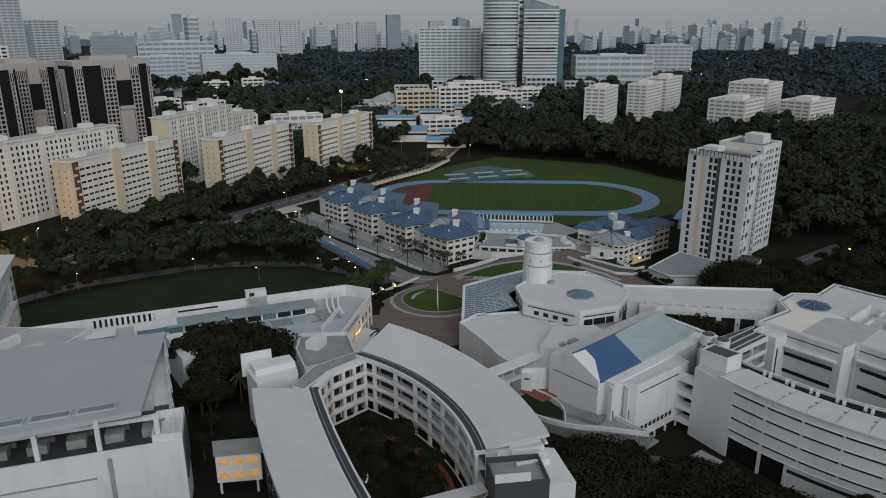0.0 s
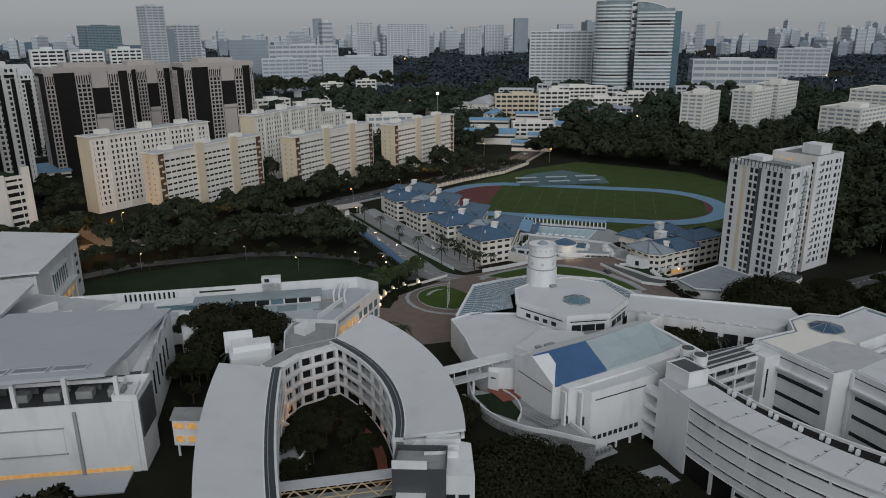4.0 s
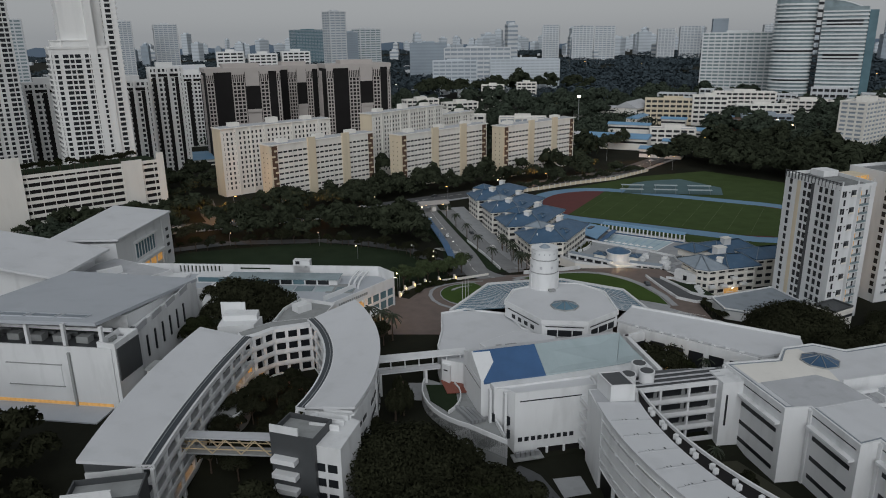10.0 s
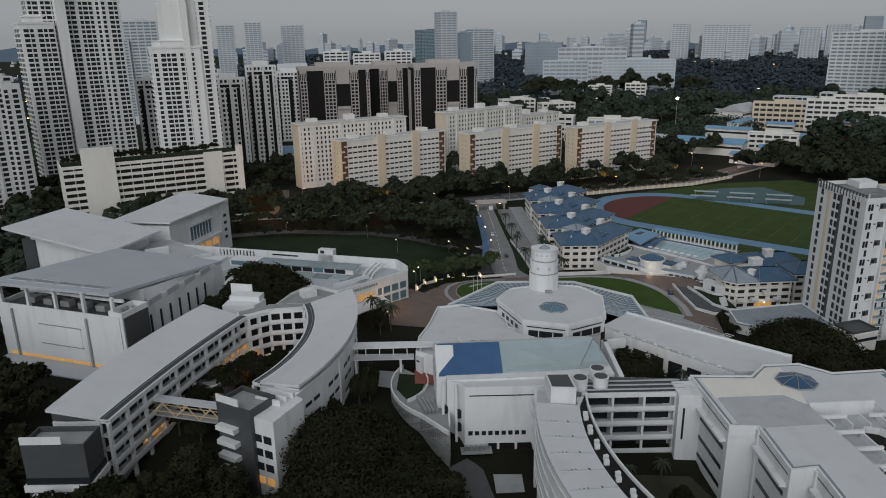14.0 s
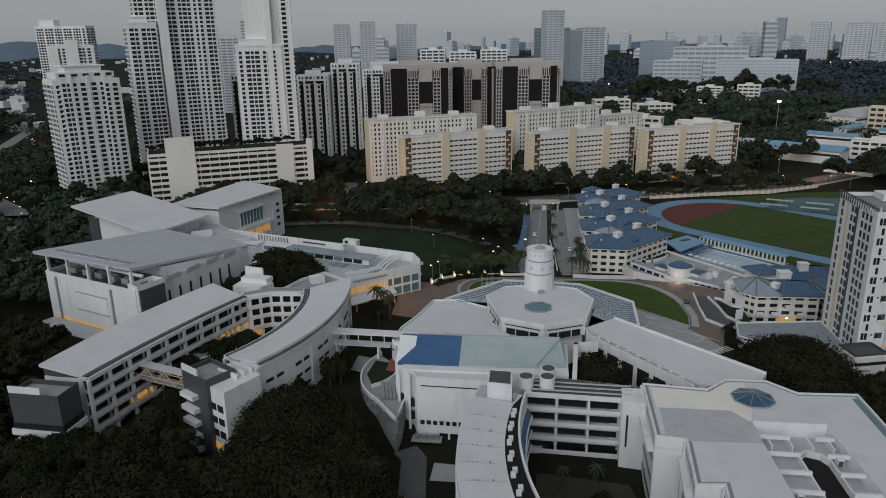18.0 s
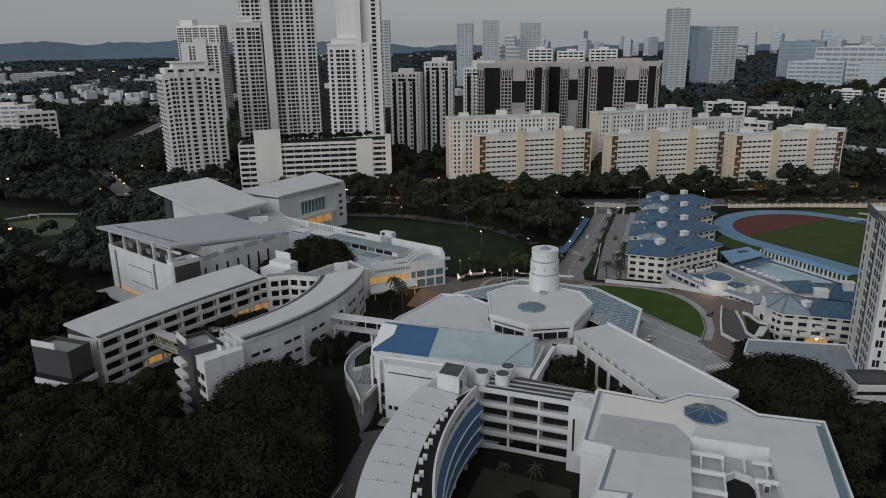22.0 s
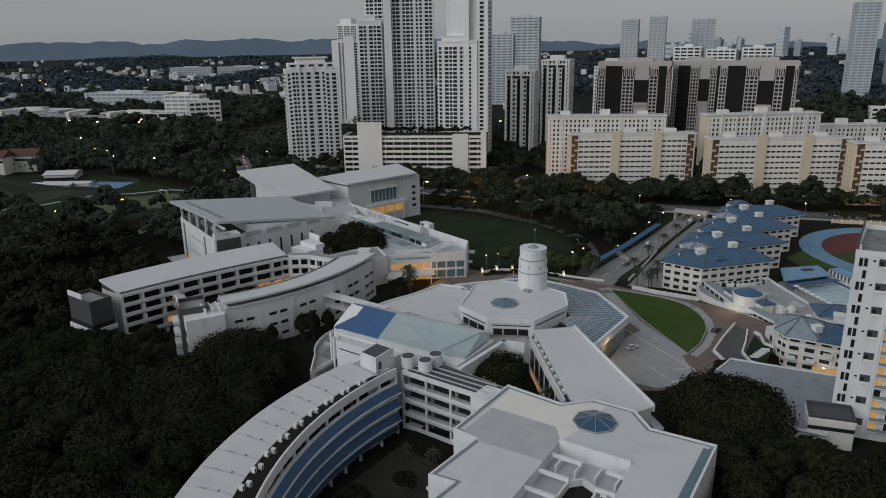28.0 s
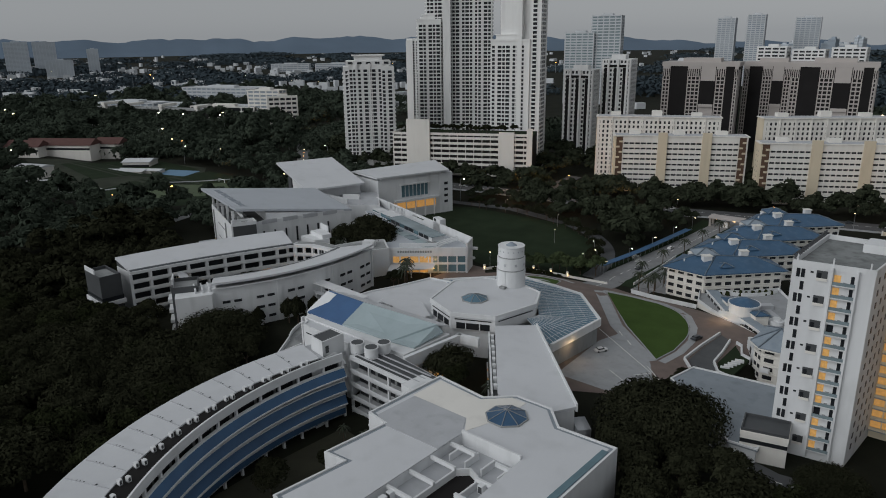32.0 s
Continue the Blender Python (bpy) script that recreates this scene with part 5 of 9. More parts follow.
part("gable", Geo().add([(131.7, 96.6, 12), (131.7, 96.8, 12.5), (131.6, 105.4, 16.6), (131.4, 112.4, 14.2), (131.3, 112.4, 12), (136.5, 96.6, 12), (136.5, 96.8, 12.4), (136.5, 105, 16.6), (136.5, 112.4, 14.2), (136.5, 112.4, 12)], [(0, 1, 2, 3, 4), (9, 8, 7, 6, 5), (0, 5, 6, 1), (1, 6, 7, 2), (2, 7, 8, 3), (3, 8, 9, 4), (4, 9, 5, 0)]), WHITE, ph, "white gable wall")
def hroof(nm, q, m, lab):
    part(nm, Geo().add(q + [(a, b, z - 0.5) for a, b, z in q], [(0, 1, 2, 3), (7, 6, 5, 4), (0, 4, 5, 1), (1, 5, 6, 2), (2, 6, 7, 3), (3, 7, 4, 0)]), m, ph, lab)
hroof("roof_panel", [(132.3, 96.3, 12.25), (149.0, 96.3, 12.5), (149.1, 105.3, 17.0), (132.2, 105.9, 16.75)], BLUEH, "deep blue roof sheet")
hroof("roof_panel", [(149.05, 96.3, 12.5), (169.4, 97, 12.6), (176.2, 109.0, 15.6), (149.15, 105.3, 17.0)], GREENR, "pale green roof sheet")
hroof("roof_panel", [(169.45, 97, 12.6), (177.6, 98, 12.6), (177.6, 110.4, 13.2), (176.25, 109.0, 15.6)], GREENR, "pale green hip")
hroof("roof_panel", [(131.8, 106.0, 16.6), (176.1, 109.1, 15.5), (176.4, 114.5, 13.6), (131.6, 113.5, 13.6)], ROOFW, "pale rear roof slope")
fbk = ccw([(138.4, 89.7), (160, 88.9), (161, 96), (134, 96.6), (134.2, 93.6), (137.2, 92)])
part("front_block", Geo().prism(fbk, -8, 11.3), WHITE, ph)
part("front_roof", Geo().prism(grow(fbk, -0.5), 11.3, 11.42), ROOFW, ph)
parapet(ph, fbk, 11.3, 0.5, 0.4)
# Thin dark strip paints the shadow of a slot; the wall is flat.
part("shadow_slot", Geo().prism(side((139.6, 89.66), (156, 89.05), -0.06), 9.2, 9.5), GLASS, ph)
for i in range(9):
    p = (139.3 + 1.72 * i, 89.67 - 0.064 * i)
    part("window", Geo().prism(side(p, (p[0] + 1.1, p[1] - 0.04), -0.08), -2.0, -0.8), GLASS, ph)
for x, y in ((133.4, 94.0), (136.6, 91.6)):
    for z in (-1.6, 2.2):
        part("corner_window", Geo().box(x + 0.4, y - 0.1, z, 1.6, 0.8, 2.3), GLASS, ph)
    part("corner_fin", Geo().box(x - 0.3, y - 0.3, -7, 0.6, 1.2, 18.6), WHITE, ph)
# Black panel on the solid wall stands in for undercroft shade.
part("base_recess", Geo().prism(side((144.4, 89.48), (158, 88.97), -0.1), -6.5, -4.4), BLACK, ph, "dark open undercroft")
for i in range(3):
    part("base_column", Geo().box(147 + 4.6 * i, 89.2 - 0.17 * i, -7, 0.6, 0.5, 2.7), WHITE, ph)
for i in range(5):
    part("air_conditioner", Geo().box(138.6 + 1.3 * i, 87.8, -5.2, 1.0, 0.9, 1.3), STEEL, ph)
part("condenser_deck", Geo().box(141.2, 87.9, -5.6, 8, 3, 0.4), CONC, ph)
part("slot_line", Geo().prism(side((131.32, 111), (131.58, 97), -0.05), 10.2, 10.4), GLASS, ph)
FOOT.append(grow(ccw(HP), 2)), FOOT.append(grow(fbk, 3))
# small rooftop room and water tanks
rb = thing("roof_room", 160.3, 79.3, 12, "white roof-top lift room with a dark flat top", "roof room")
RB = [(157.8, 77.4), (163.7, 76.6), (163.6, 84.3), (157.8, 84.7)]
part("body", Geo().prism(RB, 12, 17.2), WHITE, rb)
part("flat_top", Geo().prism(grow(RB, -0.4), 17.2, 17.3), DGREY, rb, "dark weathered flat top")
parapet(rb, RB, 17.15, 0.4, 0.35)
part("door", Geo().box(163.95, 78, 14, 0.15, 1.0, 2.0), DGREY, rb)
for x, y in ((167.0, 86.2), (172.3, 86.5), (172.6, 91.0)):
    tk = thing("water_tank", x, y, 13, "round white water tank with a dark top", "water tank", "roof tanks")
    part("drum", Geo().tube(x, y, 12.2, 15.2, 1.9, n=24), WHITE, tk)
    part("lid", Geo().tube(x, y, 15.2, 15.3, 1.65, n=24), DGREY, tk)
    part("rim", Geo().tube(x, y, 14.9, 15.22, 2.0, n=24), WHITE, tk)

# ---- curved block with blue galleries ----
CO = bow((154.2, 77), (153.7, 45), (170.3, 4), 40, 0, 1.12)
CI = bow((164.2, 75), (163.9, 46), (180.4, 9), 40, 0, 1.12)
CF = bow((167.3, 80.5), (168.1, 46), (184, 13), 40, 0, 1.12)
cb = thing("curved_block", 162, 45, -6, "long curved white block with ribbon windows outside and blue galleries inside", "school building")
part("body", Geo().strip(zed(shift(CO, -0.5), 13.2), zed(shift(CF, 2.6), 13.2), 23), WHITE, cb)
part("roof", Geo().strip(zed(CO, 14.0), zed(CI, 13.6), 0.7), ROOFW, cb, "white curved roof sheet with seams")
part("gutter", Geo().strip(zed(CI, 13.3), zed(shift(CF, 0.5), 13.3), 0.2), BLACK, cb, "dark service gutter")
part("inner_coping", Geo().strip(zed(shift(CF, 0.45), 14.0), zed(CF, 14.0), 1.3), WHITE, cb)
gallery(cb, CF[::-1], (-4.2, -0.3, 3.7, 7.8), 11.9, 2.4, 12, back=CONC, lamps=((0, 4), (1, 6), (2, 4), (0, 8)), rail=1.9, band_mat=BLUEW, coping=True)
for z in (-0.3, 3.7, 7.8):
    ln = CF[::-1]
    part("blue_apron", Geo().strip(zed(shift(ln, 0.12), z + 2.0), zed(shift(ln, 1.35), z - 0.3), 0.15), BLUEW, cb, "slanting deep blue gallery apron")
    part("apron_edge", Geo().strip(zed(shift(ln, 1.3), z - 0.22), zed(shift(ln, 1.6), z - 0.22), 0.3), WHITE, cb)
SLOTS = (1.0, 4.4, 7.8, 11.2)
LOWE = [-0.4] + [z + 0.9 for z in SLOTS]
for z0, z1 in zip(LOWE, list(SLOTS) + [13.5]):
    part("floor_band", Geo().strip(zed(CO, z1), zed(shift(CO, -0.7), z1), z1 - z0), WHITE, cb)
    part("band_sill", Geo().strip(zed(shift(CO[2:], 0.18), z0 + 0.0), zed(shift(CO[2:], -0.1), z0 + 0.0), 0.14), WHITE, cb)
for z in SLOTS:
    part("ribbon_window", Geo().strip(zed(shift(CO, -0.42)[2:], z + 0.9), zed(shift(CO, -0.6)[2:], z + 0.9), 0.9), GLASS, cb)
    for i in (6, 10, 14, 18, 22, 26, 30, 34, 38):
        q = shift(CO, -0.2)[i]
        part("slot_divider", Geo().box(q[0], q[1], z, 0.5, 0.45, 0.9, math.atan2(q[1] - 40, q[0] - 260)), WHITE, cb)
part("base_wall", Geo().strip(zed(shift(CO, -0.1)[9:], -0.4), zed(shift(CO, -0.7)[9:], -0.4), 9.5), WHITE, cb)
part("ribbon_window", Geo().strip(zed(shift(CO, -0.04)[9:], -1.6), zed(shift(CO, -0.3)[9:], -1.6), 0.9), GLASS, cb)
# No opening behind the columns: a black panel gives the shade.
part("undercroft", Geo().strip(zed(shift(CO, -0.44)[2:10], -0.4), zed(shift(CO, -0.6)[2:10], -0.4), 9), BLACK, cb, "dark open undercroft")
for i in (6, 9):
    q = shift(CO, -0.2)[i]
    part("base_column", Geo().box(q[0], q[1], -9.5, 0.7, 0.7, 9.2), WHITE, cb)
part("blank_wall", Geo().strip(zed(shift(CO, 0.12)[:3], 13.5), zed(shift(CO, -0.7)[:3], 13.5), 22.5), WHITE, cb, "blank white end of the curved wall")
part("end_wall", Geo().prism(ccw([(154.0, 76.5), (155.5, 84.5), (162.5, 84), (164.5, 75.5), (164.5, 72)]), -9, 13.2), WHITE, cb)
part("end_roof", Geo().prism(ccw([(154.4, 77), (155.8, 84), (162.2, 83.6), (164, 75.5)]), 13.2, 13.3), ROOFG, cb)
for k, z in enumerate((-4.2, -0.3, 3.7, 7.8)):
    part("stair_landing", Geo().prism(ccw([(155.5, 84.4), (158.5, 84.3), (158.5, 90), (155.5, 90)]), z, z + 1.2), WHITE, cb)
for i in range(2, 40):
    if i % 3 == 1:
        q, w = CI[i], CO[i]
        part("roof_seam", Geo().bar((q[0] * 0.97 + w[0] * 0.03, q[1] * 0.97 + w[1] * 0.03, 13.63), (w[0] * 0.95 + q[0] * 0.05, w[1] * 0.95 + q[1] * 0.05, 14.02), 0.2), ROOFG, cb)
        for k in (0.62, 0.7, 0.78, 0.35):
            x, y = q[0] + (w[0] - q[0]) * k, q[1] + (w[1] - q[1]) * k
            part("roof_vent", Geo().box(x + 0.3, y + 0.4, 13.6, 0.2, 0.6, 0.3, 0.3), DGREY, cb)
    if i % 3 == 0:
        for dx in (0.0, 1.6):
            q = shift(CI, -0.9)[i]
            ac = thing("air_conditioner", q[0] + dx * 0.2, q[1] + dx, 13.3, "white air conditioner on the roof gutter", "air conditioner", "gutter units")
            part("case", Geo().box(q[0] + dx * 0.2, q[1] + dx, 13.5, 0.95, 0.7, 1.05, 0.2), WHITE, ac)
            part("fan", Geo().box(q[0] + dx * 0.2 + 0.48, q[1] + dx, 13.62, 0.06, 0.5, 0.7, 0.2), DGREY, ac)
            part("bracket", Geo().box(q[0] + dx * 0.2, q[1] + dx, 13.3, 1.0, 0.7, 0.2, 0.2), STEEL, ac)
FOOT.append(CO + CF[::-1])
# link with open corridors to the library block
lb = thing("open_corridor_block", 181, 82, -5, "white four-storey block of open corridors", "school building")
# Grey back walls put the shade of the deep corridors into colour.
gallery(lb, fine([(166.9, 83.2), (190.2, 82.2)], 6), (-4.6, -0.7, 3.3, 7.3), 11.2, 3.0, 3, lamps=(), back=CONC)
part("body", Geo().prism(ccw([(167.6, 86.2), (190.2, 85.2), (196, 85.4), (196.2, 89), (176, 92), (168, 91)]), -8, 12.0), WHITE, lb)
part("roof_deck", Geo().prism(ccw([(168.4, 83.8), (192, 82.8), (195.5, 85.6), (195.8, 88.6), (176, 91.6), (168.4, 90.6)]), 12.0, 12.18), DGREY, lb, "dark stained flat roof")
for k in range(3):
    part("roof_rail", Geo().bar((168, 84.6 + 2.2 * k, 12.5), (193, 83.6 + 2.2 * k, 12.5), 0.3), ROOFG, lb)
part("end_tower", Geo().prism(ccw([(190.0, 80.0), (195.6, 79.4), (196, 87), (190.6, 87)]), -8, 12.6), WHITE, lb)
part("slot_window", Geo().box(191.4, 79.8, 0.5, 0.45, 0.3, 8.6), GLASS, lb)
FOOT.append([(166, 76), (196, 74), (198, 90), (168, 92)])
FOOT.append([(170, 20), (200, 20), (198, 78), (168, 80)])

# ---- library block with roof terrace ----
bb = thing("library_block", 222, 55, -6, "large white flat-roofed block with an octagonal skylight", "school building")
BP = ccw([(195.8, 88.4), (195.1, 64.0), (201.3, 63.1), (199.9, 46.8), (205.4, 47.3), (203.8, 31), (209.5, 30), (207.5, 6), (246.5, 4), (246.1, 87.4), (232.2, 86.8), (226.6, 92.6), (217, 92.6), (211, 86.8)])
part("body", Geo().prism(BP, -10, 10.6), WHITE, bb)
CT = [(217.3, 71.2), (217.8, 14), (236.5, 14), (232.9, 71.2)]
def ring_deck(outer, hole, z0, z1, nm, m):
    """A deck with one four-cornered hole, in four pieces."""
    b = bmesh.new()
    b.faces.new([b.verts.new((p[0], p[1], 0)) for p in outer])
    for i in range(4):
        p, q = hole[i], hole[(i + 1) % 4]
        bmesh.ops.bisect_plane(b, geom=b.verts[:] + b.edges[:] + b.faces[:], plane_co=(p[0], p[1], 0), plane_no=(q[1] - p[1], p[0] - q[0], 0))
    for f in [f for f in b.faces if inside(*f.calc_center_median()[:2], hole)]:
        b.faces.remove(f)
    r = bmesh.ops.extrude_face_region(b, geom=b.faces[:])
    for v in b.verts:
        v.co.z = z0
    for v in [e for e in r["geom"] if isinstance(e, bmesh.types.BMVert)]:
        v.co.z = z1
    bmesh.ops.recalc_face_normals(b, faces=b.faces)
    me = bpy.data.meshes.new(nm)
    b.to_mesh(me)
    b.free()
    me.materials.append(m)
    return part(nm, me, m, bb)
ring_deck(BP, CT, 10.5, 13.2, "upper_storey", WHITE)
ring_deck(grow(BP, -0.5), CT, 13.12, 13.24, "roof_gutter", PODR)
ring_deck(grow(BP, -1.25), CT, 13.15, 13.34, "roof_deck", ROOFW)
parapet(bb, BP, 13.2, 0.35, 0.45)
part("inner_wall", Geo().prism(side((217.3, 70.9), (232.9, 70.9), 0.5), 10.7, 14.2), WHITE, bb)
part("terrace_floor", Geo().prism(ccw(CT), 10.6, 10.7), ROOFG, bb)
part("step_roof", Geo().prism(ccw([(202.5, 62.5), (217.3, 63), (217.3, 71.2), (214, 76.5), (198, 76.5), (197.5, 64.5)]), 13.3, 13.46), ROOFG, bb, "greyer patched roof sheet")
part("white_roof_sheet", Geo().prism(ccw([(197.6, 86.6), (211.2, 85.4), (216.5, 90.8), (220.5, 90.8), (220.7, 82.9), (217.3, 72), (214, 76.6), (197.4, 76.6)]), 13.3, 13.4), HDBW, bb, "newer bright white roof sheet")
for i in range(6):
    y = 67 - 6.5 * i
    part("terrace_beam", Geo().prism(ccw([(217.4, y), (224, y), (224, y + 0.6), (217.4, y + 0.6)]), 12.2, 13.0), WHITE, bb)
    part("terrace_beam", Geo().prism(ccw([(229.3, y), (236, y), (236, y + 0.6), (229.3, y + 0.6)]), 12.2, 13.0), WHITE, bb)
WLL = [(224, 61), (226, 63), (228.5, 62), (229.5, 60), (229.5, 30), (224, 30)]
# Flat black sheet on the terrace floor paints the well's dark depth.
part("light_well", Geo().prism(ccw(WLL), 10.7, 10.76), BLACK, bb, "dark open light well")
parapet(bb, ccw(grow(ccw(WLL), 0.4)), 10.7, 1.6, 0.4)
for k in range(4):
    part("terrace_post", Geo().box(219.5 + 4.2 * k, 66.5, 10.7, 0.4, 4.5, 1.6), WHITE, bb)
lantern(bb, (220.7, 82.9), 13.36, 4.8)
for x, y in ((234.2, 67), (233.9, 64.5), (219.3, 47), (219.4, 44.8), (219.4, 42.5), (219.6, 40), (231.5, 60)):
    ac = thing("air_conditioner", x, y, 10.7, "white twin-fan air conditioner on the roof terrace", "air conditioner", "terrace units")
    part("case", Geo().box(x, y, 10.9, 1.2, 1.4, 1.9), WHITE, ac)
    part("grille", Geo().box(x, y - 0.72, 11.1, 0.9, 0.06, 1.4), DGREY, ac)
    part("base", Geo().box(x, y, 10.7, 1.0, 1.2, 0.2), STEEL, ac)
for i in range(len(BP)):
    p, q = BP[i], BP[(i + 1) % len(BP)]
    l = math.hypot(q[0] - p[0], q[1] - p[1])
    if p[0] < 210 and q[0] < 212 and l > 9:
        v = ((q[0] - p[0]) / l, (q[1] - p[1]) / l)
        for z in (-4.0, 0.8, 6.0):
            part("ribbon_window", Geo().prism(side((p[0] + v[0] * 2, p[1] + v[1] * 2), (q[0] - v[0] * 2, q[1] - v[1] * 2), -0.08), z, z + 1.1), GLASS, bb)
        # Dark strip below the parapet stands in for a groove's shadow.
        part("shadow_slot", Geo().prism(side((p[0] + v[0], p[1] + v[1]), (q[0] - v[0], q[1] - v[1]), -0.06), 11.7, 11.95), GLASS, bb)
        part("shade_ledge", Geo().prism(side((p[0] + v[0], p[1] + v[1]), (q[0] - v[0], q[1] - v[1]), -1.4), 8.8, 9.4), WHITE, bb)
        part("corner_post", Geo().box(p[0] + v[0] * 0.5, p[1] + v[1] * 0.5, -8, 0.9, 0.9, 21), WHITE, bb)
part("side_gutter", Geo().prism(ccw([(243.8, 30), (245.3, 30), (245.3, 85), (243.8, 85)]), 13.2, 13.36), GLASSB, bb, "blue-grey glazed strip behind the parapet")
FOOT.append(grow(BP, 2))
# roofed walk from the octagon to the library block
wk = thing("long_low_roof", 206, 113, 0, "long low white roof over a walkway", "walkway building")
DP = ccw([(184.8, 126.5), (193.8, 134.5), (228.5, 99.6), (225, 93.4), (211, 93)])
part("body", Geo().prism(DP, -3, 10.9), WHITE, wk)
part("roof", Geo().prism(grow(DP, 0.3), 10.9, 11.6), ROOFW, wk, "smooth pale roof")
part("roof_edge", Geo().prism(side((193.8, 134.8), (228.8, 99.7), 0.5), 10.2, 12.2), WHITE, wk)
part("service_gutter", Geo().prism(side((187, 123.5), (211, 93.5), -2.0), 9.9, 10.2), DGREY, wk)
part("gutter_wall", Geo().prism(side((185.6, 122.4), (209.6, 92.4), -0.4), -2, 11.4), WHITE, wk)
for i in range(9):
    f = 0.08 + 0.1 * i
    x, y = 187 + 24 * f - 0.9, 123.5 - 30 * f - 0.6
    ac = thing("air_conditioner", x, y, 10.2, "white air conditioner in the roof gutter", "air conditioner", "gutter units")
    part("case", Geo().box(x, y, 10.3, 1.2, 0.9, 1.3, radians(-51)), WHITE, ac)
    part("grille", Geo().box(x - 0.36, y - 0.3, 10.5, 0.9, 0.06, 0.9, radians(-51)), DGREY, ac)
# Added dark panels with sills stand in for the shaded void under the roof.
for i in range(6):
    f = 0.06 + 0.15 * i
    a = (185.6 + 24 * f - 0.32, 122.4 - 30 * f - 0.25)
    part("dark_opening", Geo().prism(side(a, (a[0] + 2.6, a[1] - 3.25), -0.1), 2.5, 8.6), GLASS, wk)
    part("opening_sill", Geo().prism(side(a, (a[0] + 2.6, a[1] - 3.25), -0.5), 2.2, 2.5), WHITE, wk)
# The wall's foot glows here in place of lamps shining on it.
part("lit_wall_strip", Geo().prism(side((187.4, 119.3), (194, 111), -0.2), 0.6, 1.8), WARMS, wk, "warm lit strip at the wall's foot")
FOOT.append(grow(DP, 2))
# courtyard frame
cf = thing("courtyard_frame", 184, 106, 0, "white beam frame round the small tree court", "beam frame")
part("beam", Geo().prism(side((178.8, 92), (180.5, 114.6), -1.2), 8.5, 12.2), WHITE, cf)
part("beam", Geo().prism(side((180, 114.2), (187.2, 115.6), -1.2), 9.5, 12.2), WHITE, cf)
part("wall", Geo().prism(side((180.2, 91), (181, 113), -0.3), -3, 6), WHITE, cf)
# No niche is cut: a glowing panel paints lamp light on this wall.
part("lit_wall_niche", Geo().prism(side((180.6, 100), (180.85, 106.5), -0.4), 1.6, 3.4), WARMS, cf, "warm lit niche")
FOOT.append([(178, 90), (182, 90), (182, 114), (178, 114)])


# ---- boarding houses with blue hipped roofs ----
def roof_shell(th, eave, ridge, faces, z, material, label="", name="roof", thick=0.35):
    """A roof over an outline: eave corners, ridge points, and its slopes by index; closed below."""
    n = len(eave)
    vs = [(a, b, z) for a, b in eave] + list(ridge) + [(a, b, z - thick) for a, b in eave]
    k = n + len(ridge)
    fs = list(faces) + [(i, (i + 1) % n, k + (i + 1) % n, k + i) for i in range(n)] + [tuple(range(k + n - 1, k - 1, -1))]
    part(name, Geo().add(vs, fs), material, th, label)
    g = Geo()
    for f in faces:
        for a, b in zip(f, f[1:] + f[:1]):
            if a >= n or b >= n:
                g.bar(Vector(vs[a]) + Vector((0, 0, 0.08)), Vector(vs[b]) + Vector((0, 0, 0.08)), 0.32)
    part("ridge_cap", g, SLATE, th)


def pyramid(th, x, y, w, d, deg, z, h, material, label="", name="roof"):
    c = rect(x, y, w, d, deg)
    roof_shell(th, c, [(x, y, z + h)], [(0, 1, 4), (1, 2, 4), (2, 3, 4), (3, 0, 4)], z, material, label, name, 0.25)


def house_walls(th, poly, z0, z1, floors=4):
    part("wall", Geo().prism(poly, z0 - 2, z1), HDBW, th)
    n = len(poly)
    for i in range(n):
        p, q = poly[i], poly[(i + 1) % n]
        l = math.hypot(q[0] - p[0], q[1] - p[1])
        if l < 4 or q[0] < p[0] - 3:
            continue
        fh = (z1 - z0) / floors
        k = max(2, round(l / 4.2))
        w = l / k
        win = Geo().prism([(0, -0.05), (w * 0.62, -0.05), (w * 0.62, 0.05), (0, 0.05)], 0, fh * 0.45).mesh("window", GLASS)
        sil = Geo().prism([(-0.2, -0.4), (w * 0.62 + 0.2, -0.4), (w * 0.62 + 0.2, 0.02), (-0.2, 0.02)], -0.3, 0).mesh("sill", HDBW)
        bnd = Geo().prism([(0, -0.28), (l, -0.28), (l, 0.02), (0, 0.02)], 0, 0.4).mesh("floor_band", HDBW)
        for f in range(floors):
            piece("floor_band", bnd, th, place(p, q, z0 + f * fh - 0.2))
            for j in range(k):
                s = (j + 0.19) / k
                m = place((p[0] + (q[0] - p[0]) * s, p[1] + (q[1] - p[1]) * s), q, z0 + (f + 0.36) * fh)
                w_ = piece("window", win, th, m)
                s_ = new("sill", sil)
                s_.parent = w_
    part("eave_gutter", Geo().prism(grow(poly, 1.3), z1 - 0.55, z1 - 0.1), HDBW, th)
    FOOT.append(grow(poly, 2.5))


def vent_box(th, x, y, z0, z1, w, deg):
    part("vent_box", Geo().box(x, y, z0, w, w * 0.8, z1 - z0, radians(deg)), WHITE, th, "white square roof vent")
    part("vent_cap", Geo().box(x, y, z1, w + 0.5, w * 0.8 + 0.5, 0.25, radians(deg)), HDBW, th)


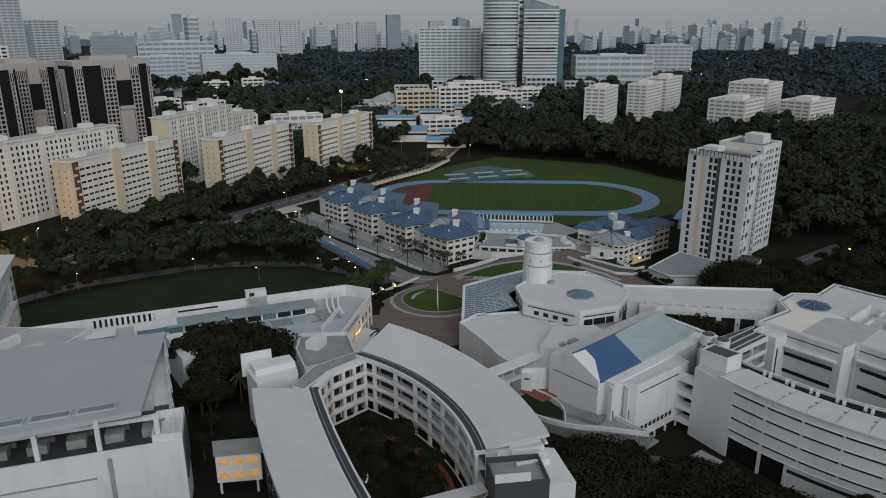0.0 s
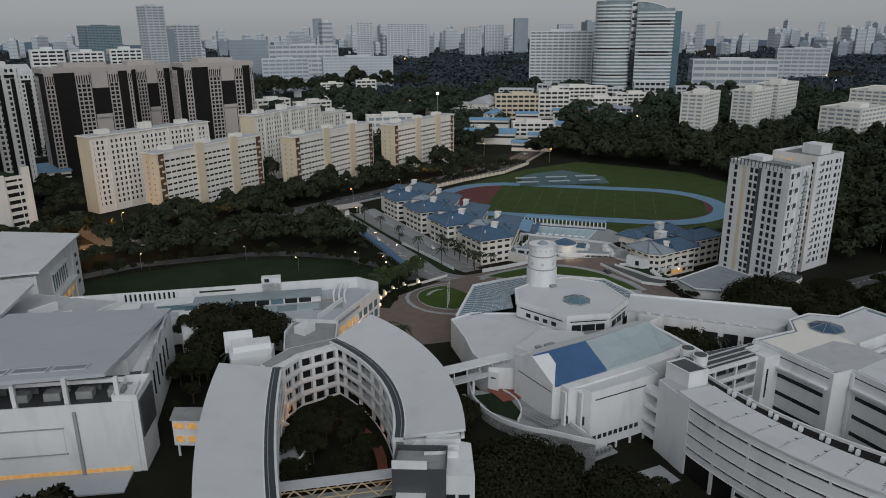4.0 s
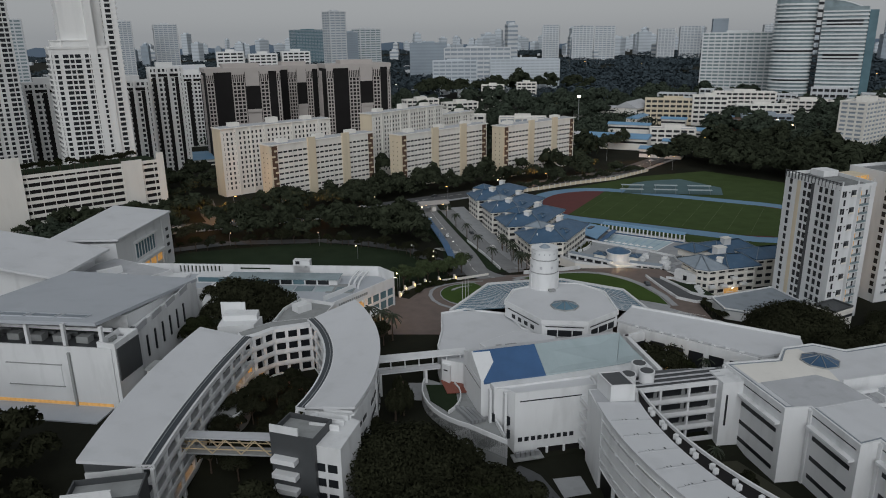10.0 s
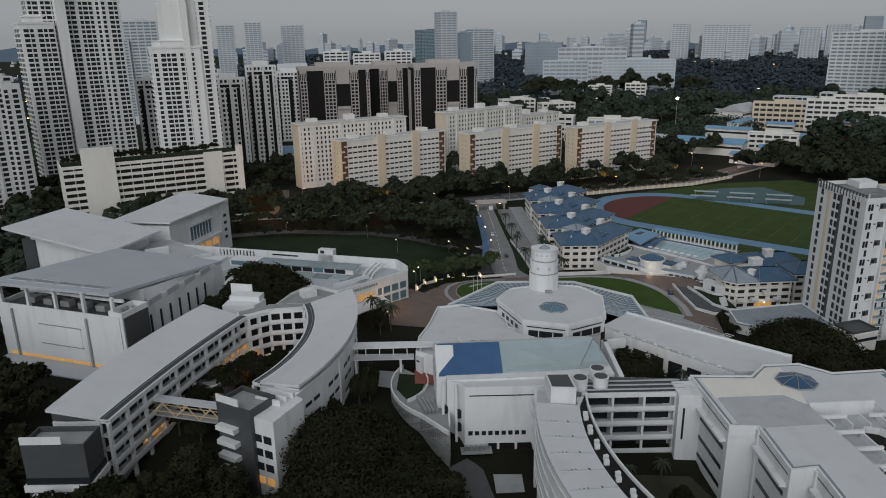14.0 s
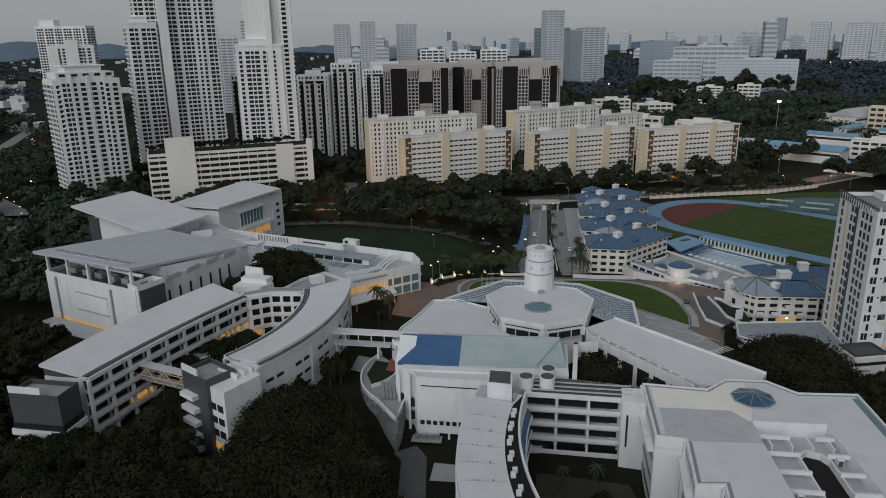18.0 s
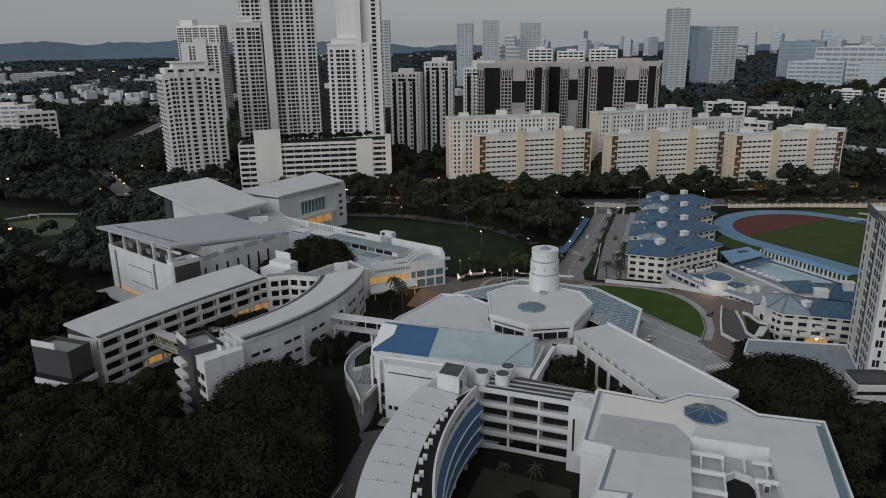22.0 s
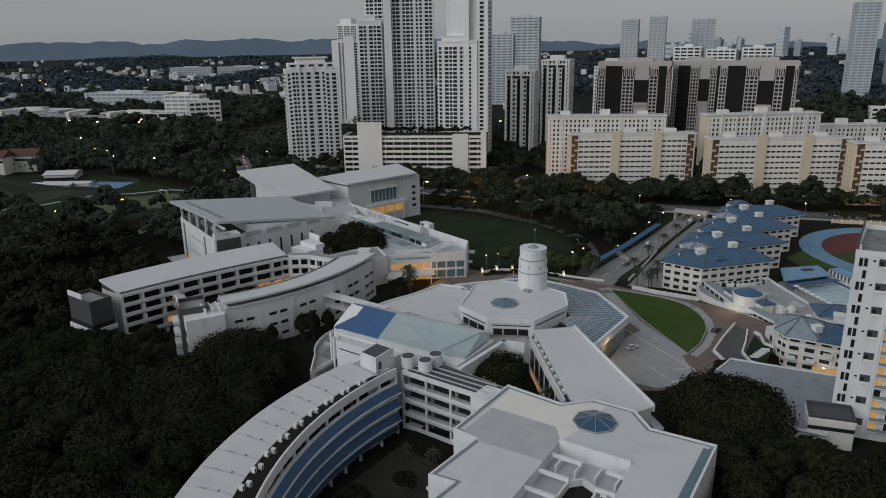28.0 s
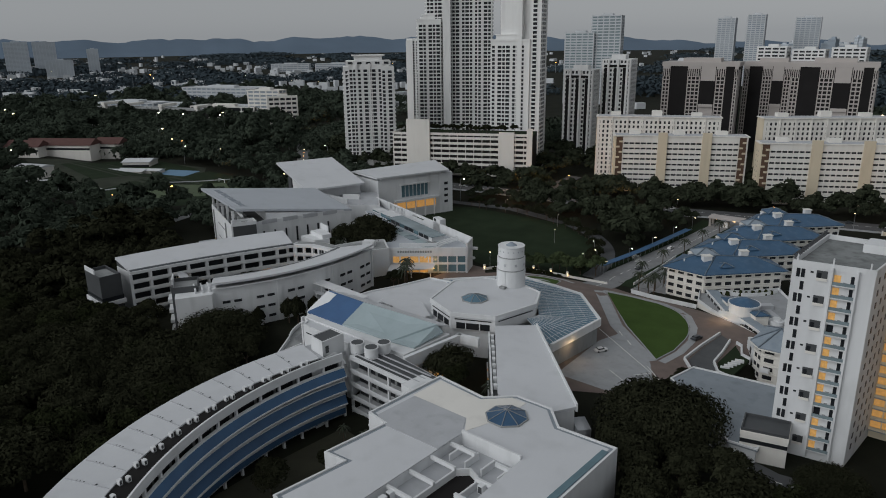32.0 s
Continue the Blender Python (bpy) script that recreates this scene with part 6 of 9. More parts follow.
for i in range(4):
    y0 = 229 + 29.5 * i
    dx = (0, -0.6, 0.4, 1.0)[i]
    hp_ = [(194.3 + dx, y0 - 0.4), (209.6, y0 - 1.4), (231.2, y0 + 22.4), (223.5, y0 + 30.5), (209, y0 + 21.5), (201, y0 + 23.5), (194.3 + dx, y0 + 17)]
    th = thing("boarding_house", 208, y0 + 12, -5, "cream-white four-storey boarding house with a blue-grey roof" if i else "cream-white boarding house with a blue-grey roof by the drive", "house", "boarding houses")
    house_walls(th, hp_, -5.2, 6.6)
    e = grow(hp_, 1.6)
    r0, r1, r2 = (201.5, y0 + 9.5, 10.4), (208.5, y0 + 11.5, 10.9), (221, y0 + 21.5, 10.4)
    roof_shell(th, e, [r0, r1, r2], [(0, 1, 8, 7), (1, 2, 9, 8), (2, 3, 9), (3, 4, 8, 9), (4, 5, 7, 8), (5, 6, 7), (6, 0, 7)], 6.9, BLUER, "blue-grey metal hipped roof")
    part("link_wall", Geo().prism([(198.5, y0 + 18), (214, y0 + 22), (214, y0 + 30), (198.5, y0 + 28)], -6, 4.6), HDBW, th, "lower white link wall")
    part("link_roof", Geo().prism([(198, y0 + 17.6), (214.4, y0 + 21.6), (214.4, y0 + 30.4), (198, y0 + 28.4)], 4.6, 4.9), SLATE, th)
    # raised pavilion roofs and vents
    part("clerestory", Geo().box(203.2, y0 + 14.2, 7.2, 7.6, 6.6, 3.4, radians(40)), HDBW, th, "white clerestory wall")
    pyramid(th, 203.2, y0 + 14.2, 9.6, 8.6, 40, 10.6, 2.0, SLATE if i % 2 == 0 else BLUER, "paler weathered roof", "pavilion_roof")
    vent_box(th, 206.5, y0 + 7.6, 8.0, 11.4, 3.4, 44), vent_box(th, 216.5, y0 + 20, 9.0, 12.4, 3.0, 44), vent_box(th, 197.6, y0 + 14, 7.6, 9.6, 1.6, 0)
    part("dormer", Geo().box(213.5, y0 + 8.2, 6.9, 4.4, 3.4, 1.7, radians(48)), HDBW, th, "small white dormer")
    pyramid(th, 213.5, y0 + 8.2, 5.6, 4.8, 48, 8.6, 1.2, BLUER, "", "dormer_roof")
    part("stair_bay", Geo().prism(rect(214.5, y0 + 6.3, 3.4, 1.4, 48), -6, 6.4), HDBW, th, "projecting white stair bay")
    for k in range(3):
        part("flue", Geo().tube(199 + 8 * k, y0 + 4 + 5.5 * k, 7.6, 9.5, 0.3, n=8), WHITE, th)
# two houses by the tower
th = thing("boarding_house", 257, 181, -4, "cream-white boarding house with a pale pyramid roof by the tower", "house", "boarding houses")
hp_ = ccw([(245.4, 177.2), (248.4, 174), (257, 174.6), (270.2, 174.6), (270.4, 188.4), (246, 189)])
house_walls(th, hp_, -4.6, 6.4)
part("corner_tower", Geo().prism(ccw([(240.6, 185.5), (245.4, 177.4), (247.5, 178.8), (243.2, 187.5)]), -6, 3.6), WHITE, th, "white corner stair tower")
part("corner_window", Geo().prism(side((242.6, 182.1), (243.4, 180.8), -0.08), 0.2, 2.2), GLASS, th)
roof_shell(th, [(244, 176.6), (247.8, 172.6), (257.4, 173.2), (257.4, 190.4), (244.4, 190.4)], [(250.8, 183.2, 10.0)], [(0, 1, 5), (1, 2, 5), (2, 3, 5), (3, 4, 5), (4, 0, 5)], 6.7, SLATE, "pale weathered pyramid roof")
roof_shell(th, [(256.6, 173), (271.8, 173.2), (272, 189.8), (256.6, 190.2)], [(260.4, 181.6, 9.8), (268, 181.6, 9.6)], [(0, 1, 5, 4), (1, 2, 5), (2, 3, 4, 5), (3, 0, 4)], 6.75, BLUER, "blue-grey metal hipped roof")
vent_box(th, 261.5, 187, 7.5, 11.2, 4.2, 4), vent_box(th, 255.8, 178, 7.6, 9.6, 2.6, 45)
for x in (250, 255.5, 260, 264.5):
    part("balcony", Geo().box(x, 173.4, -1.0 if x != 260 else 1.8, 2.6, 1.6, 1.0), WHITE, th, "white balcony")
part("porch_light", Geo().box(259.5, 173.2, -1.9, 0.5, 0.3, 0.2), COOL, th, "bright porch light")
part("lit_doorway", Geo().prism(side((256.5, 174.3), (263, 174.4), -0.1), -4.2, -2.2), WARMS, th, "warm lit doorway")
th = thing("boarding_house", 270, 199, -4, "cream-white boarding house with dark blue roofs behind another", "house", "boarding houses")
house_walls(th, ccw([(256, 193.6), (284.5, 193), (284, 207), (257, 206.5)]), -4.6, 6.0)
pyramid(th, 258, 200.4, 11.4, 11.4, 20, 7.4, 2.2, BLUER, "dark blue pavilion roof", "pavilion_roof")
part("pavilion_wall", Geo().box(258, 200.4, 4, 8.6, 8.6, 3.3, radians(20)), HDBW, th)
roof_shell(th, [(263, 191.6), (286, 191.4), (286, 208.6), (263, 208.4)], [(269, 200, 9.6), (280, 200, 9.6)], [(0, 1, 5, 4), (1, 2, 5), (2, 3, 4, 5), (3, 0, 4)], 6.4, BLUER, "dark blue metal hipped roof")
vent_box(th, 272, 198, 7.5, 11.2, 3.4, 4)
th = thing("boarding_house", 281.5, 184, -4, "tall cream-white boarding house with a blue-grey roof", "house", "boarding houses")
house_walls(th, [(273.4, 178.5), (290, 178.5), (290, 190), (273.4, 190)], -4.6, 7.4)
roof_shell(th, [(272, 177), (291.5, 177), (291.5, 191.4), (272, 191.4)], [(278, 184, 10.8), (286, 184, 10.8)], [(0, 1, 5, 4), (1, 2, 5), (2, 3, 4, 5), (3, 0, 4)], 7.8, BLUER, "blue-grey metal hipped roof")

# reception building with its terrace and domed drum
rc = thing("reception_building", 228, 212, -3, "low white reception building with blue strip roofs and a domed drum", "building")
RC = ccw([(208, 228.5), (211.5, 218), (219, 211.5), (227, 206.4), (241, 197), (247, 189.5), (255.5, 193), (256, 208), (258, 214), (249, 227), (236, 243), (231, 250), (221.5, 238)])
part("body", Geo().prism(RC, -7, -1.2), HDBW, rc)
part("terrace", Geo().prism(grow(RC, -0.3), -1.2, -1.1), PAVE, rc, "grey paved terrace roof")
parapet(rc, RC, -1.2, 1.0, 0.35, WHITE)
for a, b in (((211.6, 226.5), (224.6, 209.6)), ((231, 206.2), (241.8, 197.3))):
    part("strip_wall", Geo().prism(side(a, b, 3.4), -3.5, 0.7), WHITE, rc)
    part("strip_roof", Geo().prism(side(a, b, 4.0), 0.7, 1.0), SLATE, rc, "blue-grey strip roof")
    part("strip_roof_edge", Geo().prism(side(a, b, -0.5), 0.5, 1.1), WHITE, rc)
    l_ = math.hypot(b[0] - a[0], b[1] - a[1])
    for k in range(5):
        u, v = 0.06 + 0.19 * k, 0.2 + 0.19 * k
        part("window", Geo().prism(side((a[0] + (b[0] - a[0]) * u, a[1] + (b[1] - a[1]) * u), (a[0] + (b[0] - a[0]) * v, a[1] + (b[1] - a[1]) * v), -0.08), -1.3, 0.1), GLASS, rc)
part("entrance_canopy", Geo().prism(bow((222.5, 209.5), (227.4, 203.2), (234, 203), 8) + [(233, 206.5), (225.5, 210)], 0.2, 0.7), WHITE, rc, "curved white entrance canopy")
part("entrance_light", Geo().prism(ccw([(225, 207.6), (227.5, 205.4), (231, 205), (231, 206.4)]), 0.0, 0.12), COOL, rc, "warm entrance downlights")
part("entrance_glow_door", Geo().prism(side((224.8, 208.2), (231.4, 203.9), -0.06), -2.6, -0.6), WARMS, rc)
part("drum", Geo().tube(229.8, 213.6, -1.2, 3.7, 5.0, n=32), WHITE, rc, "white cylindrical drum")
part("drum_ledge", Geo().tube(229.8, 213.6, 3.7, 4.2, 5.5, n=32), WHITE, rc)
part("dome", Geo().tube(229.8, 213.6, 4.2, 6.0, 5.2, 1.0, n=16), BLUER, rc, "dark blue shallow dome")
pyramid(rc, 236.2, 210.6, 5.6, 5.0, 45, 2.6, 0.9, BLUER, "small dark blue pavilion roof", "pavilion_roof")
part("pavilion", Geo().box(236.2, 210.6, -1.2, 4.6, 4.0, 3.8, radians(45)), HDBW, rc)
pyramid(rc, 223.6, 217.5, 6.0, 4.6, -50, 2.6, 0.8, BLUER, "", "pavilion_roof")
part("pavilion", Geo().box(223.6, 217.5, -1.2, 5.0, 3.8, 3.8, radians(-50)), HDBW, rc)
for x, y, r in ((241, 214, 2.4), (244.5, 216, 1.7), (248, 205, 2.6), (251, 210, 1.8), (246, 200, 1.5)):
    part("roof_planter", Geo().tube(x, y, -1.1, 0.2, r, n=14).tube(x, y, 0.2, 1.0, r * 0.6, n=12), WHITE, rc, "round white roof feature")
for x, y, w, d, a in ((238, 219, 7, 2, -45), (246, 221, 6, 2.4, -45), (252, 201, 5, 3, 10), (233, 226, 6, 3, 40)):
    part("plant_unit", Geo().box(x, y, -1.1, w, d, 1.6, radians(a)), ROOFG, rc)
part("terrace_balustrade", Geo().strip(zed(bow((214, 231), (220.5, 233), (231.5, 246), 8), 0.2), zed(shift(bow((214, 231), (220.5, 233), (231.5, 246), 8), 0.4), 0.2), 1.3), WHITE, rc)
FOOT.append(grow(RC, 1))
sb = mat("terrace_bush", (0.03, 0.035, 0.015), 0.9, var=0.4, size=1, spec=0.02, bump=0)
for k in range(14):
    x, y = 214 + 1.2 * k + (k % 3) * 0.8, 229 + 1.15 * k - (k % 2)
    part("planter_bush", Geo().tube(x, y, -1.1, 0.4, 0.8, 0.5, n=7), sb, rc)
low = thing("garden_retaining_wall", 203, 213, -1, "long low white wall behind the lawn", "wall")
lw_ = [(186, 214.5), (196, 213.2), (205, 213.8), (212.4, 214.6)]
part("wall", Geo().strip([(p[0], p[1], ground_z(*p) + 1.6) for p in lw_], [(p[0], p[1], ground_z(*p) + 1.6) for p in shift(lw_, -0.5)], 3), WHITE, low)
pl = thing("pool_deck", 256, 246, -5, "paved swimming-pool deck with pale water", "pool")
part("paving", Geo().prism(ccw([(231, 251), (238, 266), (252, 274), (284, 243), (282, 226), (262, 214), (250, 228)]), -5.6, -4.6), PAVE, pl)
PW = ccw([(242.6, 255), (253.5, 268.3), (276.3, 245.3), (261.5, 234.9)])
part("water", Geo().prism(PW, -4.6, -4.56), WATER, pl, "still pale blue pool water")
parapet(pl, grow(PW, 0.5), -4.6, 0.15, 0.5, WHITE)
for k in range(1, 8):
    a = (242.6 + (261.5 - 242.6) * k / 8, 255 + (234.9 - 255) * k / 8)
    b = (253.5 + (276.3 - 253.5) * k / 8, 268.3 + (245.3 - 268.3) * k / 8)
    part("lane_line", Geo().prism(side(a, b, 0.25), -4.555, -4.55), TRACKB, pl)
for k in range(8):
    x, y = 243.5 + 2.2 * k, 252 - 2.35 * k
    part("deck_parasol", Geo().tube(x - 1.5, y - 1.5, -4.6, -2.4, 0.06, n=5).tube(x - 1.5, y - 1.5, -2.4, -1.9, 1.3, 0.1, n=8), WHITE, pl, "white folding parasol")
FOOT.append([(231, 251), (238, 266), (252, 276), (288, 243), (284, 224), (262, 212)])
gs = thing("grandstand", 268, 258, -5, "long low blue-roofed grandstand with white columns", "grandstand")
ga, gb = (251.6, 275.2), (281.5, 243.8)
part("roof", Geo().prism(side(ga, gb, 4.5), -0.9, -0.5), BLUESH, gs, "light blue flat stand roof")
part("back_wall", Geo().prism(side(ga, gb, 0.4), -5, -3.6), HDBW, gs)
part("shade", Geo().prism(side(ga, gb, -1.6), -4.9, -4.4), BLUEW, gs, "dark blue base strip")
for i in range(22):
    f = i / 21
    part("column", Geo().box(ga[0] + (gb[0] - ga[0]) * f, ga[1] + (gb[1] - ga[1]) * f, -5, 0.6, 0.6, 4.1, radians(45)), WHITE, gs)
for k in range(2):
    part("tier", Geo().prism(side((ga[0] + 1.2 * k + 1, ga[1] + 1.2 * k + 1), (gb[0] + 1.2 * k + 1, gb[1] + 1.2 * k + 1), 1.2), -5, -3.8 - 0.5 * k), CONC, gs)
FOOT.append(side(ga, gb, 8))
bc = thing("blue_canopy", 243, 267, -5, "light blue flat canopy between house and stand", "canopy")
BC = ccw([(233.4, 268), (237.2, 251), (253, 268.6), (246.4, 280)])
part("roof", Geo().prism(BC, -1.6, -1.2), BLUESH, bc)
part("awning", Geo().prism(side((238, 250.4), (254.4, 268.2), -2.4), -2.6, -2.3), BLUEW, bc, "deep blue awning")
part("roof_light", Geo().prism(rect(243.5, 271, 5, 2.2, 40), -1.2, -0.9), GLASS, bc)
for x, y in ((234, 268), (238, 253), (252, 268), (246, 278)):
    part("post", Geo().tube(x, y, -5, -1.6, 0.15, n=6), STEEL, bc)

# covered walkway along the avenue and the gatehouse
cw = thing("avenue_walkway", 164, 270, -4, "long blue-roofed covered walkway beside the avenue", "walkway")
cp = [(160.5, 236), (162.2, 250), (164, 268), (165, 290), (166, 318)]
for i in range(4):
    a, b = cp[i], cp[i + 1]
    zt = ground_z(*a) + 3.2
    part("roof", Geo().strip(zed(shift([a, b], -1.6), zt), zed(shift([a, b], 1.6), zt), 0.25), BLUEW, cw, "blue sheet roof")
    for k in range(5):
        x, y = a[0] + (b[0] - a[0]) * k / 5, a[1] + (b[1] - a[1]) * k / 5
        part("post", Geo().tube(x, y, -5.2, zt, 0.1, n=6), STEEL, cw)
gt = thing("gatehouse", 176, 345, -5, "pinkish flat gatehouse canopy across the avenue", "gatehouse")
part("roof", Geo().prism(rect(176, 345, 18, 7, 4), -0.4, 0.6), PINK, gt)
for x, y in ((168, 342.5), (184, 343.6), (168, 347), (184, 348)):
    part("column", Geo().box(x, y, -5, 1, 1, 4.6), PINK, gt)
part("booth", Geo().box(176, 345, -5, 2.4, 3, 3), HDBW, gt)
for x in (171, 181):
    part("lamp", Geo().box(x, 342, -0.6, 1.2, 0.4, 0.2), WARM, gt)

# curved lit garden wall
yw = thing("garden_wall", 145, 208, -1, "low curved white wall with lit piers round the planting", "wall")
yp = bow((128, 194), (137.6, 208), (158, 216.5), 16) + [(166, 219), (172, 221)]
part("wall", Geo().strip([(p[0], p[1], ground_z(*p) + 1.0) for p in yp], [(p[0], p[1], ground_z(*p) + 1.0) for p in shift(yp, 0.4)], 1.6), HDBW, yw)
for i in range(0, 17, 3):
    x, y = yp[i]
    z = ground_z(x, y)
    part("pier", Geo().box(x, y, z - 0.5, 0.8, 0.8, 2.9), HDBW, yw)
    part("pier_lamp", Geo().box(x + 0.5, y - 0.5, z + 0.7, 0.25, 0.25, 1.1), WARM, yw, "warm pier lamp")
# flagpoles and small forecourt sign
for i in range(3):
    x, y = 149.5 + 1.8 * i, 181 + 2.4 * i
    fp_ = thing("flagpole", x, y, 0, "slender white flagpole on the island", "flagpole", "flagpoles")
    part("pole", Geo().tube(x, y, 0, 9, 0.1, 0.05, n=6), WHITE, fp_)
    part("base", Geo().tube(x, y, 0, 0.3, 0.3, n=8), PAVE, fp_)

# driveway walls near the tower, and the car-park podium roof
dw = thing("driveway_wall", 232, 172, -2, "white curved retaining walls beside the ramp", "retaining wall")
for pts in ([(230.6, 190), (229.6, 176), (229.4, 164), (233.6, 158.6), (244, 156.6), (263, 158.4)], [(235.2, 186.4), (236.6, 176), (237.2, 167.4), (240.5, 161.8), (244.6, 160.8)], [(237.4, 186), (239.5, 184.5), (241.8, 178), (244.8, 176.6)]):
    pf = fine(pts, 3)
    part("wall", Geo().strip(zed(pf, 1.0), zed(shift(pf, 0.5), 1.0), 5), WHITE, dw)
part("ramp_surface", Geo().prism(ccw([(231, 189.6), (235, 186.6), (236.4, 176), (237, 167), (240, 161.4), (234, 159.4), (230.2, 164.6), (230.2, 176)]), -0.6, 0.14), ASPH, dw, "dark asphalt ramp")
part("planted_court", Geo().prism(ccw([(237.6, 184), (241.4, 178), (244.6, 176), (244.4, 162), (241, 162.4), (237.8, 168)]), -0.6, 0.2), LAWND, dw, "planted court beside the ramp")
for k in range(5):
    part("garden_step", Geo().box(240.8 + 0.5 * k, 166 + 1.6 * k, 0.2, 2.6, 0.7, 0.5 + 0.12 * k, radians(20)), WHITE, dw)
pd_ = thing("podium_roof", 250, 140, 0, "large flat blue-grey podium roof below the tower", "podium")
PD = ccw([(234.5, 142.5), (236.5, 152.8), (264, 156.5), (264, 121.5), (258, 121)])
part("body", Geo().prism(PD, -5, 3.4), WHITE, pd_)
part("roof", Geo().prism(grow(PD, 0.5), 3.4, 3.8), PODR, pd_, "smooth grey membrane roof")
parapet(pd_, grow(PD, 0.5), 3.8, 0.4, 0.4)
FOOT.append(grow(PD, 2))
ht = thing("guard_hut", 264, 126, -3, "white two-storey hut with a dark flat roof", "hut")
HT = ccw([(260.2, 121.3), (270, 124), (268.4, 131.5), (258.6, 128.8)])
part("body", Geo().prism(HT, -4, 7.6), HDBW, ht)
part("roof", Geo().prism(grow(HT, -0.3), 7.6, 7.7), DGREY, ht, "mossy dark flat roof")
parapet(ht, HT, 7.6, 0.7, 0.3, DGREY)
part("eave_band", Geo().prism(grow(HT, 0.12), 6.6, 7.5), HDBW, ht)
part("window", Geo().prism(side(HT[0], HT[1], -0.06), 4.6, 5.6), GLASS, ht)
FOOT.append(grow(HT, 2))
ct = thing("cooling_plinth", 204, 96, 0, "stacked pale plant housings beside the long roof", "plant housing")
for i in range(3):
    part("housing", Geo().prism(rect(229 - 0.6 * i, 101 + 2.4 * i, 6, 2.0, -45), -1, 6.5 - 1.2 * i), ROOFG, ct)

# ---- residential tower ----
ap = thing("residential_tower", 283, 144, 0, "tall white residential tower with paired dark windows and balconies", "tower block")
A0, A1, A2, A3 = (264.8, 157.6), (264.2, 130.6), (280.1, 133), (281.9, 158.6)
TP_ = ccw([A0, A1, A2, A3])
STAINR = mat("stained_roof_screed", (0.19, 0.2, 0.2), 0.85, var=0.4, size=4, grain=0.8, dirt=(0.07, 0.075, 0.075), dirt_amt=0.6)
part("body", Geo().prism(TP_, -4, 46.6), WHITE, ap)
part("roof", Geo().prism(grow(TP_, -0.4), 46.6, 46.75), STAINR, ap, "dark stained flat roof")
parapet(ap, grow(TP_, 0.1), 46.5, 1.4, 0.4)
NF, FH = 15, 2.92
wm = Geo().prism([(0, -0.1), (1.3, -0.1), (1.3, 0.06), (0, 0.06)], 0, 1.95).mesh("window", GLASS)
wn_ = Geo().prism([(0, -0.1), (0.75, -0.1), (0.75, 0.06), (0, 0.06)], 0, 2.0).mesh("window", GLASS)
fmb = Geo().prism([(-0.15, -0.16), (1.4, -0.16), (1.4, 0.02), (-0.15, 0.02)], -0.18, 0.0).mesh("sill", WHITE)
for f in range(NF):
    z = 3.2 + f * FH
    for k in (2.5, 9.8, 12.0, 17.4, 20.0, 22.6):
        m = place((A0[0] + (A1[0] - A0[0]) * k / 27, A0[1] + (A1[1] - A0[1]) * k / 27), A1, z)
        w_ = piece("window", wm, ap, m)
        s_ = new("sill", fmb)
        s_.parent = w_
part("panel_strip", Geo().prism(side((264.68, 151.2), (264.64, 149.4), -0.12), 0, 46), CREAM, ap, "cream vertical wall strip")
part("service_slot", Geo().prism(side((264.56, 144.2), (264.53, 142.8), -0.12), 0, 46.8), DGREY, ap, "dark vertical service slot")
dS = Vector((A2[0] - A1[0], A2[1] - A1[1])).normalized()
def ps(k, o=0.0): return (A1[0] + dS.x * k + dS.y * o, A1[1] + dS.y * k - dS.x * o)
EB = (281.2, 149.5)
def pe(k, o=0.0): return (A2[0] + (EB[0] - A2[0]) * k / 16.5 + o, A2[1] + (EB[1] - A2[1]) * k / 16.5)
for f in range(NF):
    z = 3.2 + f * FH
    piece("window", wn_, ap, place(ps(1.9), ps(9), z))
    if f % 2 == 0:
        piece("window", wn_, ap, place(ps(0.9), ps(9), z))
        part("small_window", Geo().prism(side(ps(3.7), ps(4.3), -0.08), z + 1.3, z + 1.7), GLASS, ap)
        # Nothing is recessed: a dark grey panel paints the balcony's shade.
        part("balcony_recess", Geo().prism(side(ps(4.9), ps(7.1), -0.07), z - 0.1, z + 2.1), DGREY, ap, "shaded recessed balcony")
        part("recess_door", Geo().prism(side(ps(5.1), ps(5.9), -0.12), z - 0.1, z + 1.6), GLASS, ap)
        part("recess_rail", Geo().prism(side(ps(4.9, 0.3), ps(7.1, 0.3), -0.06), z - 0.2, z + 0.45), HDBW, ap)
    lit = f % 7 != 3
    part("lit_room", Geo().prism(side(ps(8.4), ps(9.7), -0.1), z - 0.3, z + 1.6), WARMS if lit else GLASS, ap, "warm lit balcony door" if lit else "")
    part("balcony_window", Geo().prism(side(ps(11.6), ps(12.3), -0.1), z - 0.3, z + 1.7), GLASS, ap)
    part("balcony_slab", Geo().prism(side(ps(8.2), ps(12.6), -0.9), z - 0.75, z - 0.5), WHITE, ap)
    part("balcony_rail", Geo().prism(side(ps(8.2, 0.85), ps(12.6, 0.85), -0.06), z - 0.5, z + 0.25), HQG, ap)
    part("condenser", Geo().prism(side(ps(10.2, 0.2), ps(10.9, 0.2), -0.4), z - 0.5, z + 0.2), STEEL, ap)
    for k in (3.0, 7.0, 10.5, 14.0):
        part("window", Geo().prism(side(pe(k), pe(k + 0.9), -0.1), z + 0.1, z + 1.5), GLASS, ap)
part("balcony_fin", Geo().prism(side(ps(7.8), ps(8.15), -1.0), 1, 47.2), WHITE, ap)
part("balcony_fin", Geo().prism(side(ps(12.65), ps(13.0), -0.9), 1, 47.2), WHITE, ap)
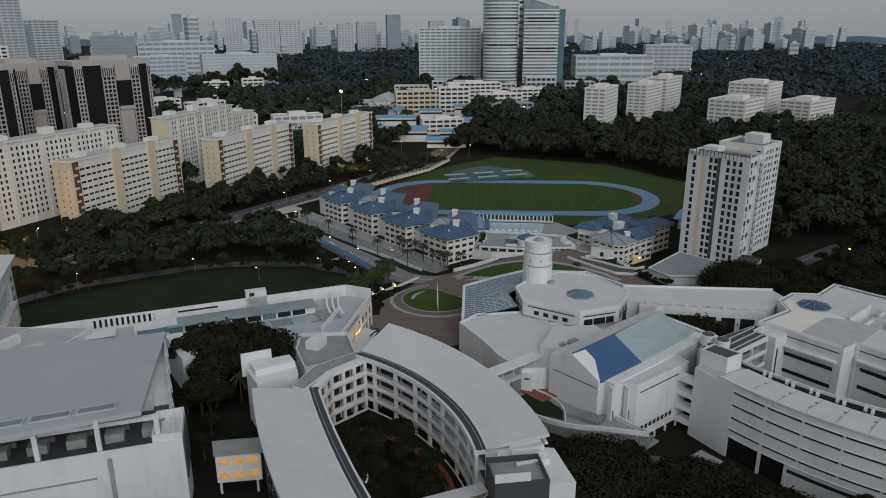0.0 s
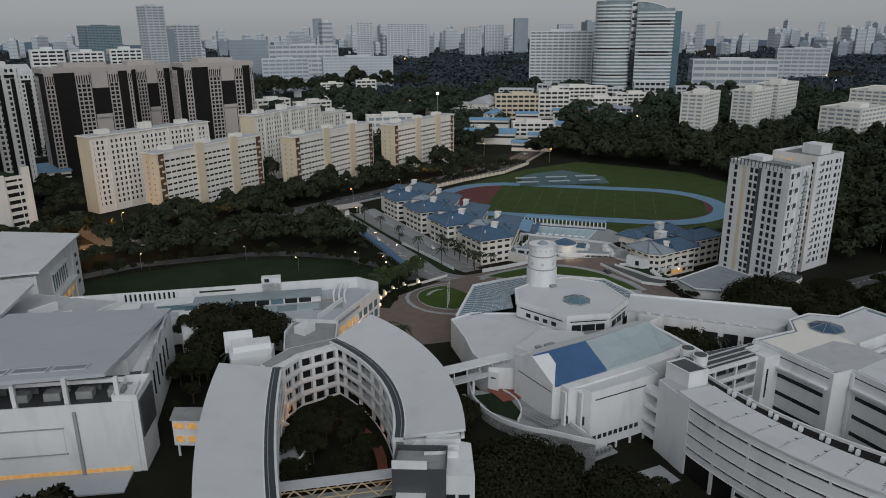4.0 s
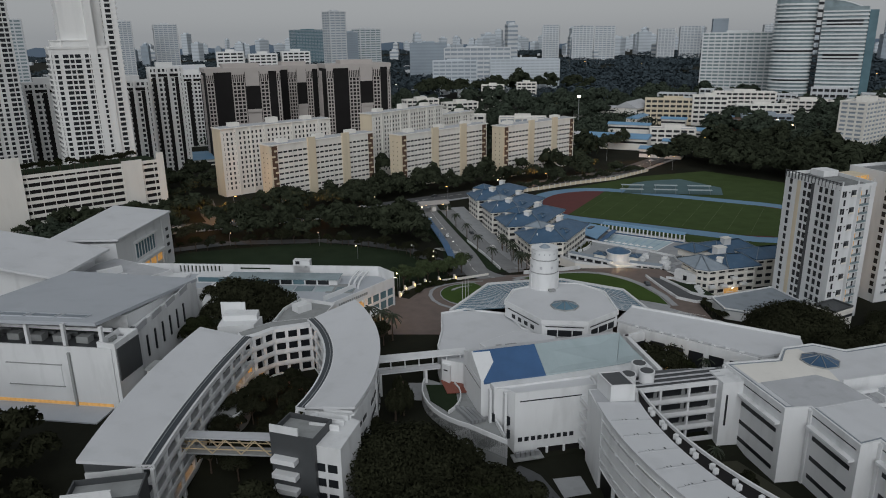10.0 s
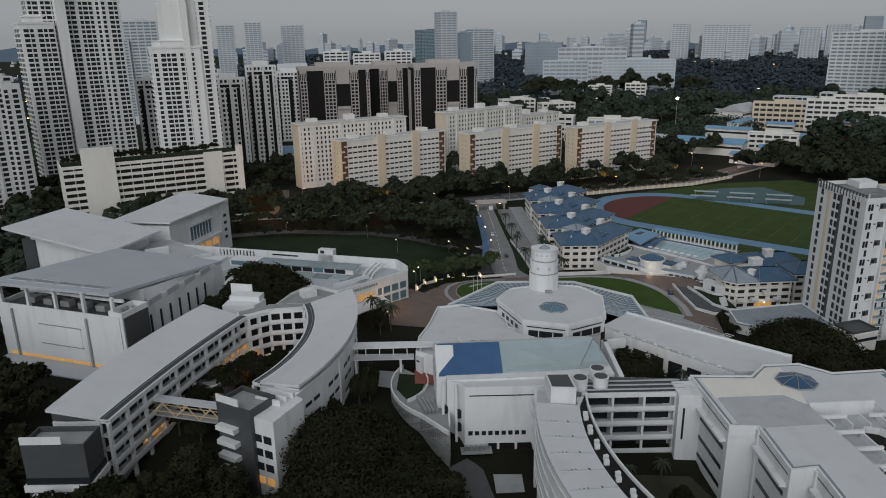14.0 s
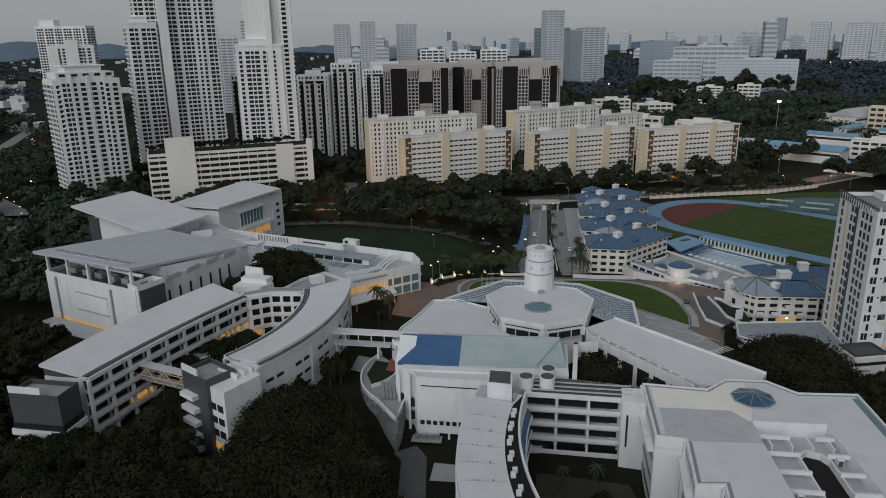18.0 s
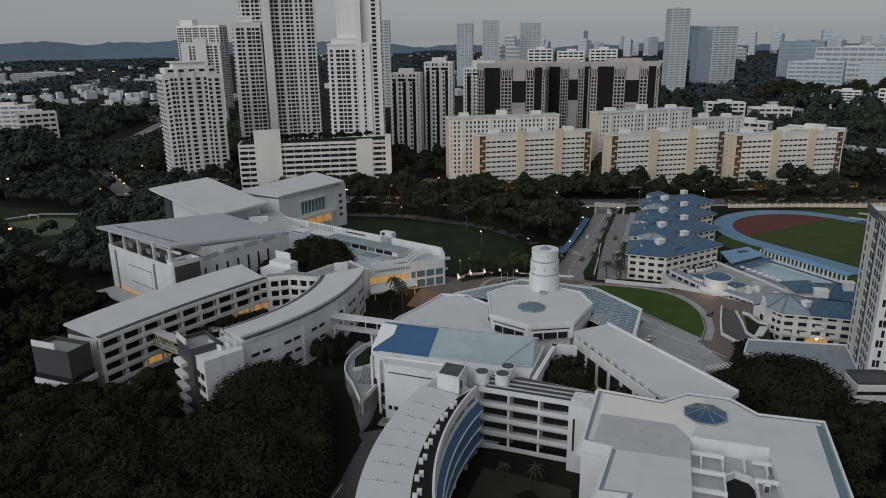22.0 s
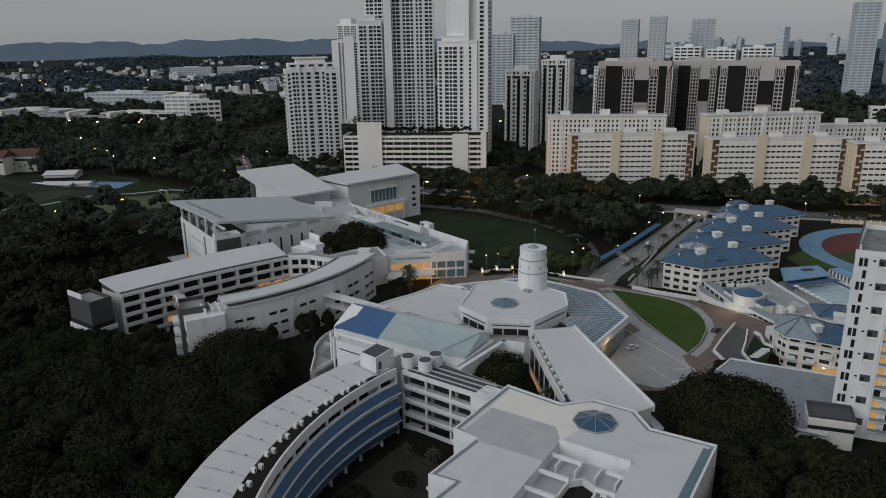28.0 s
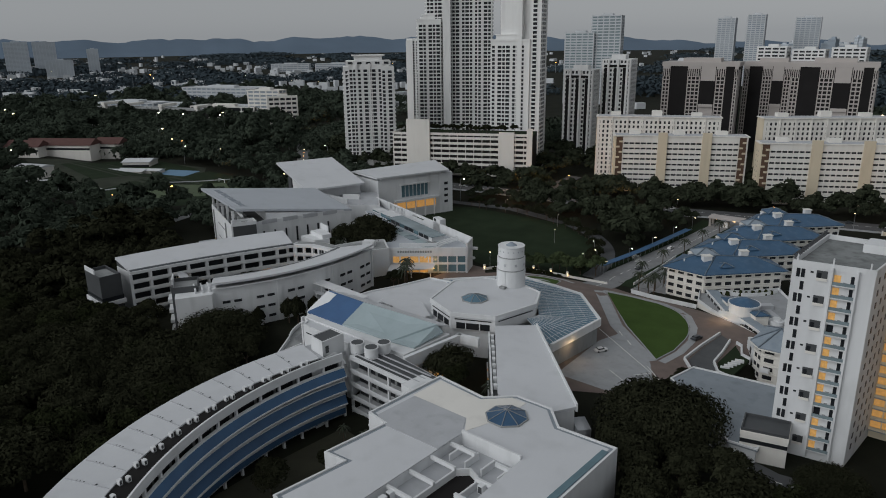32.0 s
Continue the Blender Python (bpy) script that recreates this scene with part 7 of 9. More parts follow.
part("roof_room", Geo().prism(ccw([(274, 150), (280.5, 150.4), (280.8, 157), (274.2, 156.6)]), 46.7, 48.8), WHITE, ap)
for i in range(17):
    y = 157.2 - 1.62 * i
    part("roof_fin", Geo().box(264.35, y, 46.4, 0.4, 0.22, 2.6), DGREY, ap, "grey louvre fin along the roof edge")
part("fin_rail", Geo().prism(side((264.55, 157.4), (264.0, 130.8), -0.12), 48.7, 48.95), DGREY, ap)
for i in range(3):
    part("parapet_post", Geo().box(265 + 7 * i, 131 + 1.0 * i, 47.8, 0.3, 0.3, 1.4), WHITE, ap)
FOOT.append([(262, 128), (318, 134), (318, 165), (262, 162)])
# set-back second block, joined by open corridors that are lit at night
lo = thing("tower_rear_block", 306, 152, -3, "set-back white tower block joined by warm lit open corridors", "tower block")
LB = [(296, 141.5), (315.5, 143), (316.5, 163), (295.6, 161.5)]
part("body", Geo().prism(LB, -4, 46.9), WHITE, lo)
part("roof", Geo().prism(grow(LB, -0.4), 46.9, 47.0), STAINR, lo, "dark stained flat roof")
parapet(lo, LB, 46.9, 1.2, 0.4)
part("roof_room", Geo().prism([(306, 147), (314, 147.6), (314, 156), (306, 155.4)], 47, 51), WHITE, lo)
part("corridor_core", Geo().prism([(281.4, 151.6), (296, 152.6), (296, 160.5), (282.1, 159)], -4, 46), CREAM, lo)
def pb(k): return (LB[0][0] + (LB[1][0] - LB[0][0]) * k / 19.6, LB[0][1] + (LB[1][1] - LB[0][1]) * k / 19.6)
for f in range(NF):
    z = 3.2 + f * FH
    # Glowing wall strip stands in for the corridor's lamps.
    part("lit_corridor", Geo().prism(side((281.5, 151.6), (295.9, 152.55), -0.15), z - 0.3, z + 1.7), WARMS, lo, "warm lit open corridor")
    part("corridor_deck", Geo().prism(side((281.4, 151.5), (296, 152.5), -1.6), z - 0.75, z - 0.45), CONC, lo)
    part("corridor_rail", Geo().prism(side((281.4, 150.1), (296, 151.1), -0.1), z - 0.5, z + 0.25), CREAM, lo)
    for k in range(4):
        part("corridor_post", Geo().box(284 + 3.3 * k, 150.4 + 0.22 * k, z - 0.5, 0.25, 0.2, 2.7), CREAM, lo)
    part("window", Geo().prism(side((295.97, 144.2), (296, 142.6), -0.1), z - 0.1, z + 1.7), GLASS, lo)
    for k, w in ((4.6, 0.9), (7.4, 1.3), (10.2, 0.8), (14.0, 1.6), (17.2, 0.8)):
        part("window", Geo().prism(side(pb(k), pb(k + w), -0.1), z + (0.2 if f % 2 else 0), z + 1.6), GLASS, lo)
    part("condenser", Geo().box(pb(3.2)[0], pb(3.2)[1] - 0.4, z + 0.2, 0.9, 0.6, 0.7, radians(4)), STEEL, lo)
FOOT.append(grow(LB, 2))
ac_ = thing("arched_canopy", 330, 178, -3, "white building with an arched pale blue roof", "building")
part("body", Geo().prism(rect(330, 182, 26, 20, 10), -5, 3), WHITE, ac_)
ar = [(318 + 24 * i / 8, 172 + 4 * i / 8, 3 + 3 * math.sin(math.pi * i / 8)) for i in range(9)]
part("roof", Geo().strip(ar, [(p[0] - 4, p[1] + 20, p[2]) for p in ar], 0.4), BLUESH, ac_)
FOOT.append(rect(330, 182, 32, 26, 10))


# ---- apartment slabs across the public road ----
def slab(p, q, depth, z1, floors, label, tall=False):
    poly = side(p, q, depth)
    cx, cy = sum(a[0] for a in poly) / 4, sum(a[1] for a in poly) / 4
    th = thing("apartment_slab", cx, cy, -4, label, "apartment block", "apartment slabs")
    part("body", Geo().prism(poly, -7, z1), HDBW, th)
    l = math.hypot(q[0] - p[0], q[1] - p[1])
    def at(k): return (p[0] + (q[0] - p[0]) * k / l, p[1] + (q[1] - p[1]) * k / l)
    if tall:
        facade(th, p, q, -2, z1 - 2.5, floors, round(l / 3.0), 0.42, 1.7, 0.3, HDBW, GLASS, joined=True)
        for k in range(1, 8):
            part("rib", Geo().prism(side(at(l * k / 8 - 0.4), at(l * k / 8 + 0.4), -0.9), -4, z1), HDBW, th)
    else:
        cuts = (5.5, l * 0.33, l * 0.40, l * 0.66, l * 0.73, l - 5.5)
        for a, b in ((cuts[0], cuts[1]), (cuts[2], cuts[3]), (cuts[4], cuts[5])):
            facade(th, at(a), at(b), -3, z1 - 0.6, floors, max(3, round((b - a) / 3.4)), 0.66, 0.55, 0.5, HDBW, GLASS, ends=False)
        for a, b in ((cuts[1], cuts[2]), (cuts[3], cuts[4])):
            part("stair_shaft", Geo().prism(side(at(a), at(b), -1.6), -6, z1 + 2.6), CREAM, th, "cream windowless stair shaft")
        for a, b in ((1.0, 5.2), (l - 5.2, l - 1.0)):
            part("balcony_backing", Geo().prism(side(at(a), at(b), -0.15), -4, z1 - 0.4), BROWN, th)
            fh = (z1 + 2.4) / floors
            me = Geo().prism(side((0, 0), (2.2, 0), -1.0), 0, fh * 0.3).mesh("balcony", CREAM)
            for f in range(floors):
                piece("balcony", me, th, place(at(a + (1.9 if f % 2 else 0.0)), at(b), -3 + f * fh))
        part("end_wall", Geo().prism(side(p, at(1.0), -0.5), -5, z1), CREAM, th)
    e0, e1 = poly[3], poly[0]
    part("gable_wall", Geo().prism(side(e0, e1, -0.35), -5, z1), CREAM, th, "cream end wall")
    if not tall:
        gl = Geo()
        for f in range(floors):
            for k in (0.3, 0.7):
                gl.prism(side((e0[0] + (e1[0] - e0[0]) * k, e0[1] + (e1[1] - e0[1]) * k), (e0[0] + (e1[0] - e0[0]) * (k + 0.05), e0[1] + (e1[1] - e0[1]) * (k + 0.05)), -0.42), -1.5 + f * 3.1, -0.7 + f * 3.1)
        part("end_windows", gl, GLASS, th)
    part("eave", Geo().prism(grow(poly, 0.9), z1, z1 + 0.5), HDBW, th)
    part("roof", Geo().prism(grow(poly, -0.6), z1 + 0.5, z1 + 0.62), ROOFG, th)
    for k in (0.16, 0.5, 0.82):
        c = at(l * k)
        part("tank_room", Geo().prism(rect(c[0] - 4, c[1] + 6, 7, 5, math.degrees(math.atan2(q[1] - p[1], q[0] - p[0]))), z1 + 0.5, z1 + (4.2 if tall and k == 0.5 else 3.0)), HDBW, th, "white roof-top tank room")
    FOOT.append(grow(poly, 2))
    return th


slab((83, 391), (154, 433.7), 11, 31.6, 10, "long off-white apartment slab with cream stair shafts")
slab((168.8, 411.4), (242.6, 454.5), 11, 31.6, 10, "long off-white apartment slab with cream stair shafts")
slab((247, 428.4), (317.5, 464.4), 11, 32, 10, "long off-white apartment slab with cream stair shafts")
slab((52.7, 421.3), (126.5, 459.2), 12, 39.4, 12, "tall off-white apartment slab with a grid of dark windows", True)
slab((156, 454.2), (220, 501.6), 12, 41.6, 13, "tall off-white apartment slab with narrow window columns", True)
slab((206, 520), (262, 556), 11, 30, 9, "low off-white apartment slab behind the others", True)

# ---- multi-storey car park with a planted deck ----
cpk = thing("car_park", -28, 372, -4, "white multi-storey car park with open decks and a planted top", "car park")
c0, c1 = (-70, 339), (21, 387)
CPP = side(c0, c1, 30)
# Decks are solid: black body and panes paint the shade between floors.
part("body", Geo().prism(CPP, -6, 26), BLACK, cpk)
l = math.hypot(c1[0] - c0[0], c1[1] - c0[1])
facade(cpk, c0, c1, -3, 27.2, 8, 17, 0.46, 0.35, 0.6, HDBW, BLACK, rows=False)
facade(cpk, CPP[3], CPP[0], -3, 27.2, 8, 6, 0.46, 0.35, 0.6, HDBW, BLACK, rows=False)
def cq(k): return (c0[0] + (c1[0] - c0[0]) * k / l, c0[1] + (c1[1] - c0[1]) * k / l)
part("stair_shaft", Geo().prism(side(cq(10.5), cq(28), -2.0), -6, 37.7), HDBW, cpk, "tall white stair shaft")
part("stair_shaft", Geo().prism(side(cq(79), cq(90), -1.5), -6, 29.2), HDBW, cpk)
part("stair_shaft", Geo().prism(side(cq(l - 4), cq(l), -1.0), -6, 32), HDBW, cpk)
part("top_deck", Geo().prism(CPP, 26, 26.4), LAWND, cpk, "planted roof deck")
FOOT.append(grow(CPP, 3))


# ---- condominium towers ----
def bay_face(th, p, q, z0, z1, floors, wall, odd=0):
    """A tower face: blank white strips between stacks of dark windows with thin floor edges."""
    l = math.hypot(q[0] - p[0], q[1] - p[1])
    fh = (z1 - z0) / floors
    x, cols = 1.1 + 0.7 * (odd % 2), []
    while x + 2.4 < l - 0.6:
        w = 3.0 if (len(cols) + odd) % 2 else 2.1
        cols.append((x, w))
        x += w + (0.7 if (len(cols) + odd) % 3 else 2.3)
    gw, ge = Geo(), Geo()
    for x, w in cols:
        for i in range(floors):
            gw.prism([(x, -0.05), (x + w, -0.05), (x + w, 0.02), (x, 0.02)], (i + 0.3) * fh, (i + 0.95) * fh)
        if w > 2:
            for i in range(floors):
                ge.prism([(x - 0.3, -0.75), (x + w + 0.3, -0.75), (x + w + 0.3, 0.02), (x - 0.3, 0.02)], (i - 0.02) * fh, (i + 0.3) * fh)
    for nm, g, m in (("glazing_strip", gw, GLASS), ("bay_edge", ge, wall)):
        if g.f:
            tagged(piece(nm, g.mesh(nm, m), th, place(p, q, z0)), kind="stuff")


def condo(cx, cy, w, d, deg, blocks, label, wall=None, floor=3.05, cap=True):
    """A tower of joined shafts: each block is (offset along, offset across, width, depth, top, has windows) in shares of w and d."""
    wall = wall or CONDO
    th = thing("condominium_tower", cx, cy, -4, label, "tower block", "condominium towers")
    c, s = math.cos(radians(deg)), math.sin(radians(deg))
    for k, (ox, oy, ww, dd, zt, kind) in enumerate(blocks):
        ox, oy, ww, dd = ox * w, oy * d, ww * w, dd * d
        mx, my = cx + c * ox - s * oy, cy + s * ox + c * oy
        p = rect(mx, my, ww, dd, deg)
        part("shaft", Geo().prism(p, -6, zt), wall, th)
        if kind:
            for e in (0, 1, 3):
                bay_face(th, p[e], p[(e + 1) % 4], 0, zt - 3.0, round((zt - 3.0) / floor), wall, k + e)
        if kind and cap:
            parapet(th, grow(ccw(p), 0.35), zt, 1.4, 0.4, wall)
            part("roof_room", Geo().prism(rect(mx, my, ww * 0.55, dd * 0.5, deg), zt, zt + 4.5), wall, th)
            part("roof_slab", Geo().prism(rect(mx, my, ww * 0.62, dd * 0.58, deg), zt + 4.5, zt + 5.0), wall, th)
        if kind == 2:
            for f in (-0.3, 0.02, 0.33):
                q = (mx + c * f * ww + s * dd * 0.5, my + s * f * ww - c * dd * 0.5)
                part("pilaster", Geo().prism(rect(q[0], q[1], 1.6, 1.8, deg), -6, zt + 1.4), wall, th)
    FOOT.append(rect(cx, cy, w + 6, d + 6, deg))
    return th


condo(-22.7, 429.3, 40, 22, 20, ((0.06, 0.1, 0.72, 0.8, 131, 0), (0.4, 0.0, 0.2, 0.9, 129, 1), (-0.08, -0.36, 0.76, 0.3, 91, 1), (-0.36, 0.1, 0.26, 0.7, 91, 1), (0.1, -0.34, 0.1, 0.4, 130, 0)), "tall stepped white condominium tower with a blank upper wall")
condo(-101.5, 448.5, 63, 27, 36, ((0.08, 0.08, 0.72, 0.84, 134, 1), (-0.34, -0.12, 0.32, 0.8, 107.5, 1), (0.4, -0.1, 0.2, 0.7, 131, 1), (-0.1, -0.42, 0.1, 0.3, 134, 0), (-0.24, 0.05, 0.3, 0.5, 134, 1)), "broad stepped white condominium tower with grey window bays")
tc = condo(-125.5, 368, 40, 27, 48, ((0.0, 0.0, 0.8, 0.86, 74, 2), (-0.36, 0.05, 0.28, 0.9, 73, 1), (0.37, -0.05, 0.26, 0.84, 73, 1)), "slender white condominium tower above the trees", cap=False)
part("crown", Geo().prism(rect(-125.5, 368, 35, 22, 48), 74, 77.4), CONDO, tc, "white roof-top crown wall")
part("crown_slab", Geo().prism(rect(-125.5, 368, 22, 15, 48), 77.4, 81), CONDO, tc)
part("crown_rim", Geo().prism(rect(-125.5, 368, 26, 18, 48), 81, 81.7), CONDO, tc)
for k in range(5):
    a = -14 + 7 * k
    part("crown_slot", Geo().prism(rect(-125.5 + a * 0.669 + 8.4, 368 + a * 0.743 - 7.5, 3.6, 0.4, 48), 75, 76.6), GLASS, tc)
condo(-300, 626.6, 41, 22, 28, ((0.0, 0.0, 1.0, 0.9, 92, 1), (0.0, -0.3, 0.3, 0.5, 97, 0), (-0.4, -0.1, 0.2, 0.9, 90, 0)), "distant white condominium tower with a flat cap", cap=False)
condo(-391, 755, 62, 20, 4, ((0.0, 0.0, 1.0, 1.0, 113, 1), (-0.3, 0.0, 0.3, 0.6, 120, 0)), "distant white slab tower behind others", cap=False)


def striped_tower(x, y, w, d, deg, z1, label):
    """A white block with black vertical strips between window stacks."""
    th = block("striped_tower", rect(x, y, w, d, deg), -4, z1, round(z1 / 3.4), label, "tower block", "striped towers", 3.2, 0.4, 1.3, 0.4, CONDO, GLASS)
    c, s = math.cos(radians(deg)), math.sin(radians(deg))
    for k in (-0.36, -0.02, 0.3):
        q = (x + c * w * k + s * (d / 2 + 0.4), y + s * w * k - c * (d / 2 + 0.4))
        part("dark_strip", Geo().prism(rect(q[0], q[1], w * 0.1, 1.6, deg), -4, z1 - 6), BLACK, th, "black vertical strip")
        part("white_fin", Geo().prism(rect(q[0] + c * w * 0.09, q[1] + s * w * 0.09, 1.6, 2.4, deg), -4, z1 + 0.6), CONDO, th)
    part("top_band", Geo().prism(rect(x + s * (d / 2 + 0.3), y - c * (d / 2 + 0.3), w * 0.8, 1.4, deg), z1 - 5.5, z1 - 3.6), BLACK, th, "dark recessed top band")
    part("roof_room", Geo().prism(rect(x, y, w * 0.5, d * 0.5, deg), z1, z1 + 4.5), CONDO, th)
    FOOT.append(rect(x, y, w + 4, d + 4, deg))
    return th


striped_tower(-71, 515, 27, 18, 16, 66, "white tower with dark vertical window strips")
striped_tower(-12, 508, 25, 18, 12, 66, "white tower with dark vertical window strips")
striped_tower(9, 534, 24, 20, 12, 74, "taller white tower with dark vertical window strips")
s2 = striped_tower(12, 672, 39, 22, 10, 62.5, "white tower with dark strips under a sloping roof")
part("sloping_roof", Geo().prism(rect(14, 676, 30, 16, 10), 62.5, [66, 66, 71, 71]), ROOFW, s2, "white sloping roof hood")


# ---- dark towers with pinkish crowns ----
def dark_tower(x, y, w, deg, z1, label):
    d = 26
    th = thing("dark_tower", x, y, -4, label, "tower block", "dark towers")
    p = rect(x, y, w, d, deg)
    part("body", Geo().prism(p, -6, z1 - 3), BLACK, th)
    part("crown", Geo().prism(grow(p, 0.9), z1 - 3.4, z1), PINK, th, "pinkish blank crown")
    part("crown_notch", Geo().prism(rect(x, y, w * 0.5, d * 0.6, deg), z1, z1 + 3), PINK, th)
    def on(e, a, b):
        u, v = p[e], p[(e + 1) % 4]
        return tuple((u[0] + (v[0] - u[0]) * f, u[1] + (v[1] - u[1]) * f) for f in (a, b))
    for a, b, n in ((0.0, 0.1, 2), (0.34, 0.51, 3), (0.72, 0.84, 2), (0.955, 1.0, 1)):
        q, r = on(0, a, b)
        facade(th, q, r, -2, z1 - 12, 20, n, 0.3, 0.8, 0.7, PINK, BLACK, joined=True)
        part("crown_panel", Geo().prism(side(q, r, -0.75), z1 - 12, z1 - 3.3), PINK, th)
        for i in range(n * 2):
            qa, qb = on(0, a + (b - a) * (i + 0.3) / (2 * n), a + (b - a) * (i + 0.75) / (2 * n))
            part("crown_slot", Geo().prism(side(qa, qb, -0.85), z1 - 11.5, z1 - 5.5), BLACK, th)
    q, r = on(0, 0.52, 0.71)
    part("bay_frame", Geo().prism(side(q, r, -0.75), z1 - 15, z1 - 3.3), PINK, th)
    part("dark_bay", Geo().prism(side(q, r, -1.5), z1 - 34, z1 - 15), BLACK, th)
    part("bay_sill", Geo().prism(side(q, r, -1.7), z1 - 36.5, z1 - 34), PINK, th)
    part("niche", Geo().prism(side(q, r, -0.3), -4, z1 - 36.5), PINK, th, "pinkish recessed niche")
    for e in (1, 3):
        q, r = on(e, 0.05, 0.4)
        facade(th, q, r, -2, z1 - 6, 21, 3, 0.36, 1.0, 0.8, PINK, BLACK, joined=True)
    FOOT.append(grow(ccw(p), 3))


dark_tower(63.5, 578, 60, 12, 72, "black and pinkish apartment tower with a blank crown")
dark_tower(108, 622, 44, 10, 71, "black and pinkish apartment tower set behind two others")
dark_tower(161.4, 594, 58, 10, 72.5, "black and pinkish apartment tower with a blank crown")


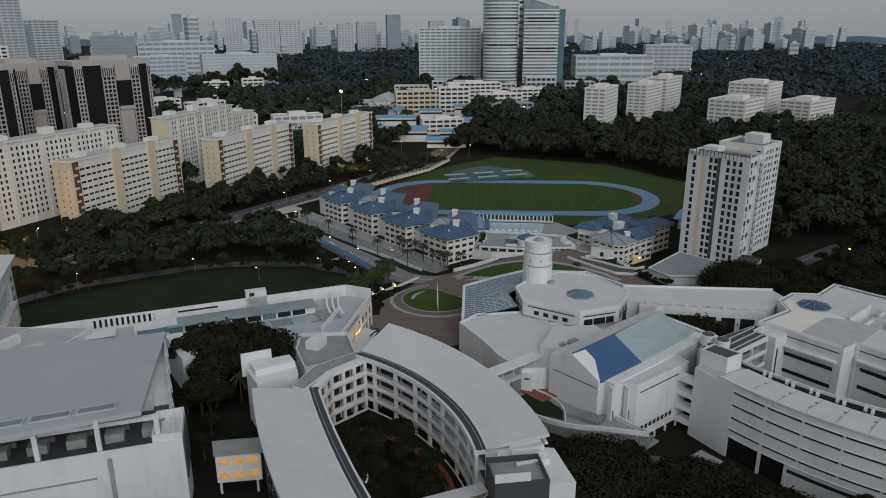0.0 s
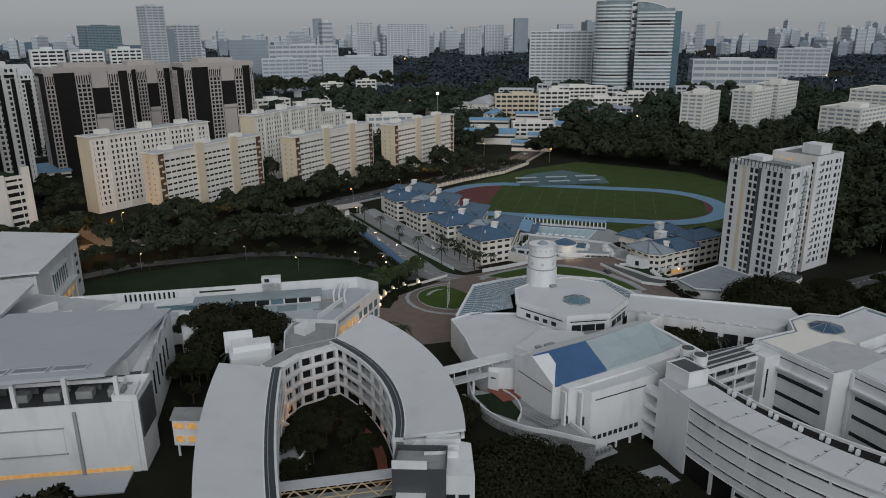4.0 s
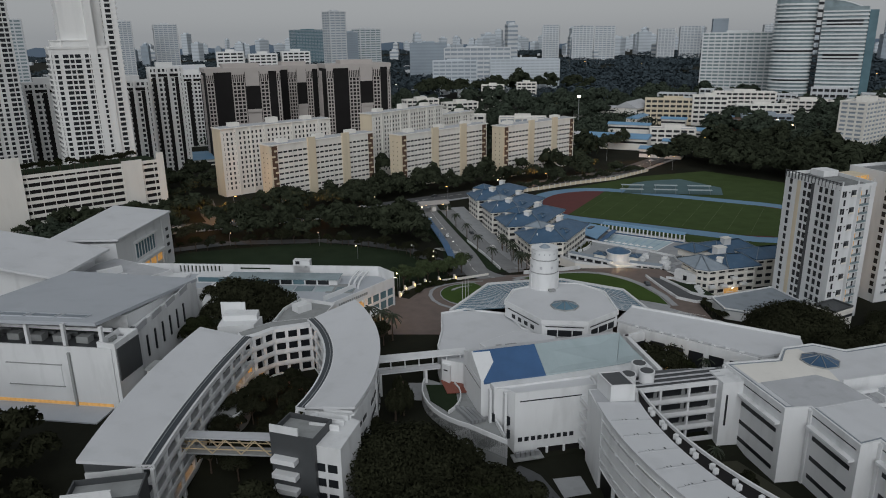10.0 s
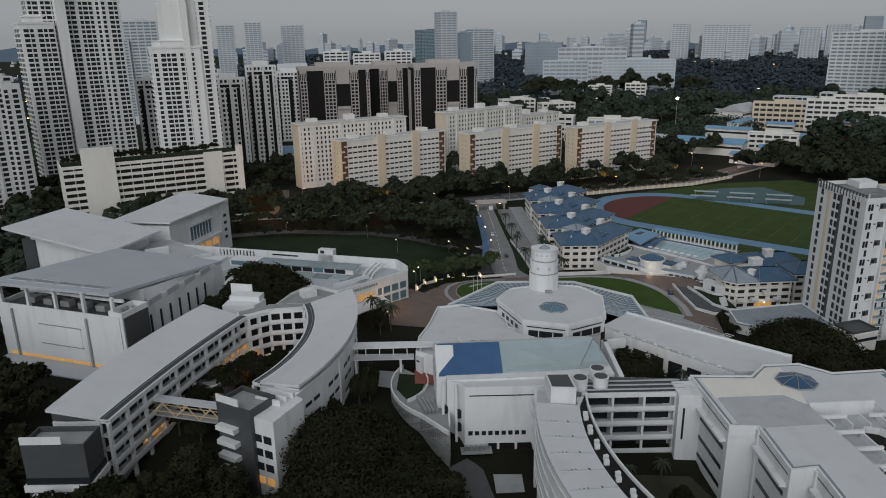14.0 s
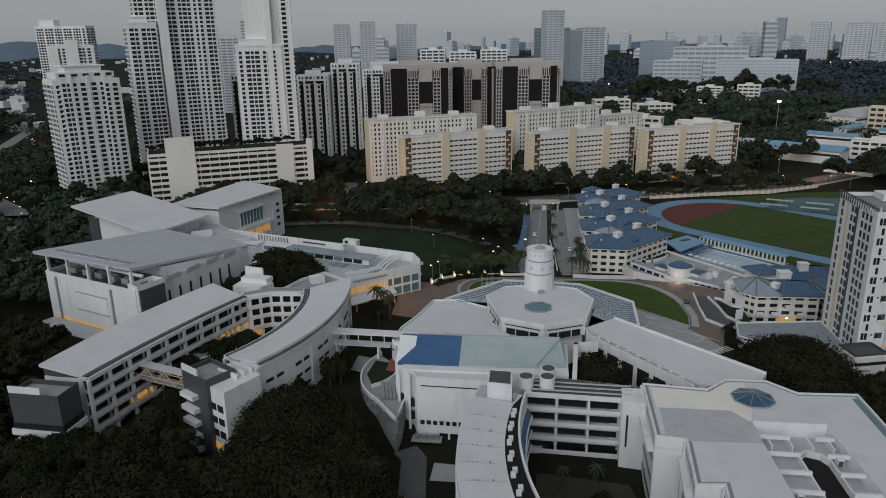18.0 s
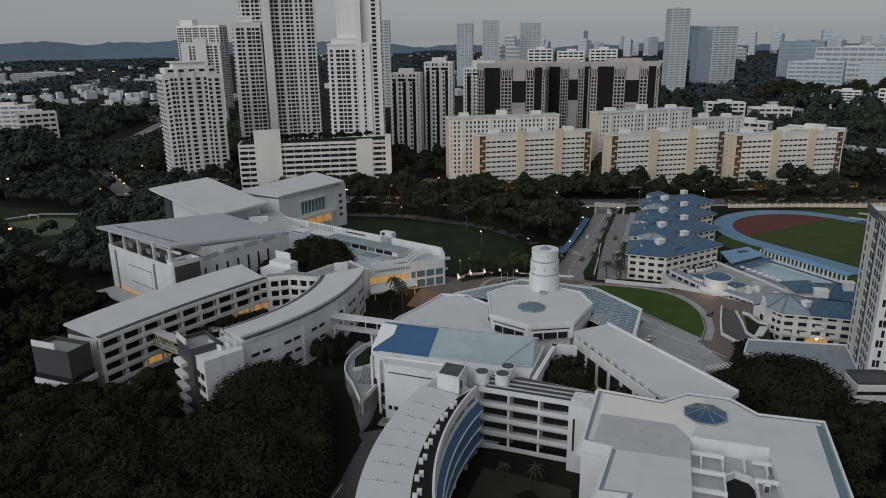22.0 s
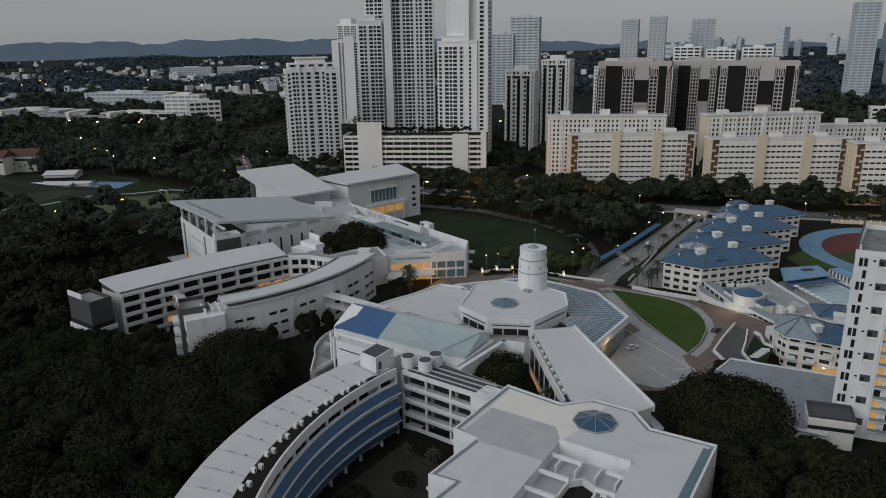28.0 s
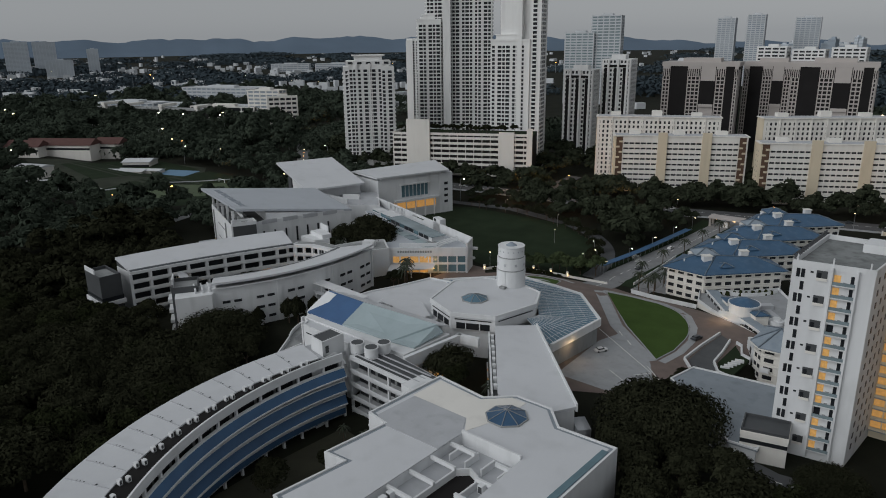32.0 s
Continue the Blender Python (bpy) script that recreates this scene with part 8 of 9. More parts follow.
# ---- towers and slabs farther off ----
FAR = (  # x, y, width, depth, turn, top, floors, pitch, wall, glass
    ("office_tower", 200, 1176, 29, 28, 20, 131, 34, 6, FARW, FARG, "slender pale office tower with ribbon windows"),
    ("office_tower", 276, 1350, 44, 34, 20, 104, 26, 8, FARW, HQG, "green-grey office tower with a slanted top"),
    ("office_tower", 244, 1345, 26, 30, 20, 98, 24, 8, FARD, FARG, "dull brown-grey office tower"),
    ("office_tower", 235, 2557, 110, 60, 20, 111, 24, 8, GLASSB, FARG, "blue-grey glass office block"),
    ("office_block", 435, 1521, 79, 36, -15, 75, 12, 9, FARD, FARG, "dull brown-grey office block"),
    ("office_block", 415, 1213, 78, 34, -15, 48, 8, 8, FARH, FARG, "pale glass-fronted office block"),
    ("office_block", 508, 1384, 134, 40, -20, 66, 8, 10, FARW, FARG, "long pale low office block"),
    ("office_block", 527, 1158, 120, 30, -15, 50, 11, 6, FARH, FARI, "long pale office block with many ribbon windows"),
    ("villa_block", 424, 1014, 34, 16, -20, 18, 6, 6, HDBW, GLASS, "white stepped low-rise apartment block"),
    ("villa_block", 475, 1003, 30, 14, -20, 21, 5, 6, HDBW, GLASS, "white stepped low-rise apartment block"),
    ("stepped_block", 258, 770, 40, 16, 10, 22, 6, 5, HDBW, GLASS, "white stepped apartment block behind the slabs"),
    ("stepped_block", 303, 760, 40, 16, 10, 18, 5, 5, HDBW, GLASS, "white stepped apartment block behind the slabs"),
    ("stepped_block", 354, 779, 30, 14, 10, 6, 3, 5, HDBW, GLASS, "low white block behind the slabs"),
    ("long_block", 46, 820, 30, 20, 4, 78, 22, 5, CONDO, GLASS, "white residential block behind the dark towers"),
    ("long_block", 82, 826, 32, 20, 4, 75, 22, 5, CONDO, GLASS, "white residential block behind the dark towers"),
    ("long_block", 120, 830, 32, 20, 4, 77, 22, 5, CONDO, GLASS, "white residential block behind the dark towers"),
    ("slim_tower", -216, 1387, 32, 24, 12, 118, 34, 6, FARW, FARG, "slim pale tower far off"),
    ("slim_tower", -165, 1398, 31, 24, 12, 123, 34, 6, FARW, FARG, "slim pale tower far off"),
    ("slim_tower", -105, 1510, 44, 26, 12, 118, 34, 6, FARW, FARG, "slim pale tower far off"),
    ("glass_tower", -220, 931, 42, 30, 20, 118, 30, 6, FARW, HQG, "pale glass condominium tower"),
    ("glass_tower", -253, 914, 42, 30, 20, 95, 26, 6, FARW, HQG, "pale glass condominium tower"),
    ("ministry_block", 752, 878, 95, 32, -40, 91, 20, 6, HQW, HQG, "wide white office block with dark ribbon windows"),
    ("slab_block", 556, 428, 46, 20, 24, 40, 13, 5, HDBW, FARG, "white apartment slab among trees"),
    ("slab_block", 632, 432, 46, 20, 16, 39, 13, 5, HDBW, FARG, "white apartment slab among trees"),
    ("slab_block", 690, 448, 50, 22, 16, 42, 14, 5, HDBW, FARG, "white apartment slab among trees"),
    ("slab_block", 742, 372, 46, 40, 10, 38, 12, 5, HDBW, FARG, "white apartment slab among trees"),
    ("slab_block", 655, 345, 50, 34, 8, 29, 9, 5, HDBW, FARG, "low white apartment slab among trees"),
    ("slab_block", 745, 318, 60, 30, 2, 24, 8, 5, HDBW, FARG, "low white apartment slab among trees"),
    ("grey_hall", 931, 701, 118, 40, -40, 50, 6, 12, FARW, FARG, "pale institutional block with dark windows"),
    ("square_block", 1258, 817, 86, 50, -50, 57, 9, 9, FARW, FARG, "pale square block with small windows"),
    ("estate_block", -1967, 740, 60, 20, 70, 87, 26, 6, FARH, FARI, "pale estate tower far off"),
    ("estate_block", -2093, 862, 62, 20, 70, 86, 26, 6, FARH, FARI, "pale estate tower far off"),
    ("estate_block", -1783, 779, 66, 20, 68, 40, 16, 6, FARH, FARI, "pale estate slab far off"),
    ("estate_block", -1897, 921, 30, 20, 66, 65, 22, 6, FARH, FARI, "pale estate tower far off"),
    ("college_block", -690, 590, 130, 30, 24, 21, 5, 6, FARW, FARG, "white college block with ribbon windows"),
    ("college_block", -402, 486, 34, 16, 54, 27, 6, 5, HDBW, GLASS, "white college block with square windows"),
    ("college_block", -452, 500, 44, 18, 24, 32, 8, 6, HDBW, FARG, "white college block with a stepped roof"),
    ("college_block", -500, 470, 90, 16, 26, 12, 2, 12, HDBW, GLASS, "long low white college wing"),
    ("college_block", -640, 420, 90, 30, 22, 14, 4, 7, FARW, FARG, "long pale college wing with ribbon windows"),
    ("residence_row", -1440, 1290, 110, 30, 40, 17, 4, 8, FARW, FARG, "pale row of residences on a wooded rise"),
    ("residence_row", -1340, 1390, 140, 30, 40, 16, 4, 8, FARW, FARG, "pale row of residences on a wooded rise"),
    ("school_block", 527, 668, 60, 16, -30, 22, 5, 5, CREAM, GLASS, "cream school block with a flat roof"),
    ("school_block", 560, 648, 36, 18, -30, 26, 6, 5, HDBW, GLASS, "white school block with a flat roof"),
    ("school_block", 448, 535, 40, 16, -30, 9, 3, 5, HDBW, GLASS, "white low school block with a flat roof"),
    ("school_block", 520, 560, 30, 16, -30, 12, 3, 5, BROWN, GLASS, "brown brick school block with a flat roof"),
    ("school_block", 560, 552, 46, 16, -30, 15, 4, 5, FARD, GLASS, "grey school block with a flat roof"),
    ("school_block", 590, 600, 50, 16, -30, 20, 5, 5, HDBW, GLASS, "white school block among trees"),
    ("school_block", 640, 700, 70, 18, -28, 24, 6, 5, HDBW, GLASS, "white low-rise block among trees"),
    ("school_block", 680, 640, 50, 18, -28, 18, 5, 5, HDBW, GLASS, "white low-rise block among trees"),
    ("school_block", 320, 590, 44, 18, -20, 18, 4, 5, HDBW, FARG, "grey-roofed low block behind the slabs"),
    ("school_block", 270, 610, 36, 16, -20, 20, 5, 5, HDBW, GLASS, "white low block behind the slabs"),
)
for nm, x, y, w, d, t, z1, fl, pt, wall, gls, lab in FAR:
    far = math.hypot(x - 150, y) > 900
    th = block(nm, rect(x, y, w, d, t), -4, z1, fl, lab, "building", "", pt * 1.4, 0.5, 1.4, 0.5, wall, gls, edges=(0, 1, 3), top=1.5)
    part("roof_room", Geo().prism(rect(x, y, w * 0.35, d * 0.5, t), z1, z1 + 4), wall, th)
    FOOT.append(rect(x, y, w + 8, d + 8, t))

# round-fronted white headquarters
hq = thing("headquarters_tower", 784, 758, -4, "tall white rounded office tower with curved ribbon windows", "office tower")
c, s = math.cos(radians(-40)), math.sin(radians(-40))
def hp(a, b): return (784 + c * a - s * b, 758 + s * a + c * b)
WEST = [hp(-29 + 25 * math.sin(math.pi * (i / 10 - 0.5)), -20 - 14 * math.cos(math.pi * (i / 10 - 0.5))) for i in range(11)]
EAST = [hp(2 + 50 * i / 10, -27 - 7 * math.sin(math.pi * (0.25 + 0.6 * i / 10))) for i in range(11)]
part("west_body", Geo().prism(ccw(shift(WEST, -1.2) + [hp(-4, 18), hp(-53, 18)]), -6, 132), HQG, hq)
part("east_body", Geo().prism(ccw(shift(EAST, -1.2) + [hp(52, 18), hp(1, 18)]), -6, 122), HQG, hq)
for i in range(28):
    z = 2 + 4.55 * i
    h = (2.3, 1.7, 2.0)[i % 3]
    part("floor_band", Geo().strip(zed(WEST, z + h), zed(shift(WEST, -1.6), z + h), h), HQW, hq)
    if z < 120:
        part("floor_band", Geo().strip(zed(EAST, z + h), zed(shift(EAST, -1.6), z + h), h), HQW, hq)
        part("floor_band", Geo().prism(side(hp(52, -26), hp(52, 18), -0.8), z, z + h), HQW, hq)
    if i % 9 in (3, 4):
        for k in range(8):
            part("dark_window", Geo().prism(side(EAST[1 + k], EAST[2 + k], 0.3), z + h + 0.2, z + 4.3), GLASS, hq)
    if i % 8 == 6:
        for k in range(2, 9):
            part("dark_window", Geo().prism(side(WEST[k], WEST[k + 1], 0.3), z + h + 0.2, z + 4.3), GLASS, hq)
    if i % 2:
        part("joint_window", Geo().prism(side(hp(-4.5, -30), hp(1.5, -30), 0.6), z, z + 3.4), GLASS, hq)
sail = [hp(2 + 50 * i / 10, -24) for i in range(11)]
part("sail_crown", Geo().strip([(p[0], p[1], 131 - 14 * (i / 10) ** 2.2) for i, p in enumerate(sail)], [(p[0] - s * 20, p[1] + c * 20, 131 - 14 * (i / 10) ** 2.2) for i, p in enumerate(sail)], 10), HQG, hq, "curved glass crown falling to one side")
part("crown_edge", Geo().strip([(p[0], p[1], 132 - 14 * (i / 10) ** 2.2) for i, p in enumerate(shift(sail, 0.8))], [(p[0], p[1], 132 - 14 * (i / 10) ** 2.2) for i, p in enumerate(shift(sail, -1.2))], 1.6), HQW, hq)
part("blue_slab", Geo().prism(ccw([hp(53, -22), hp(63, -16), hp(63, 20), hp(53, 20)]), -6, 118), GLASSB, hq, "dark blue-green glass side slab")
part("roof_plant", Geo().prism(rect(770, 772, 40, 16, -40), 132, 137), FARD, hq)
FOOT.append([hp(-66, -36), hp(66, -36), hp(66, 26), hp(-66, 26)])
for i, (x, y, w, h) in enumerate(((640, 745, 50, 24), (690, 700, 40, 20), (735, 670, 40, 28), (600, 780, 46, 18), (780, 640, 40, 22))):
    th = block("podium_block", rect(x, y, w, 20, -40), -4, h, 5, "white low podium block in front of the headquarters", "building", "podium blocks", 7, 0.5, 1.5, 0.4, FARW, GLASS)
    FOOT.append(rect(x, y, w + 6, 26, -40))


def shed(x, y, w, d, deg, z, h, label, material):
    th = thing("pitched_shed", x, y, -4, label, "shed", "sheds")
    p = rect(x, y, w, d, deg)
    part("wall", Geo().prism(p, -5, z), HDBW, th)
    o = grow(p, 1.0)
    m0, m1 = ((o[0][0] + o[3][0]) / 2, (o[0][1] + o[3][1]) / 2), ((o[1][0] + o[2][0]) / 2, (o[1][1] + o[2][1]) / 2)
    part("roof", Geo().add([(*o[0], z), (*o[1], z), (*m1, z + h), (*m0, z + h), (*o[2], z), (*o[3], z)], [(0, 1, 2, 3), (3, 2, 4, 5), (0, 3, 5), (1, 4, 2), (5, 4, 1, 0)]), material, th)
    part("window_strip", Geo().prism(side(p[0], p[1], -0.1), z - 4, z - 2.2), GLASS, th)
    FOOT.append(rect(x, y, w + 5, d + 5, deg))


for a in ((391, 532, 56, 22, -38, 5, 3.5, "school hall with a light blue pitched roof"), (432, 588, 40, 12, -38, 8, 2, "school block with a light blue pitched roof"), (462, 628, 40, 12, 45, 10, 2, "school block with a light blue pitched roof"), (492, 606, 24, 12, -38, 9, 2, "school block with a light blue pitched roof"), (478, 530, 40, 14, -50, 7, 2.5, "school block with a light blue pitched roof"), (402, 474, 34, 14, -40, 2, 2, "covered court with a light blue roof"), (436, 500, 30, 10, -40, 3, 2, "school block with a light blue pitched roof"), (556, 610, 40, 12, -40, 8, 2, "school block with a light blue pitched roof"), (18, 572, 48, 46, 6, 0, 1.5, "low covered court with a blue roof"), (470, 735, 60, 14, -38, 10, 2, "long shed with a grey-blue roof"), (490, 690, 44, 26, 40, 14, 7, "steep gabled school hall with a grey-blue roof"), (352, 566, 34, 12, -36, 6, 2, "long shed with a grey-blue roof")):
    shed(*a, BLUESH if "blue pitched" in a[-1] or "court" in a[-1] else ROOFG)
for a in ((-352, 214, 60, 18, 34, 9, 5, "two-storey white clubhouse with a red tiled roof"), (-366, 190, 30, 16, 34, 9, 5, "white clubhouse wing with a red tiled roof"), (-330, 246, 22, 16, 34, 8, 5, "white clubhouse wing with a red tiled roof"), (-580, 345, 60, 12, 24, 3, 2, "low yellow-walled building with a tiled roof")):
    shed(*a, REDT)
for a in ((-246, 216, 34, 9, 32, -2.5, 1, "pale low shelter by the courts"), (-238, 226, 34, 8, 32, -2.5, 1, "pale low shelter by the courts"), (-157, 183, 30, 7, 98, -2.2, 1.2, "pale grandstand shelter by the small pitch"), (-272, 242, 22, 18, 40, -1, 2, "pale tent-like pavilion roof"), (-300, 200, 14, 9, 30, -2, 1.2, "pale low pavilion roof"), (-258, 156, 22, 14, 20, 8, 1.5, "pale square pavilion on the clubhouse grounds"), (-244, 150, 26, 14, 50, -1, 1.5, "pale low tent roof beside the pavilion")):
    shed(*a, ROOFW)
sheet("small_pitch", bow((-131, 168), (-152, 192), (-160, 226), 6) + bow((-151, 243), (-130, 250), (-108, 232), 6) + [(-98, 205), (-112, 176)], mat("worn_pitch_grass", (0.06, 0.085, 0.04), 0.95, var=0.2, size=14, bump=0.3), "small green football pitch among trees", "pitch", 0.12)
FOOT.append([(-200, 232), (-172, 160), (-120, 140), (-86, 176), (-84, 240), (-120, 262), (-200, 262)])
sheet("pitch_clearing", [(-200, 232), (-172, 160), (-120, 140), (-86, 176), (-84, 240), (-120, 262), (-200, 262)], LAWND, "rough grass clearing round the small pitch", "clearing", 0.05)
ribbon("pitch_path", [(-170, 165), (-168, 200), (-172, 232), (-158, 254), (-128, 262)], 3, PAVE, "curved pale path beside the small pitch", "path", 0.14)
sheet("blue_court", [(-196, 238), (-222, 230), (-232, 246), (-206, 258)], TRACKB, "blue hard court among trees", "court", 0.12)
sheet("shelter_clearing", [(-300, 190), (-215, 178), (-200, 225), (-215, 262), (-290, 262), (-310, 230)], LAWND, "clearing with shelters and a hard court", "clearing", 0.06)
sheet("club_grounds", [(-353, 183), (-236, 140), (-175, 137), (-143, 153), (-131, 180), (-150, 223), (-216, 269), (-267, 259), (-304, 220)], mat("trodden_grass", (0.042, 0.048, 0.036), 0.95, var=0.35, size=14, grain=0.8, bump=0.3, spec=0.08), "trodden grass grounds with shelters and paths", "grounds", 0.04)
sheet("bare_clearing", [(-205, 140), (-172, 142), (-176, 168), (-204, 164)], PAVE, "bare pale clearing among trees", "clearing", 0.08)
for x, y, a in ((-152, 243, 10), (-118, 170, 10)):
    gl = thing("goal", x, y, -5, "white football goal on the small pitch", "goal", "goals")
    part("frame", Geo().box(x - 3.6, y, ground_z(x, y), 0.3, 0.3, 2.5).box(x + 3.6, y, ground_z(x, y), 0.3, 0.3, 2.5).box(x, y, ground_z(x, y) + 2.4, 7.4, 0.3, 0.3), WHITE, gl)
# elevated station with white piers far to the west
vd = thing("viaduct", -560, 405, -4, "dark elevated station with tall white piers", "viaduct")
va, vb = (-650, 376), (-478, 431)
part("deck", Geo().prism(side(va, vb, 16), 11, 12.5), CONC, vd, "grey viaduct deck")
part("dark_wall", Geo().prism(side(va, vb, 1), -5, 11), BLACK, vd)
for f in (0.09, 0.32, 0.62, 0.93):
    part("pier", Geo().prism(rect(va[0] + (vb[0] - va[0]) * f, va[1] + (vb[1] - va[1]) * f - 2, 5, 4, 18), -6, 17), HDBW, vd, "tall white pier")
    part("pier_head", Geo().prism(rect(va[0] + (vb[0] - va[0]) * f, va[1] + (vb[1] - va[1]) * f + 6, 6, 26, 18), 15, 18), HDBW, vd)
FOOT.append(side(shift([va, vb], 8)[0], shift([va, vb], 8)[1], 40))
FOOT.append([(-353, 183), (-236, 140), (-175, 137), (-143, 153), (-131, 180), (-150, 223), (-216, 269), (-267, 259), (-304, 220)])
FOOT.append([(-420, 195), (-344, 176), (-300, 226), (-330, 262), (-420, 262)])
for i in range(4):
    th = block("station_hall", rect(-640 + 52 * i, 440 + 16 * i, 44, 14, 20), -4, 11 + 2 * (i % 2), 3, "pale flat-roofed station hall", "building", "station halls", 8, 0.5, 1.5, 0.4, FARW, FARG)
    FOOT.append(rect(-640 + 52 * i, 440 + 16 * i, 48, 18, 20))

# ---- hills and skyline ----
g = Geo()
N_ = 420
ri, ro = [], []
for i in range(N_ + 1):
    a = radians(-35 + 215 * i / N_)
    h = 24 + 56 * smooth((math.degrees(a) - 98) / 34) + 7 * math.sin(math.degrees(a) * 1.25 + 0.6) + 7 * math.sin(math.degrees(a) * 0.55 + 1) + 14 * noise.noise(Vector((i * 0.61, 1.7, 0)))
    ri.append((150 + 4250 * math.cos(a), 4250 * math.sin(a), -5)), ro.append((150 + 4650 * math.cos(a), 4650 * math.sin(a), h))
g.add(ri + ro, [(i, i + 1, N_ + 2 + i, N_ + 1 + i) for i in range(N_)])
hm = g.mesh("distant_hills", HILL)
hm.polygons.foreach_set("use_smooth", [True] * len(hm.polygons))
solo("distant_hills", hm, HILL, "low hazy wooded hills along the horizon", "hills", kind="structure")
rnd = random.Random(7)
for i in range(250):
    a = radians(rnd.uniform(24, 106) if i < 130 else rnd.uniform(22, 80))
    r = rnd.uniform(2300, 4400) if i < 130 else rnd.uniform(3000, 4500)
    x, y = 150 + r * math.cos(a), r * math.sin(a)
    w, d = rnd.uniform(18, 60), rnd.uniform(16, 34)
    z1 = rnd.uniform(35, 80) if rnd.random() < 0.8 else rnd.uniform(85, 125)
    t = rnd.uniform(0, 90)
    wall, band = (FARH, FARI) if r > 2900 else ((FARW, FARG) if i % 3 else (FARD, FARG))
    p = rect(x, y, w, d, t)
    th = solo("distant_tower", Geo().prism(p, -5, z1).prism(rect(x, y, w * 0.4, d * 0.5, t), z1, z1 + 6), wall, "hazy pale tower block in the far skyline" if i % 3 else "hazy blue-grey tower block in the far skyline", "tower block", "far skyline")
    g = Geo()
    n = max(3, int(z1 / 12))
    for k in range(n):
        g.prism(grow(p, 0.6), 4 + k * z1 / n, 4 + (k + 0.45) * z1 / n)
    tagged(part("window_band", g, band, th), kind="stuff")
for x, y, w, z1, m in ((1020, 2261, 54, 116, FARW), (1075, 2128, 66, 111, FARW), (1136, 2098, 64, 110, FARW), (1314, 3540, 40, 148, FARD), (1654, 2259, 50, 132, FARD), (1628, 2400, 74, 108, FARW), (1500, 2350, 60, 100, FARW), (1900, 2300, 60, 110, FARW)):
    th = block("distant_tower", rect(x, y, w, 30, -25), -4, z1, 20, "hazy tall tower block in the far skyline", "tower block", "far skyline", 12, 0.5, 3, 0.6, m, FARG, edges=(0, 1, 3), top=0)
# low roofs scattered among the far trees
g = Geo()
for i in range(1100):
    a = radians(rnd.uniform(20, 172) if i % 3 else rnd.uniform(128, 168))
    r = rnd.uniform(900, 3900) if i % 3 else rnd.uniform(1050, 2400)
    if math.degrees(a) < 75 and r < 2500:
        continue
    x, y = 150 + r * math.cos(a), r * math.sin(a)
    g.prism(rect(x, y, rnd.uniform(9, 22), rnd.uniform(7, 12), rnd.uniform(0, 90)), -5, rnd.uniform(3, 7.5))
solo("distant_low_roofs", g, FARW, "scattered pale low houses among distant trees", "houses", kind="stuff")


# ---- trees ----
def crown_geo(rx, rz, blobs, leaves, size, seed, flat=0.75):
    """A crown of leaf sprays on uneven clumps round an empty heart."""
    r = random.Random(seed)
    g = Geo()
    cl = []
    for i in range(blobs):
        a, k = r.uniform(0, 2 * math.pi), math.sqrt(r.uniform(0.02, 1))
        x, y = rx * 0.72 * k * math.cos(a), rx * 0.72 * k * math.sin(a)
        z = rz * (1 - 0.75 * k * k) * r.uniform(0.55, 1.0)
        cl.append((x, y, z, rx * r.uniform(0.26, 0.44)))
    per = leaves // blobs
    for x, y, z, q in cl:
        for j in range(per):
            u, w = r.uniform(-0.35, 1), r.uniform(0, 2 * math.pi)
            s = math.sqrt(1 - u * u)
            k = q * r.uniform(0.8, 1.08)
            c = Vector((x + k * s * math.cos(w), y + k * s * math.sin(w), z + k * u * flat))
            n = Vector((s * math.cos(w) + r.uniform(-0.7, 0.7), s * math.sin(w) + r.uniform(-0.7, 0.7), u + r.uniform(-0.5, 0.9))).normalized()
            e = n.orthogonal().normalized()
            e = Matrix.Rotation(r.uniform(0, 6.28), 3, n) @ e
            f = n.cross(e)
            a, b = size * r.uniform(0.6, 1.3), size * r.uniform(0.35, 0.7)
            g.add([c - e * a - f * b * 0.6, c + f * b * 1.2, c + e * a - f * b * 0.6], [(0, 1, 2)])
    return g


def raw_mesh(g, name, m):
    me = bpy.data.meshes.new(name)
    me.from_pydata(g.v, [], g.f)
    me.materials.append(m)
    return me


def trunk_geo(h, r, seed):
    q = random.Random(seed)
    g = Geo().tube(0, 0, -1, h * 0.55, r, r * 0.6, 7)
    for i in range(5):
        a = i * 1.257 + q.uniform(-0.3, 0.3)
        p = Vector((0, 0, h * q.uniform(0.35, 0.55)))
        e = Vector((math.cos(a) * h * 0.33, math.sin(a) * h * 0.33, h * q.uniform(0.75, 0.95)))
        g.bar(p, p.lerp(e, 0.5) + Vector((0, 0, 0.4)), r * 0.7).bar(p.lerp(e, 0.5) + Vector((0, 0, 0.4)), e, r * 0.4)
    return g


KINDS = []
for rx, rz, h, bl, lv, sz, m in ((7.5, 6.0, 11, 22, 3600, 0.52, LEAF1), (6.0, 5.0, 12, 18, 2900, 0.48, LEAF2), (8.8, 5.0, 12, 26, 4000, 0.54, LEAF1), (5.2, 6.5, 10, 16, 2700, 0.46, LEAF1)):
    k = len(KINDS)
    KINDS.append((raw_mesh(trunk_geo(h, 0.4, k), "trunk", BARK), raw_mesh(crown_geo(rx, rz, bl, lv, sz, 10 * k + 4), "crown", m), h))
LOW = []
for rx, rz, h, bl, lv, sz in ((7.0, 6.0, 10, 13, 800, 1.05), (5.5, 5.0, 11, 11, 660, 0.95), (8.5, 5.5, 11, 15, 960, 1.1), (5.0, 7.5, 9, 11, 660, 0.95), (6.5, 8.0, 11, 13, 800, 1.0)):
    LOW.append((np.array(crown_geo(rx, rz, bl, lv, sz, 7 + len(LOW)).v), h))
